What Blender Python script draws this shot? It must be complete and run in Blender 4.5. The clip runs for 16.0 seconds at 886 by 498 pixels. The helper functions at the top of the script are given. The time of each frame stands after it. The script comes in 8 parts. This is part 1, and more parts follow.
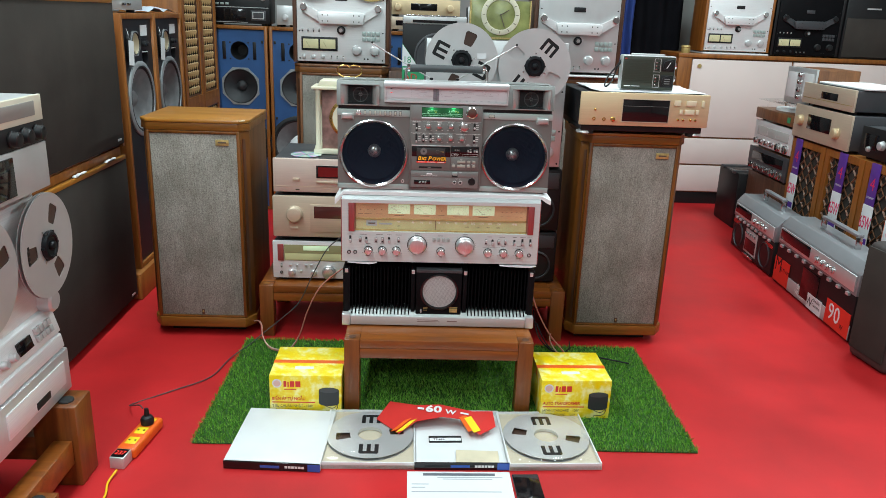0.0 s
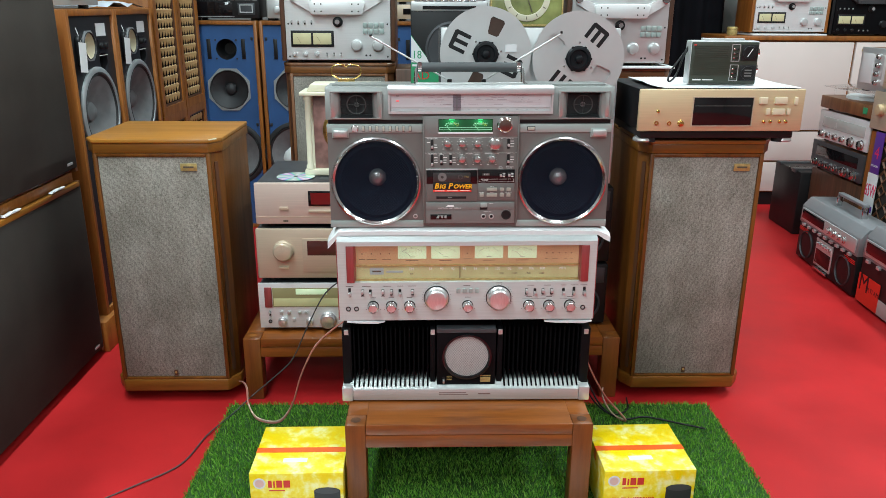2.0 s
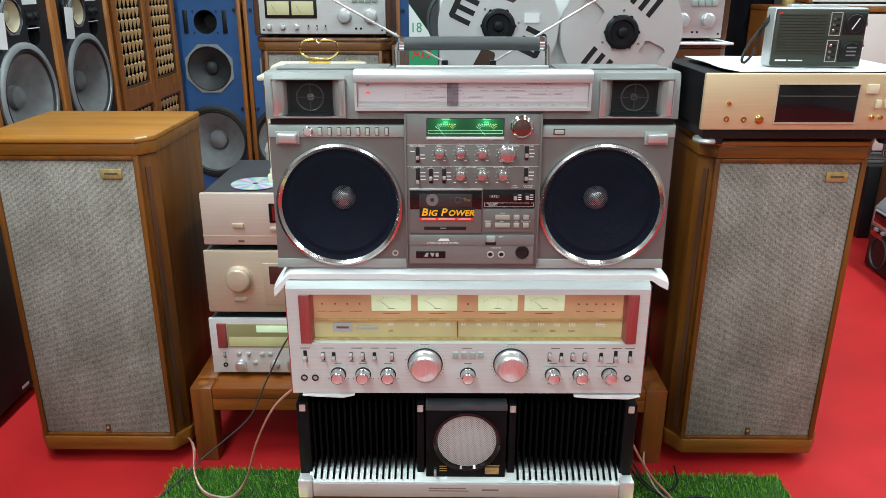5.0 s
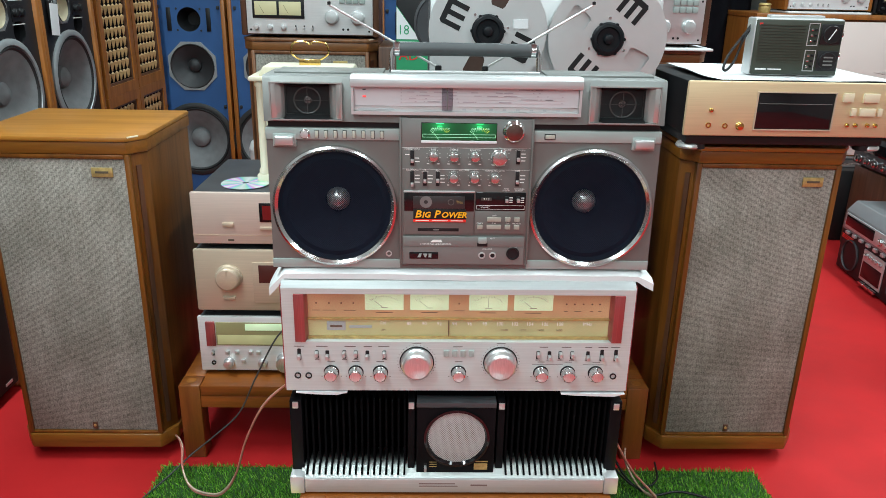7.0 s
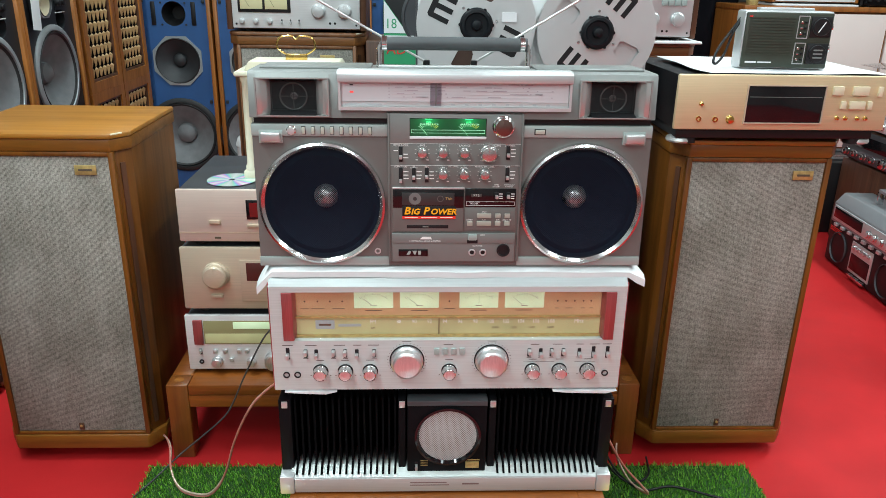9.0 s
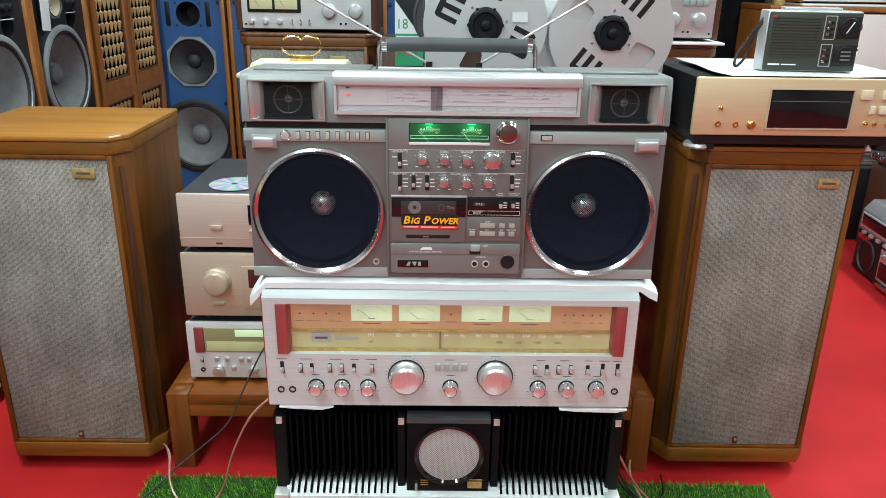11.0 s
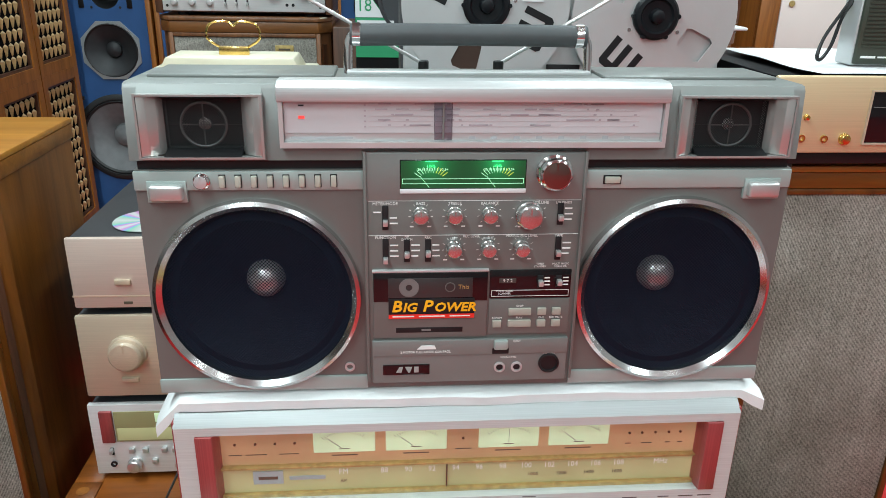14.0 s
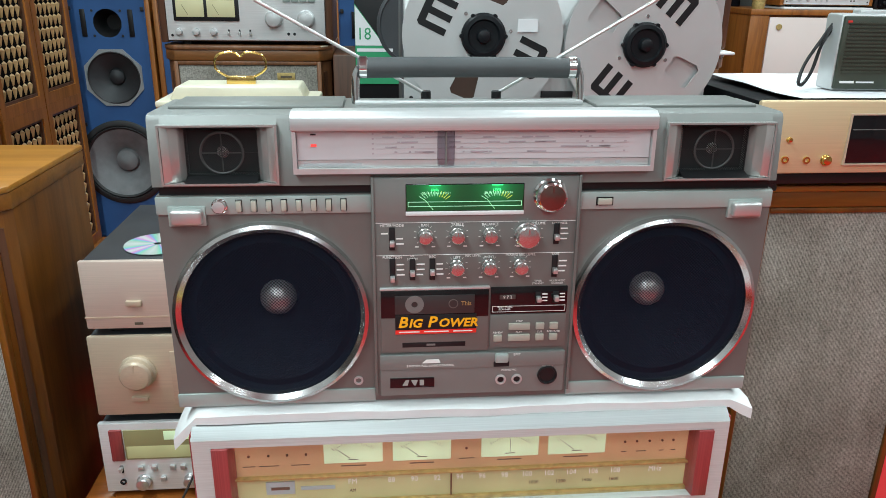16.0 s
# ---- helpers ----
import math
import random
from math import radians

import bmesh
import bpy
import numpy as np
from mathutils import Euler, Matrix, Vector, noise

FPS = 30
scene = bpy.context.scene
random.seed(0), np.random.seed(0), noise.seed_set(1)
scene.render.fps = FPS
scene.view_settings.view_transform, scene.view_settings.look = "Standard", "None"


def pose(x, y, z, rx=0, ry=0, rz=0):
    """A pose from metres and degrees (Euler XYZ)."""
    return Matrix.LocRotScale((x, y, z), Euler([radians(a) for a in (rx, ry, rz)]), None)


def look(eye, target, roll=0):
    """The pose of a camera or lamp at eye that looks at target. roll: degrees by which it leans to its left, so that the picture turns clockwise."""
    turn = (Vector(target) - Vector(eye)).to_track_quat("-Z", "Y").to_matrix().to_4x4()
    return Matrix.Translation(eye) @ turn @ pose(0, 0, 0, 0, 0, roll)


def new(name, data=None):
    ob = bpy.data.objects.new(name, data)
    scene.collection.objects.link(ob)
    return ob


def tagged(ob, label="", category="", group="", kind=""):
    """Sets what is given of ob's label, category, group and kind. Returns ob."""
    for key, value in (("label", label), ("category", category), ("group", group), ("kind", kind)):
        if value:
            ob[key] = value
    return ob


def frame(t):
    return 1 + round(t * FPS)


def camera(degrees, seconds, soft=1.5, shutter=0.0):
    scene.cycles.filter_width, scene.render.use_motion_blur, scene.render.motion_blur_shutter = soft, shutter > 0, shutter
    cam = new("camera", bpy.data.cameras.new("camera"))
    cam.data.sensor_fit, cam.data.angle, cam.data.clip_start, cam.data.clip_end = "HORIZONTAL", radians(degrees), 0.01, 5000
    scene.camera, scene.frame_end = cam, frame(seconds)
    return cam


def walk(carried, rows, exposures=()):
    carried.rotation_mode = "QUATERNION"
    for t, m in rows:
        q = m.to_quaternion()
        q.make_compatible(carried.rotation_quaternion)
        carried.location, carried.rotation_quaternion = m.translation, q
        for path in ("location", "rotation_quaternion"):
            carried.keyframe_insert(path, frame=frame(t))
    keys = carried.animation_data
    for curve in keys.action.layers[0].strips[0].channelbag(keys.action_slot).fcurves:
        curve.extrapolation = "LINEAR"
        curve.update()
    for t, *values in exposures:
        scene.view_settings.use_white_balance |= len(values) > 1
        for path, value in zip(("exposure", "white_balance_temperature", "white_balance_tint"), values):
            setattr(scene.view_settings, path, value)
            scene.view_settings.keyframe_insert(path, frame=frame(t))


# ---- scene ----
cam = camera(61.1, 16.0, soft=0.55)
PATH = [
    (0, (-0.01, 0.02, 1.246), (0.074, 1.928, 0.653), 2.2),
    (0.5, (-0.022, 0.186, 1.26), (0.046, 2.094, 0.665), 1.6),
    (1, (-0.064, 0.351, 1.269), (-0.003, 2.258, 0.668), 1.2),
    (1.5, (-0.066, 0.439, 1.25), (-0.012, 2.344, 0.643), 0.7),
    (2, (-0.017, 0.607, 1.226), (0.027, 2.51, 0.609), 0.3),
    (2.5, (-0.004, 0.794, 1.201), (0.024, 2.694, 0.576), -0.2),
    (3, (-0.034, 1.001, 1.191), (-0.026, 2.902, 0.568), -0.6),
    (3.5, (-0.039, 1.099, 1.185), (-0.045, 2.998, 0.557), -0.8),
    (4, (-0.009, 1.136, 1.192), (-0.024, 3.03, 0.551), -0.8),
    (4.5, (0.02, 1.146, 1.187), (0.005, 3.034, 0.528), -0.3),
    (5, (0.045, 1.14, 1.187), (0.036, 3.023, 0.512), 0.2),
    (7.5, (0.01, 1.11, 1.203), (0.082, 2.99, 0.523), 1.2),
    (8, (0.008, 1.111, 1.202), (0.092, 2.987, 0.512), 1.1),
    (10.5, (0.041, 1.173, 1.201), (0.096, 3.048, 0.507), 1.0),
    (11, (0.053, 1.191, 1.197), (0.077, 3.067, 0.505), 1.0),
    (11.5, (0.085, 1.229, 1.19), (0.084, 3.106, 0.498), 1.0),
    (12, (0.102, 1.298, 1.19), (0.106, 3.172, 0.492), 0.8),
    (12.5, (0.042, 1.434, 1.188), (0.078, 3.306, 0.485), 0.7),
    (13, (0.0, 1.552, 1.182), (0.084, 3.42, 0.473), 0.9),
    (13.5, (-0.01, 1.601, 1.175), (0.118, 3.463, 0.456), 1.1),
    (14, (-0.002, 1.638, 1.164), (0.147, 3.495, 0.435), 1.2),
    (14.5, (0.002, 1.635, 1.164), (0.158, 3.489, 0.43), 1.0),
    (15, (0.006, 1.603, 1.172), (0.165, 3.461, 0.449), 0.8),
    (15.5, (-0.004, 1.593, 1.173), (0.157, 3.46, 0.473), 0.7),
    (16, (-0.014, 1.593, 1.179), (0.147, 3.468, 0.503), 0.8),
]
walk(cam, [(t, look(eye, target, roll)) for t, eye, target, roll in PATH], exposures=[(0, -0.23), (2, -0.13), (3.5, -0.02), (8, -0.05), (11.5, -0.01), (13.0, -0.14), (15, -0.10), (16, -0.17)])

# ---------------------------------------------------------------- world, lamps, exposure
world = bpy.data.worlds.new("world")
scene.world = world
world.use_nodes = True
world.node_tree.nodes["Background"].inputs[0].default_value = (0.9, 0.95, 1.0, 1)
world.node_tree.nodes["Background"].inputs[1].default_value = 0.12

CEIL = 3.0


def ceiling_lamp(x, y, sx, sy, watts, col=(0.80, 0.975, 1.0)):
    d = bpy.data.lights.new("ceiling_panel_light", "AREA")
    d.shape, d.size, d.size_y, d.energy, d.color = "RECTANGLE", sx, sy, watts, col
    o = new("ceiling_panel_light", d)
    o.matrix_world = pose(x, y, CEIL - 0.075)
    return o


LAMPS = [(-0.85, -1.7, 68), (0.95, -1.7, 42), (-0.95, 0.6, 50), (0.95, 0.2, 16), (-0.95, 2.15, 54), (0.95, 2.15, 17), (-0.75, 4.1, 26), (0.95, 4.1, 26), (2.4, 1.2, 34), (2.4, 3.4, 68)]
for lx, ly, watts in LAMPS:
    ceiling_lamp(lx, ly, 0.28, 1.15, watts)

# ---------------------------------------------------------------- materials


def node(nt, kind, **kw):
    n = nt.nodes.new(kind)
    for k, v in kw.items():
        n.inputs[k].default_value = v
    return n


def base_mat(name):
    m = bpy.data.materials.new(name)
    m.use_nodes = True
    nt = m.node_tree
    b = nt.nodes["Principled BSDF"]
    tc = nt.nodes.new("ShaderNodeTexCoord")
    return m, nt, b, tc


def ramp(nt, fac, stops):
    r = nt.nodes.new("ShaderNodeValToRGB")
    el = r.color_ramp.elements
    while len(el) < len(stops):
        el.new(0.5)
    for e, (p, c) in zip(el, stops):
        e.position, e.color = p, (*c, 1)
    nt.links.new(fac, r.inputs[0])
    return r.outputs[0]


def mul(c, k):
    return tuple(min(1, a * k) for a in c)


def plain(name, col, rough=0.5, metal=0.0, var=0.12, scale=14, bump=0.02, fine=220, coat=0.0, spec=0.5):
    """Paint, plastic, metal: two scales of noise in colour, gloss and relief."""
    m, nt, b, tc = base_mat(name)
    n1 = node(nt, "ShaderNodeTexNoise", Scale=scale, Detail=5)
    n2 = node(nt, "ShaderNodeTexNoise", Scale=fine, Detail=2)
    nt.links.new(tc.outputs["Object"], n1.inputs["Vector"])
    nt.links.new(tc.outputs["Object"], n2.inputs["Vector"])
    c = ramp(nt, n1.outputs["Fac"], [(0.3, mul(col, 1 - var)), (0.7, mul(col, 1 + var * 0.7))])
    nt.links.new(c, b.inputs["Base Color"])
    mr = node(nt, "ShaderNodeMapRange")
    mr.inputs[3].default_value, mr.inputs[4].default_value = max(0.02, rough - 0.06), min(1, rough + 0.08)
    nt.links.new(n1.outputs["Fac"], mr.inputs[0])
    nt.links.new(mr.outputs[0], b.inputs["Roughness"])
    b.inputs["Metallic"].default_value = metal
    b.inputs["Coat Weight"].default_value = coat
    b.inputs["Specular IOR Level"].default_value = spec
    bp = node(nt, "ShaderNodeBump", Strength=bump * 5, Distance=0.001)
    nt.links.new(n2.outputs["Fac"], bp.inputs["Height"])
    nt.links.new(bp.outputs[0], b.inputs["Normal"])
    return m


def wood(name, dark, light, along="z", rough=0.35, scale=1.0, coat=0.15):
    m, nt, b, tc = base_mat(name)
    mp = nt.nodes.new("ShaderNodeMapping")
    s = {"x": (1.2, 16, 16), "y": (16, 1.2, 16), "z": (16, 16, 1.2)}[along]
    mp.inputs["Scale"].default_value = [a * scale for a in s]
    nt.links.new(tc.outputs["Object"], mp.inputs[0])
    n1 = node(nt, "ShaderNodeTexNoise", Scale=1.6, Detail=7, Roughness=0.6, Distortion=0.6)
    n2 = node(nt, "ShaderNodeTexNoise", Scale=11, Detail=4, Roughness=0.7)
    nt.links.new(mp.outputs[0], n1.inputs["Vector"])
    nt.links.new(mp.outputs[0], n2.inputs["Vector"])
    mx = nt.nodes.new("ShaderNodeMath")
    mx.operation = "MULTIPLY_ADD"
    mx.inputs[1].default_value = 0.35
    nt.links.new(n2.outputs["Fac"], mx.inputs[0])
    nt.links.new(n1.outputs["Fac"], mx.inputs[2])
    mid = tuple((a + c) / 2 for a, c in zip(dark, light))
    c = ramp(nt, mx.outputs[0], [(0.46, dark), (0.64, mid), (0.86, light)])
    nt.links.new(c, b.inputs["Base Color"])
    mr = node(nt, "ShaderNodeMapRange")
    mr.inputs[3].default_value, mr.inputs[4].default_value = rough + 0.1, rough - 0.05
    nt.links.new(n1.outputs["Fac"], mr.inputs[0])
    nt.links.new(mr.outputs[0], b.inputs["Roughness"])
    b.inputs["Coat Weight"].default_value, b.inputs["Coat Roughness"].default_value = coat, 0.3
    bp = node(nt, "ShaderNodeBump", Strength=0.12, Distance=0.001)
    nt.links.new(n2.outputs["Fac"], bp.inputs["Height"])
    nt.links.new(bp.outputs[0], b.inputs["Normal"])
    return m


def brushed(name, col, rough=0.3, along="x", metal=1.0, amount=0.1):
    """Brushed metal: fine streaks along one axis."""
    m, nt, b, tc = base_mat(name)
    mp = nt.nodes.new("ShaderNodeMapping")
    mp.inputs["Scale"].default_value = {"x": (6, 900, 900), "y": (900, 6, 900), "z": (900, 900, 6)}[along]
    nt.links.new(tc.outputs["Object"], mp.inputs[0])
    n1 = node(nt, "ShaderNodeTexNoise", Scale=1, Detail=2)
    n2 = node(nt, "ShaderNodeTexNoise", Scale=9, Detail=4)
    nt.links.new(mp.outputs[0], n1.inputs["Vector"])
    nt.links.new(tc.outputs["Object"], n2.inputs["Vector"])
    c = ramp(nt, n1.outputs["Fac"], [(0.35, mul(col, 1 - amount)), (0.65, mul(col, 1 + amount))])
    nt.links.new(c, b.inputs["Base Color"])
    mr = node(nt, "ShaderNodeMapRange")
    mr.inputs[3].default_value, mr.inputs[4].default_value = rough - 0.05, rough + 0.07
    nt.links.new(n2.outputs["Fac"], mr.inputs[0])
    nt.links.new(mr.outputs[0], b.inputs["Roughness"])
    b.inputs["Metallic"].default_value = metal
    bp = node(nt, "ShaderNodeBump", Strength=0.06, Distance=0.0005)
    nt.links.new(n1.outputs["Fac"], bp.inputs["Height"])
    nt.links.new(bp.outputs[0], b.inputs["Normal"])
    return m


def weave(name, dark, light, pitch=0.0021):
    """Tweed grille cloth: slubby vertical threads crossed by fine weft."""
    m, nt, b, tc = base_mat(name)
    mp = nt.nodes.new("ShaderNodeMapping")
    mp.inputs["Scale"].default_value = (1 / pitch, 1 / pitch, 0.40 / pitch)
    mp2 = nt.nodes.new("ShaderNodeMapping")
    mp2.inputs["Scale"].default_value = (0.3 / pitch, 0.3 / pitch, 1.1 / pitch)
    nt.links.new(tc.outputs["Object"], mp.inputs[0])
    nt.links.new(tc.outputs["Object"], mp2.inputs[0])
    n1 = node(nt, "ShaderNodeTexNoise", Scale=0.9, Detail=3, Roughness=0.7)
    n2 = node(nt, "ShaderNodeTexNoise", Scale=0.8, Detail=2)
    n3 = node(nt, "ShaderNodeTexNoise", Scale=1, Detail=4, Roughness=0.65)
    mp3 = nt.nodes.new("ShaderNodeMapping")
    mp3.inputs["Scale"].default_value = (330, 330, 14)
    nt.links.new(tc.outputs["Object"], mp3.inputs[0])
    nt.links.new(mp.outputs[0], n1.inputs["Vector"])
    nt.links.new(mp2.outputs[0], n2.inputs["Vector"])
    nt.links.new(mp3.outputs[0], n3.inputs["Vector"])
    a = nt.nodes.new("ShaderNodeMath")
    a.operation = "MULTIPLY_ADD"
    a.inputs[1].default_value = 0.55
    nt.links.new(n2.outputs["Fac"], a.inputs[0])
    nt.links.new(n1.outputs["Fac"], a.inputs[2])
    a2 = nt.nodes.new("ShaderNodeMath")
    a2.operation = "MULTIPLY_ADD"
    a2.inputs[1].default_value = 0.34
    nt.links.new(n3.outputs["Fac"], a2.inputs[0])
    nt.links.new(a.outputs[0], a2.inputs[2])
    wv = node(nt, "ShaderNodeTexWave", Scale=120.0, Distortion=0.0, Detail=1.0)
    wv.inputs["Detail Scale"].default_value = 3.0
    wv.bands_direction = "X"
    nt.links.new(tc.outputs["Object"], wv.inputs["Vector"])
    a3 = nt.nodes.new("ShaderNodeMath")
    a3.operation = "MULTIPLY_ADD"
    a3.inputs[1].default_value = 0.36
    nt.links.new(wv.outputs["Fac"], a3.inputs[0])
    nt.links.new(a2.outputs[0], a3.inputs[2])
    a4 = nt.nodes.new("ShaderNodeMath")
    a4.operation = "MULTIPLY"
    a4.inputs[1].default_value = 0.5
    nt.links.new(a3.outputs[0], a4.inputs[0])
    c = ramp(nt, a4.outputs[0], [(0.40, dark), (0.74, light)])
    mp4 = nt.nodes.new("ShaderNodeMapping")
    mp4.inputs["Scale"].default_value = (7, 7, 4.5)
    nt.links.new(tc.outputs["Object"], mp4.inputs[0])
    n4 = node(nt, "ShaderNodeTexNoise", Scale=1, Detail=3, Roughness=0.55)
    nt.links.new(mp4.outputs[0], n4.inputs["Vector"])
    soil = ramp(nt, n4.outputs["Fac"], [(0.38, (0.74, 0.73, 0.71)), (0.60, (1.0, 1.0, 1.0))])
    mm = nt.nodes.new("ShaderNodeMix")
    mm.data_type, mm.blend_type = "RGBA", "MULTIPLY"
    mm.inputs[0].default_value = 1.0
    nt.links.new(c, mm.inputs[6])
    nt.links.new(soil, mm.inputs[7])
    nt.links.new(mm.outputs[2], b.inputs["Base Color"])
    b.inputs["Roughness"].default_value = 0.9
    b.inputs["Specular IOR Level"].default_value = 0.15
    bp = node(nt, "ShaderNodeBump", Strength=0.5, Distance=0.001)
    nt.links.new(a.outputs[0], bp.inputs["Height"])
    nt.links.new(bp.outputs[0], b.inputs["Normal"])
    return m


def perforated(name, col, pitch=0.0026, hole=0.40, metal=0.4, rough=0.45, spec=0.08):
    """Perforated metal sheet: round holes that let one see through."""
    m, nt, b, tc = base_mat(name)
    mp = nt.nodes.new("ShaderNodeMapping")
    mp.inputs["Scale"].default_value = (1 / pitch, 0, 1 / pitch)
    mp.inputs["Rotation"].default_value = (0, radians(45), 0)
    nt.links.new(tc.outputs["Object"], mp.inputs[0])
    v = node(nt, "ShaderNodeTexVoronoi", Scale=1.0, Randomness=0.0)
    nt.links.new(mp.outputs[0], v.inputs["Vector"])
    g = nt.nodes.new("ShaderNodeMath")
    g.operation = "GREATER_THAN"
    g.inputs[1].default_value = hole
    nt.links.new(v.outputs["Distance"], g.inputs[0])
    tr = nt.nodes.new("ShaderNodeBsdfTransparent")
    mx = nt.nodes.new("ShaderNodeMixShader")
    nt.links.new(g.outputs[0], mx.inputs[0])
    nt.links.new(tr.outputs[0], mx.inputs[1])
    nt.links.new(b.outputs[0], mx.inputs[2])
    nt.links.new(mx.outputs[0], nt.nodes["Material Output"].inputs[0])
    b.inputs["Base Color"].default_value = (*col, 1)
    b.inputs["Metallic"].default_value, b.inputs["Roughness"].default_value = metal, rough
    b.inputs["Specular IOR Level"].default_value = spec
    return m


def glow(name, col, strength, rough=0.4):
    m, nt, b, tc = base_mat(name)
    n = node(nt, "ShaderNodeTexNoise", Scale=12, Detail=2)
    nt.links.new(tc.outputs["Object"], n.inputs["Vector"])
    c = ramp(nt, n.outputs["Fac"], [(0.3, mul(col, 0.75)), (0.7, col)])
    nt.links.new(c, b.inputs["Base Color"])
    nt.links.new(c, b.inputs["Emission Color"])
    b.inputs["Emission Strength"].default_value = strength
    b.inputs["Roughness"].default_value = rough
    return m


def clear(name, tint=(1, 1, 1), rough=0.02, alpha=0.12):
    """Thin clear pane: mostly see-through, with a gloss on it."""
    m, nt, b, tc = base_mat(name)
    b.inputs["Base Color"].default_value = (*tint, 1)
    b.inputs["Roughness"].default_value = rough
    tr = nt.nodes.new("ShaderNodeBsdfTransparent")
    tr.inputs[0].default_value = (*tint, 1)
    gl = node(nt, "ShaderNodeBsdfGlossy", Roughness=rough)
    fr = nt.nodes.new("ShaderNodeLayerWeight")
    fr.inputs[0].default_value = 0.5
    pw = nt.nodes.new("ShaderNodeMath")
    pw.operation = "POWER"
    pw.inputs[1].default_value = 5.0
    nt.links.new(fr.outputs["Facing"], pw.inputs[0])
    ad = nt.nodes.new("ShaderNodeMath")
    ad.operation = "ADD"
    ad.inputs[1].default_value = alpha * 0.3
    nt.links.new(pw.outputs[0], ad.inputs[0])
    mx = nt.nodes.new("ShaderNodeMixShader")
    nt.links.new(ad.outputs[0], mx.inputs[0])
    nt.links.new(tr.outputs[0], mx.inputs[1])
    nt.links.new(gl.outputs[0], mx.inputs[2])
    nt.links.new(mx.outputs[0], nt.nodes["Material Output"].inputs[0])
    return m


M = {}
M["floor"] = plain("red_floor", (0.50, 0.017, 0.019), 0.46, 0, 0.24, 2.6, 0.03, 260, 0.0, 0.3)
M["wall"] = plain("wall_paint", (0.27, 0.265, 0.255), 0.8, 0, 0.05, 2)
M["ceil"] = plain("ceiling_paint", (0.46, 0.47, 0.47), 0.9, 0, 0.03, 2)
# teak tones carry the light: shaded fronts and sides, mouldings between, lit tops
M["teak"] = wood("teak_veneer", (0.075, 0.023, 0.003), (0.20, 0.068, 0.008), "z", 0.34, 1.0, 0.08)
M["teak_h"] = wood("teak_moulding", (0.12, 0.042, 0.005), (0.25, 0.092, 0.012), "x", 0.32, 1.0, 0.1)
M["teak_x"] = wood("teak_veneer_lit_top", (0.26, 0.098, 0.011), (0.41, 0.172, 0.024), "x", 0.34, 1.0, 0.1)
M["walnut"] = wood("walnut_veneer", (0.085, 0.032, 0.014), (0.24, 0.10, 0.04), "z", 0.4)
M["walnut_h"] = wood("walnut_moulding", (0.085, 0.030, 0.008), (0.21, 0.080, 0.021), "x", 0.36)
M["stoolwood"] = wood("stool_hardwood", (0.135, 0.034, 0.005), (0.29, 0.084, 0.013), "x", 0.32)
# same hardwood darkened, so the legs' shade sits in the colour
M["stoolwood_z"] = wood("shaded_stool_leg_hardwood", (0.105, 0.027, 0.004), (0.23, 0.068, 0.011), "z", 0.36)
M["orangewood"] = wood("oak_veneer", (0.16, 0.050, 0.007), (0.35, 0.122, 0.021), "z", 0.4, 1.0, 0.08)
M["tweed"] = weave("tweed_grille", (0.088, 0.081, 0.069), (0.48, 0.453, 0.40), 0.0017)
M["blackcloth"] = plain("black_grille_cloth", (0.048, 0.042, 0.037), 0.9, 0, 0.25, 5, 0.08, 700, 0.0, 0.12)
M["bluepaint"] = plain("blue_baffle_paint", (0.022, 0.085, 0.24), 0.55, 0, 0.12, 7)
M["blackbaffle"] = plain("black_baffle", (0.012, 0.013, 0.016), 0.5, 0, 0.2, 8)
M["cone"] = plain("paper_cone", (0.17, 0.175, 0.18), 0.8, 0, 0.15, 30, 0.05, 300)
M["darkcone"] = plain("dark_paper_cone", (0.009, 0.017, 0.031), 0.7, 0, 0.2, 30, 0.02, 220, 0.0, 0.12)
M["rubber"] = plain("rubber_surround", (0.016, 0.016, 0.017), 0.6, 0, 0.1, 40)
M["castgrey"] = plain("cast_grey_frame", (0.34, 0.36, 0.37), 0.42, 0.4, 0.1, 30)
M["chrome"] = plain("chrome", (0.70, 0.70, 0.70), 0.13, 1.0, 0.04, 20, 0.0)
M["bronze"] = plain("bronze_chrome", (0.46, 0.45, 0.42), 0.24, 0.8, 0.06, 20, 0.0)
M["bevelgrey"] = brushed("bevel_aluminium", (0.40, 0.42, 0.42), 0.5, "x", 0.25, 0.05)
M["knobcap"] = plain("spun_knob_cap", (0.58, 0.57, 0.56), 0.22, 0.9, 0.08, 60, 0.01)
M["ringchrome"] = plain("ring_chrome", (0.62, 0.62, 0.62), 0.20, 1.0, 0.06, 14, 0.0)
M["tweetchrome"] = plain("smoked_chrome", (0.50, 0.50, 0.48), 0.2, 0.6, 0.06, 20, 0.0)
M["satin"] = plain("satin_chrome", (0.58, 0.58, 0.57), 0.36, 0.7, 0.05, 20, 0.0)
M["capmetal"] = plain("dust_cap_metal", (0.66, 0.66, 0.66), 0.30, 0.7, 0.08, 60)
M["hood"] = brushed("hood_aluminium", (0.56, 0.57, 0.57), 0.40, "x", 0.6, 0.05)
M["silver"] = brushed("brushed_aluminium", (0.76, 0.76, 0.76), 0.44, "x", 0.35, 0.05)
M["spun"] = brushed("spun_aluminium", (0.72, 0.71, 0.71), 0.32, "z", 0.85, 0.08)
M["faceplate"] = brushed("receiver_faceplate", (0.55, 0.59, 0.578), 0.46, "x", 0.25, 0.06)
M["silverp"] = plain("silver_paint", (0.60, 0.61, 0.61), 0.38, 0.55, 0.05, 18)
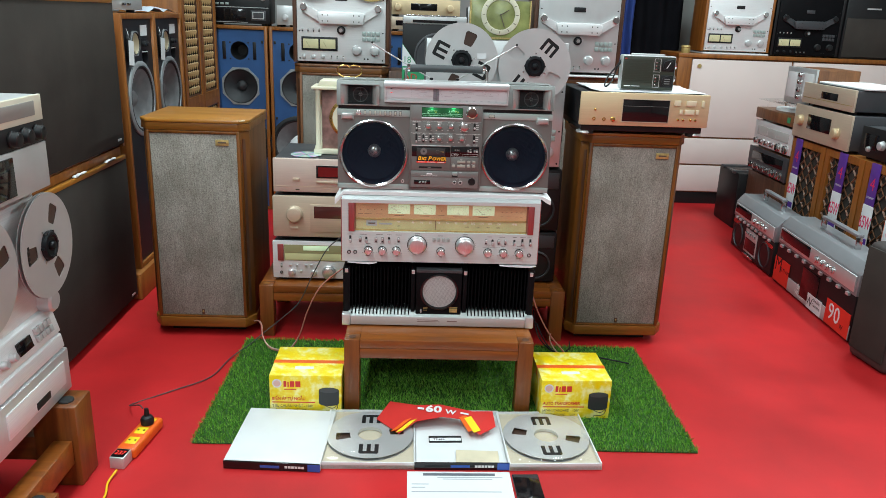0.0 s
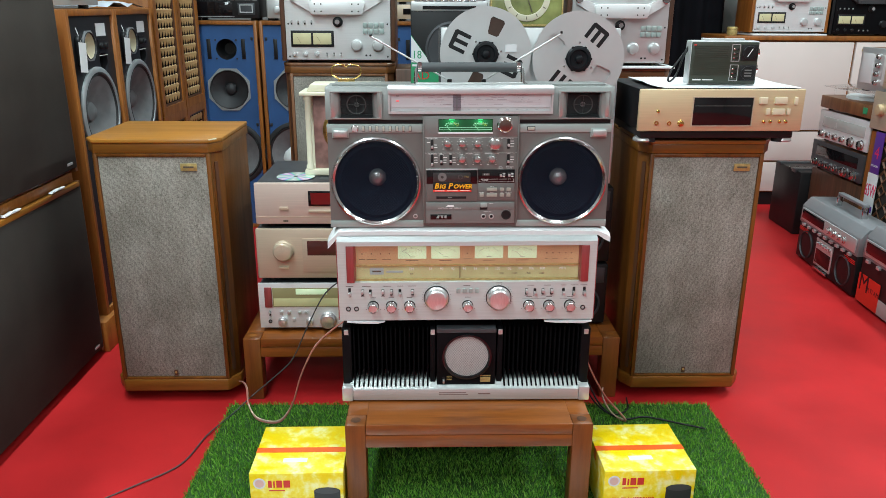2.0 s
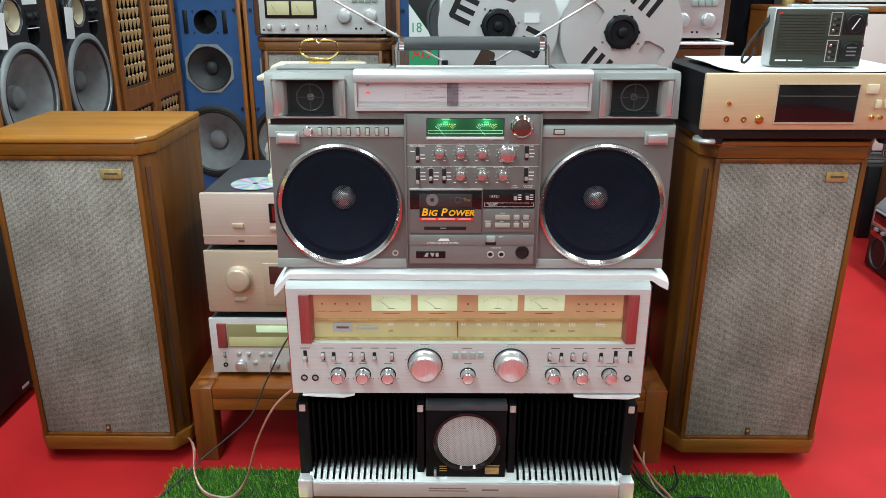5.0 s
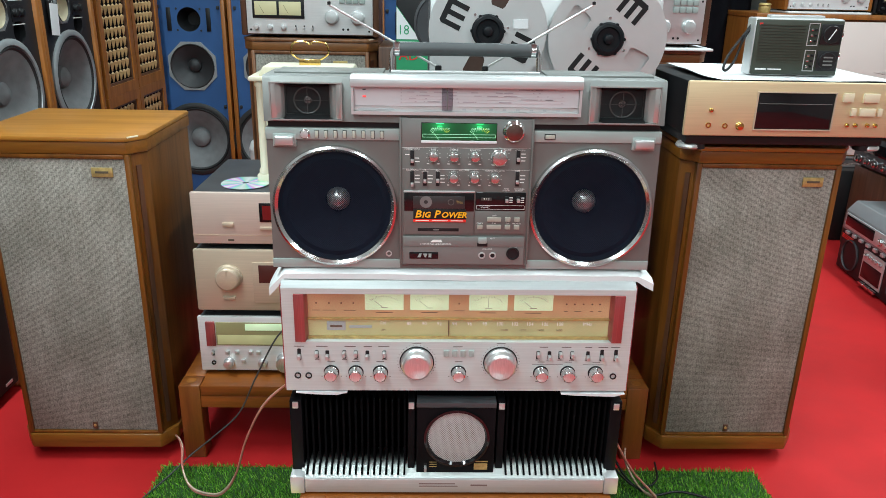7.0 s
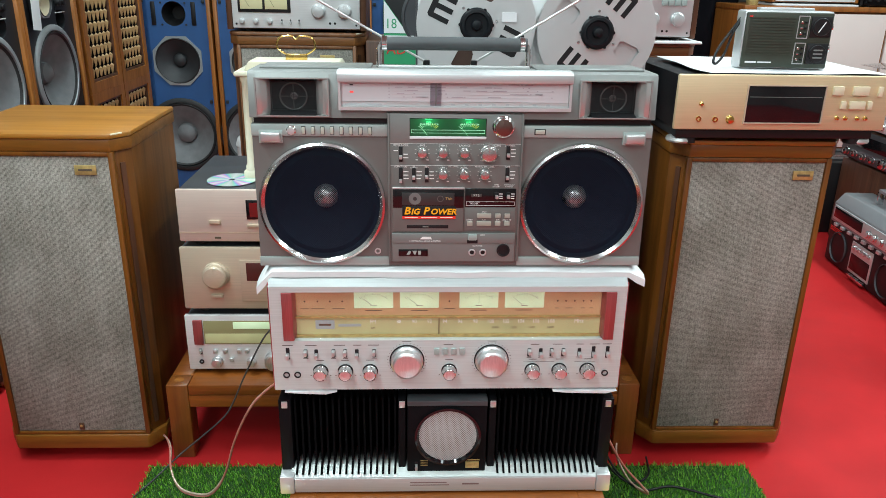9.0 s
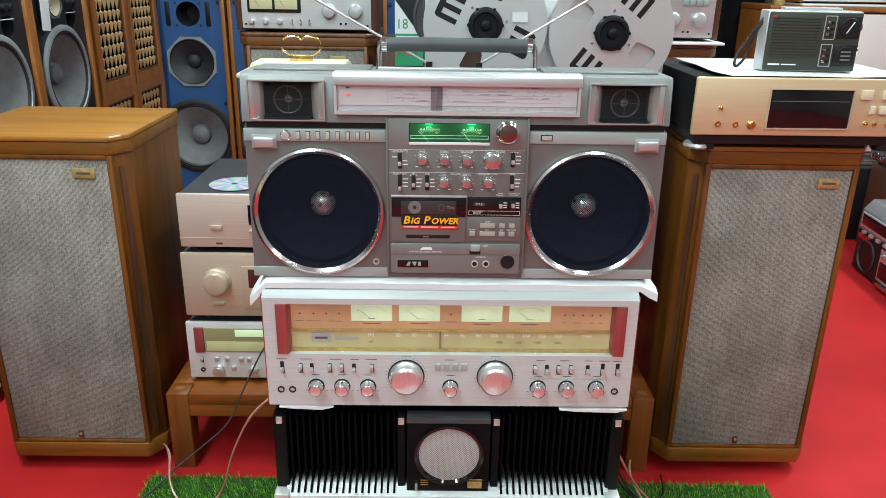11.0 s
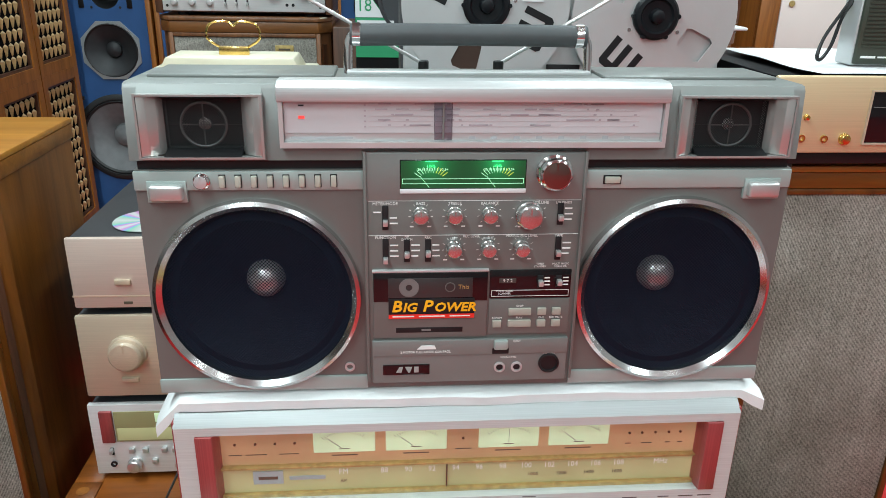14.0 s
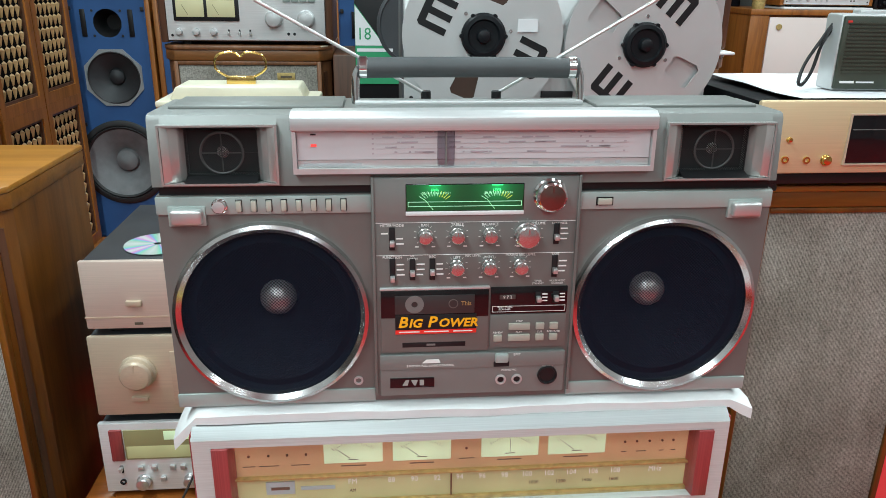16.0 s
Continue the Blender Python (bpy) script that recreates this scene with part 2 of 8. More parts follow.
M["champ"] = brushed("champagne_aluminium", (0.60, 0.49, 0.37), 0.44, "x", 0.4, 0.05)
M["pinkchamp"] = brushed("rose_champagne_aluminium", (0.66, 0.53, 0.46), 0.44, "x", 0.35, 0.05)
M["goldface"] = brushed("gold_aluminium", (0.66, 0.51, 0.31), 0.44, "x", 0.4, 0.04)
M["grey"] = plain("gunmetal_paint", (0.205, 0.215, 0.205), 0.40, 0.25, 0.06, 16)
# warmer, darker grey: the red floor's reflection is tinted into the lower front
M["greyb"] = plain("floor_tinted_grey_paint", (0.168, 0.168, 0.157), 0.42, 0.3, 0.06, 16)
M["greyl"] = plain("light_grey_trim", (0.36, 0.425, 0.405), 0.38, 0.25, 0.05, 16)
M["handlegrey"] = plain("handle_rubber", (0.06, 0.065, 0.068), 0.5, 0, 0.1, 25)
M["black"] = plain("black_plastic", (0.010, 0.010, 0.011), 0.42, 0, 0.15, 18, 0.02, 220, 0.0, 0.35)
M["blackgloss"] = plain("black_acrylic", (0.008, 0.007, 0.008), 0.08, 0, 0.1, 10, 0.0)
M["blackmetal"] = plain("black_anodised", (0.005, 0.005, 0.006), 0.42, 0.0, 0.15, 18, 0.02, 220, 0.0, 0.09)
M["darkcase"] = plain("charcoal_steel_case", (0.06, 0.062, 0.068), 0.45, 0.3, 0.1, 12)
M["white"] = plain("white_paint", (0.68, 0.69, 0.69), 0.5, 0, 0.05, 10)
M["towel"] = plain("white_towel", (0.72, 0.73, 0.73), 0.95, 0, 0.05, 25, 0.05, 900)
M["paper"] = plain("white_paper", (0.70, 0.71, 0.72), 0.8, 0, 0.03, 6)
M["pinkdoor"] = plain("blush_laminate", (0.70, 0.60, 0.56), 0.45, 0, 0.03, 3)
M["amber"] = glow("amber_tuner_glass", (0.56, 0.355, 0.19), 0.20)
M["dialglow"] = glow("cream_dial_glow", (0.50, 0.49, 0.25), 0.20)
M["meterglow"] = glow("meter_glow", (0.62, 0.80, 0.52), 0.48)


def lamp_lit(name, col, lamps, reach, peak):
    """A translucent scale lit from behind by small lamps: brightest at each lamp."""
    m, nt, b, tc = base_mat(name)
    total = None
    for place in lamps:
        d = nt.nodes.new("ShaderNodeVectorMath")
        d.operation = "DISTANCE"
        d.inputs[1].default_value = place
        nt.links.new(tc.outputs["Object"], d.inputs[0])
        q = node(nt, "ShaderNodeMath")
        q.operation = "MULTIPLY"
        q.inputs[1].default_value = -1 / reach
        nt.links.new(d.outputs["Value"], q.inputs[0])
        x = node(nt, "ShaderNodeMath")
        x.operation = "EXPONENT"
        nt.links.new(q.outputs[0], x.inputs[0])
        k = node(nt, "ShaderNodeMath")
        k.operation = "MULTIPLY_ADD"
        k.inputs[1].default_value, k.inputs[2].default_value = peak, 0.03
        nt.links.new(x.outputs[0], k.inputs[0])
        if total is not None:
            nt.links.new(total, k.inputs[2])
        total = k.outputs[0]
    b.inputs["Base Color"].default_value = (0.006, 0.05, 0.022, 1)
    b.inputs["Emission Color"].default_value = (*col, 1)
    nt.links.new(total, b.inputs["Emission Strength"])
    b.inputs["Roughness"].default_value = 0.3
    return m


M["greenglow"] = lamp_lit("green_meter_glow", (0.015, 0.80, 0.20), ((-0.043, -0.0095, 0.262), (0.024, -0.0095, 0.262)), 0.0085, 0.85)
M["greenlamp"] = glow("green_meter_lamp", (0.05, 0.95, 0.25), 2.2)
M["greenline"] = glow("green_scale_print", (0.45, 0.95, 0.60), 0.9)
M["yellowline"] = glow("yellow_scale_print", (0.75, 0.85, 0.10), 0.7)
M["redled"] = glow("red_led", (0.9, 0.03, 0.02), 1.5)
M["whiteprint"] = plain("white_print", (0.80, 0.80, 0.78), 0.6, 0, 0.02)
M["darkprint"] = plain("dark_print", (0.10, 0.075, 0.05), 0.6, 0, 0.02)
# red reflection on the polished cheeks is put into the base colour
M["redcheek"] = brushed("cheek_with_painted_red_reflection", (0.34, 0.075, 0.075), 0.3, "z", 0.4)
M["fin"] = plain("black_fin", (0.004, 0.004, 0.0045), 0.7, 0.0, 0.15, 18, 0.0, 220, 0.0, 0.02)
M["void"] = plain("matt_black", (0.003, 0.003, 0.003), 0.9, 0, 0.1, 18, 0.0, 220, 0.0, 0.05)
M["clear"] = clear("clear_pane")
M["perf"] = perforated("speaker_mesh", (0.0035, 0.009, 0.019), hole=0.42, metal=0.0, rough=0.45, spec=0.2)
M["perfs"] = perforated("silver_mesh", (0.55, 0.56, 0.55), 0.0031, 0.32, 0.25, 0.45)
M["gold"] = plain("gold_plate", (0.80, 0.55, 0.18), 0.2, 1.0, 0.08, 40)
M["brass"] = plain("brass_badge", (0.50, 0.37, 0.14), 0.45, 0.45, 0.25, 120)
M["alabaster"] = plain("cream_onyx", (0.72, 0.68, 0.52), 0.3, 0, 0.08, 10)
M["marble"] = plain("mauve_marble", (0.30, 0.16, 0.14), 0.3, 0, 0.6, 22)
M["onyx"] = plain("green_onyx", (0.24, 0.26, 0.09), 0.2, 0, 0.5, 11)
M["yellow"] = plain("yellow_card", (0.85, 0.62, 0.015), 0.45, 0, 0.1, 9)
M["redcard"] = plain("red_card", (0.62, 0.03, 0.025), 0.45, 0, 0.08, 9)
M["orange"] = plain("orange_plastic", (0.80, 0.12, 0.012), 0.35, 0, 0.06, 12)
M["beige"] = plain("beige_tray", (0.52, 0.45, 0.34), 0.5, 0, 0.08, 12)
M["reelmetal"] = plain("reel_aluminium", (0.62, 0.62, 0.62), 0.36, 0.55, 0.05, 9)
M["tape"] = plain("wound_tape", (0.055, 0.03, 0.022), 0.35, 0, 0.1, 60)
M["green"] = plain("olive_radio_front", (0.038, 0.046, 0.032), 0.45, 0.1, 0.12, 30)
M["purple"] = plain("violet_card", (0.10, 0.035, 0.28), 0.45, 0, 0.06)
M["pinkprint"] = plain("magenta_print", (0.70, 0.03, 0.12), 0.5, 0, 0.03)
M["bluecloth"] = plain("blue_cloth", (0.02, 0.05, 0.22), 0.85, 0, 0.3, 8)
M["olivecloth"] = plain("olive_cloth", (0.22, 0.20, 0.05), 0.85, 0, 0.3, 8)
M["blackdrape"] = plain("black_drape", (0.006, 0.006, 0.008), 0.9, 0, 0.3, 8, 0.02, 220, 0.0, 0.06)
M["cable"] = plain("grey_cable", (0.06, 0.06, 0.062), 0.5, 0, 0.1)
M["cablered"] = plain("red_copper_cable", (0.55, 0.20, 0.16), 0.35, 0.2, 0.15, 60)
M["cablesil"] = plain("clear_copper_cable", (0.62, 0.46, 0.36), 0.3, 0.3, 0.2, 60)
M["cableyel"] = plain("yellow_cable", (0.80, 0.48, 0.01), 0.4, 0, 0.1)
M["darkwood"] = wood("dark_rosewood", (0.035, 0.016, 0.009), (0.12, 0.05, 0.026), "z", 0.4)
M["blue"] = plain("blue_card", (0.03, 0.10, 0.42), 0.45, 0, 0.06)
M["hub"] = plain("black_hub", (0.008, 0.009, 0.011), 0.4, 0, 0.1, 14, 0.02, 220, 0.0, 0.2)
M["turq"] = plain("green_card", (0.03, 0.30, 0.13), 0.45, 0, 0.08)
M["khaki"] = plain("khaki_fret", (0.50, 0.32, 0.145), 0.45, 0, 0.2, 40)
M["charcone"] = plain("charcoal_cone", (0.030, 0.031, 0.034), 0.55, 0, 0.15, 30, 0.02, 220, 0.0, 0.4)
M["tweetmesh"] = perforated("tweeter_mesh", (0.034, 0.038, 0.039), 0.0019, 0.38, 0.3, 0.5)

# ---------------------------------------------------------------- shape helpers


class Shape:
    """Collects solid forms in one bmesh, then links them as one mesh."""

    def __init__(self):
        self.bm = bmesh.new()

    def _take(self, verts, m):
        if m is not None:
            bmesh.ops.transform(self.bm, matrix=m, verts=verts)

    def box(self, x0, x1, y0, y1, z0, z1, bevel=0.0, seg=2, m=None):
        r = bmesh.ops.create_cube(self.bm, size=1)
        v = r["verts"]
        bmesh.ops.transform(self.bm, verts=v, matrix=Matrix.Translation(((x0 + x1) / 2, (y0 + y1) / 2, (z0 + z1) / 2)) @ Matrix.Diagonal((x1 - x0, y1 - y0, z1 - z0, 1)))
        if m is not None:
            bmesh.ops.transform(self.bm, verts=v, matrix=m)
        if bevel:
            es = list({e for a in v for e in a.link_edges})
            bmesh.ops.bevel(self.bm, geom=es, offset=bevel, segments=seg, profile=0.5, affect="EDGES", clamp_overlap=True)
        return self

    def lathe(self, profile, c=(0, 0, 0), axis="y", seg=32, m=None):
        """Turns (radius, height) pairs about an axis; y points towards the front (-y)."""
        rings, vs = [], []
        for r, h in profile:
            ring = []
            n = 1 if r < 1e-6 else seg
            for i in range(n):
                a = 2 * math.pi * i / seg
                u, w = r * math.cos(a), r * math.sin(a)
                p = (u, -h, w) if axis == "y" else (u, w, h) if axis == "z" else (h, u, w)
                ring.append(self.bm.verts.new((p[0] + c[0], p[1] + c[1], p[2] + c[2])))
            rings.append(ring)
            vs += ring
        for a, b in zip(rings, rings[1:]):
            for i in range(seg):
                j = (i + 1) % seg
                try:
                    if len(a) == 1 and len(b) > 1:
                        self.bm.faces.new((a[0], b[j], b[i]))
                    elif len(b) == 1 and len(a) > 1:
                        self.bm.faces.new((a[i], a[j], b[0]))
                    elif len(a) > 1:
                        self.bm.faces.new((a[i], a[j], b[j], b[i]))
                except ValueError:
                    pass
        self._take(vs, m)
        return self

    def cyl(self, c, r, h, axis="y", seg=24, bevel=0.0, m=None):
        b = min(bevel, r * 0.4, h * 0.4)
        prof = [(0, 0), (r, 0), (r, h - b), (r - b, h), (0, h)] if b else [(0, 0), (r, 0), (r, h), (0, h)]
        return self.lathe(prof, c, axis, seg, m)

    def prism(self, pts, lo, hi, plane="xz", bevel=0.0, m=None):
        """Extrudes a 2D outline: plane xz along y, xy along z, yz along x."""
        def put(a, b, h):
            return (a, h, b) if plane == "xz" else (a, b, h) if plane == "xy" else (h, a, b)
        f0 = [self.bm.verts.new(put(a, b, lo)) for a, b in pts]
        f1 = [self.bm.verts.new(put(a, b, hi)) for a, b in pts]
        self.bm.faces.new(f0[::-1])
        self.bm.faces.new(f1)
        n = len(pts)
        for i in range(n):
            self.bm.faces.new((f0[i], f0[(i + 1) % n], f1[(i + 1) % n], f1[i]))
        v = f0 + f1
        if m is not None:
            bmesh.ops.transform(self.bm, verts=v, matrix=m)
        if bevel:
            es = list({e for a in v for e in a.link_edges})
            bmesh.ops.bevel(self.bm, geom=es, offset=bevel, segments=2, profile=0.5, affect="EDGES", clamp_overlap=True)
        return self

    def plate(self, outline, holes, y0, y1):
        """A flat plate in xz with holes cut through, y0 front to y1 back."""
        bm = self.bm
        loops = [outline] + holes
        es, rings = [], []
        for lp in loops:
            vs = [bm.verts.new((a, y0, b)) for a, b in lp]
            rings.append(vs)
            es += [bm.edges.new((vs[i], vs[(i + 1) % len(vs)])) for i in range(len(vs))]
        r = bmesh.ops.triangle_fill(bm, use_beauty=True, use_dissolve=False, edges=es, normal=(0, -1, 0))
        fs = [g for g in r["geom"] if isinstance(g, bmesh.types.BMFace)]
        ex = bmesh.ops.extrude_face_region(bm, geom=fs)
        vs = [g for g in ex["geom"] if isinstance(g, bmesh.types.BMVert)]
        bmesh.ops.translate(bm, verts=vs, vec=(0, y1 - y0, 0))
        bmesh.ops.recalc_face_normals(bm, faces=bm.faces)
        return self

    def tube(self, pts, r, seg=8, smooth=6, m=None):
        """A round cable along a smooth line through the points."""
        P = [Vector(p) for p in pts]
        line = []
        for i in range(len(P) - 1):
            p0, p1, p2, p3 = P[max(i - 1, 0)], P[i], P[i + 1], P[min(i + 2, len(P) - 1)]
            for k in range(smooth):
                t = k / smooth
                line.append(0.5 * ((2 * p1) + (p2 - p0) * t + (2 * p0 - 5 * p1 + 4 * p2 - p3) * t * t + (3 * p1 - p0 - 3 * p2 + p3) * t ** 3))
        line.append(P[-1])
        rings, vs = [], []
        for i, p in enumerate(line):
            d = (line[min(i + 1, len(line) - 1)] - line[max(i - 1, 0)]).normalized()
            u = d.cross(Vector((0, 0, 1)))
            u = u.normalized() if u.length > 1e-4 else Vector((1, 0, 0))
            w = d.cross(u)
            ring = [self.bm.verts.new(p + r * (math.cos(2 * math.pi * k / seg) * u + math.sin(2 * math.pi * k / seg) * w)) for k in range(seg)]
            rings.append(ring)
            vs += ring
        for a, b in zip(rings, rings[1:]):
            for k in range(seg):
                self.bm.faces.new((a[k], a[(k + 1) % seg], b[(k + 1) % seg], b[k]))
        self.bm.faces.new(rings[0][::-1])
        self.bm.faces.new(rings[-1])
        self._take(vs, m)
        return self

    def quads(self, verts, faces):
        vs = [self.bm.verts.new(v) for v in verts]
        for f in faces:
            self.bm.faces.new([vs[i] for i in f])
        return self

    def done(self, name, mat, parent=None, label="", smooth=35):
        return part(name, self.bm, mat, parent, label, smooth)


def part(name, bm, mat, parent=None, label="", smooth=35):
    bmesh.ops.recalc_face_normals(bm, faces=bm.faces)
    me = bpy.data.meshes.new(name)
    bm.to_mesh(me)
    bm.free()
    me.materials.append(M[mat] if isinstance(mat, str) else mat)
    if smooth:
        me.polygons.foreach_set("use_smooth", [True] * len(me.polygons))
        me.set_sharp_from_angle(angle=radians(smooth))
    ob = new(name, me)
    if parent is not None:
        ob.parent = parent
    if label:
        ob["label"] = label
    return ob


def thing(name, m, label, category, group="", kind=""):
    e = new(name)
    e.empty_display_size = 0.05
    e.matrix_world = m
    return tagged(e, label, category, group, kind)


def circle(cx, cz, r, n=32):
    return [(cx + r * math.cos(2 * math.pi * i / n), cz + r * math.sin(2 * math.pi * i / n)) for i in range(n)]


def rect(x0, x1, z0, z1):
    return [(x0, z0), (x1, z0), (x1, z1), (x0, z1)]


def words(text, parent, x, y, z, size, mat="whiteprint", align="CENTER", m=None, name="lettering", depth=0.0002, squeeze=1.0, slant=0.0, bold=0.0):
    """Printed words on a front (facing -y), made into a thin mesh."""
    c = bpy.data.curves.new("lettering", "FONT")
    c.body, c.size, c.align_x, c.align_y, c.extrude, c.resolution_u, c.shear, c.offset = text, size, align, "CENTER", depth, 2, slant, bold
    o = bpy.data.objects.new("lettering", c)
    scene.collection.objects.link(o)
    bpy.context.view_layer.update()
    me = bpy.data.meshes.new_from_object(o.evaluated_get(bpy.context.evaluated_depsgraph_get()))
    bpy.data.objects.remove(o)
    bpy.data.curves.remove(c)
    me.transform((m if m is not None else pose(x, y, z, 90)) @ Matrix.Diagonal((squeeze, 1, 1, 1)))
    me.materials.clear()
    me.materials.append(M[mat])
    ob = new(name, me)
    ob.parent = parent
    return ob


def knob(parent, x, z, r, y=0.0, length=0.016, cap="spun", skirt="chrome", name="knob", seg=28):
    """A turned control knob with a knurled skirt, a bevelled cap and a pointer line."""
    s = Shape()
    n = seg * 2
    prof = [(0, 0), (r * 1.12, 0), (r * 1.12, length * 0.25), (r, length * 0.35), (r * 0.98, length - r * 0.1), (r * 0.86, length), (0, length)]
    s.lathe(prof, (x, y, z), "y", seg)
    k = s.done(name, skirt, parent)
    c = Shape()
    c.lathe([(r * 0.84, 0), (r * 0.83, 0.0006), (r * 0.5, 0.0006 + r * 0.05), (0, 0.0006 + r * 0.11)], (x, y - length, z), "y", seg)
    c.box(x - r * 0.05, x + r * 0.05, y - length - 0.0012 - r * 0.06, y - length, z + r * 0.3, z + r * 0.8)
    c.done("cap", cap, k)
    return k


# ---------------------------------------------------------------- the room
def structure(name, mat, *b, label="", bevel=0):
    s = Shape()
    s.box(*b, bevel=bevel)
    o = s.done(name, mat, None, "", 0)
    return tagged(o, label, name.split("_")[0], kind="structure")


RX0, RX1, RY0, RY1 = -2.0, 3.5, -3.0, 5.95
structure("floor", "floor", RX0, RX1, RY0, RY1, -0.1, 0.0, label="glossy bright red painted shop floor")
structure("ceiling", "ceil", RX0, RX1, RY0, RY1, CEIL, CEIL + 0.12, label="white painted plain shop ceiling")
structure("wall_north", "wall", RX0 - 0.12, RX1 + 0.12, RY1, RY1 + 0.12, -0.1, CEIL, label="plain off-white painted back wall")
structure("wall_south", "wall", RX0 - 0.12, RX1 + 0.12, RY0 - 0.12, RY0, -0.1, CEIL, label="plain off-white painted wall")
structure("wall_west", "wall", RX0 - 0.12, RX0, RY0, RY1, -0.1, CEIL, label="plain off-white painted side wall")
structure("wall_east", "wall", RX1, RX1 + 0.12, RY0, RY1, -0.1, CEIL, label="plain off-white painted side wall")
for lx, ly, watts in LAMPS:
    e = thing("ceiling_light", pose(lx, ly, CEIL), "white slim ceiling light panel with bright diffuser", "ceiling light", "ceiling lights")
    Shape().box(-0.16, 0.16, -0.6, 0.6, -0.06, 0, 0.006).done("housing", "white", e)

# ---------------------------------------------------------------- artificial grass mat
def grass_mat():
    """A rectangle of artificial turf: backing sheet with thousands of bent blades."""
    e = thing("grass_mat", pose(0.118, 2.375, 0, 0, 0, -0.6), "green artificial grass mat lying on the red floor", "grass mat")
    Shape().box(-0.765, 0.765, -0.375, 0.375, 0, 0.005, 0.002).done("backing", plain("turf_backing", (0.02, 0.075, 0.008), 0.9, 0, 0.3, 40, 0.3, 300), e)
    rng = np.random.default_rng(3)
    n = 60000
    x, y = rng.uniform(-0.768, 0.768, n), rng.uniform(-0.378, 0.378, n)
    keep = ~((x > -0.615) & (x < 0.40) & (y < -0.20))
    x, y = x[keep], y[keep]
    n = len(x)
    a = rng.uniform(0, 2 * np.pi, n)
    h, w, b = rng.uniform(0.007, 0.015, n), rng.uniform(0.0007, 0.0013, n), rng.uniform(0.002, 0.009, n)
    ca, sa = np.cos(a), np.sin(a)
    v = np.empty((n, 4, 3))
    v[:, 0] = np.stack([x - w * sa, y + w * ca, np.full(n, 0.004)], 1)
    v[:, 1] = np.stack([x + w * sa, y - w * ca, np.full(n, 0.004)], 1)
    v[:, 2] = np.stack([x + w * sa * 0.7 + ca * b * 0.4, y - w * ca * 0.7 + sa * b * 0.4, 0.004 + h * 0.65], 1)
    v[:, 3] = np.stack([x + ca * b, y + sa * b, 0.004 + h], 1)
    f = (np.arange(n)[:, None] * 4 + np.array([[0, 1, 2], [0, 2, 3]]).reshape(1, 6)).reshape(-1, 3)
    me = bpy.data.meshes.new("turf")
    me.from_pydata(v.reshape(-1, 3).tolist(), [], f.tolist())
    m, nt, bs, tc = base_mat("turf_blade")
    g = nt.nodes.new("ShaderNodeNewGeometry")
    c = ramp(nt, g.outputs["Random Per Island"], [(0.0, (0.035, 0.16, 0.009)), (0.6, (0.125, 0.37, 0.025)), (1.0, (0.27, 0.50, 0.075))])
    nt.links.new(c, bs.inputs["Base Color"])
    bs.inputs["Roughness"].default_value = 0.45
    me.materials.append(m)
    o = new("turf", me)
    o.parent = e
    o["kind"] = "stuff"


grass_mat()


# ---------------------------------------------------------------- stools
def low_stool(m, w, d, h, label, leg=0.05, apron=0.045, plug="darkwood"):
    e = thing("low_stool", m, label, "stool")
    Shape().box(leg, w - leg, 0.002, d - 0.002, h - 0.03, h - 0.001, 0.003).done("seat_panel", "stoolwood", e)
    for xx in (0.001, w - leg - 0.001):
        Shape().box(xx, xx + leg, leg + 0.0003, d - leg - 0.0003, h - 0.03, h - 0.001, 0.002).done("end_board", "stoolwood", e)
    for yy in (0.003, d - 0.028):
        Shape().box(leg - 0.002, w - leg + 0.002, yy, yy + 0.025, h - 0.02 - apron, h - 0.0305, 0.003).done("rail", "stoolwood", e)
    for xx in (0.006, w - 0.031):
        Shape().box(xx, xx + 0.025, leg, d - leg, h - 0.02 - apron, h - 0.0305, 0.003).done("side_rail", "stoolwood", e)
    for xx in (0, w - leg):
        for yy in (0, d - leg):
            l = Shape().box(xx, xx + leg, yy, yy + leg, 0, h, 0.004).done("leg", "stoolwood_z", e)
            Shape().cyl((xx + leg / 2, yy + leg / 2, h - 0.001), 0.012, 0.0016, "z", 20).done("dowel_plug", plug, l)
    return e


low_stool(pose(-0.216, 2.208, 0.006), 0.606, 0.44, 0.252, "low reddish-brown hardwood stool standing on artificial grass")
low_stool(pose(-0.602, 2.80, 0.0), 1.207, 0.42, 0.215, "long low reddish-brown hardwood bench under a stack of hi-fi", leg=0.055, plug="orangewood")


# ---------------------------------------------------------------- tweed floor speakers
def chamfer_plan(hw, d, cx=0.033, cy=0.045, y0=0.0):
    return [(-hw, d), (-hw, y0 + cy), (-hw + cx, y0), (hw - cx, y0), (hw, y0 + cy), (hw, d)]


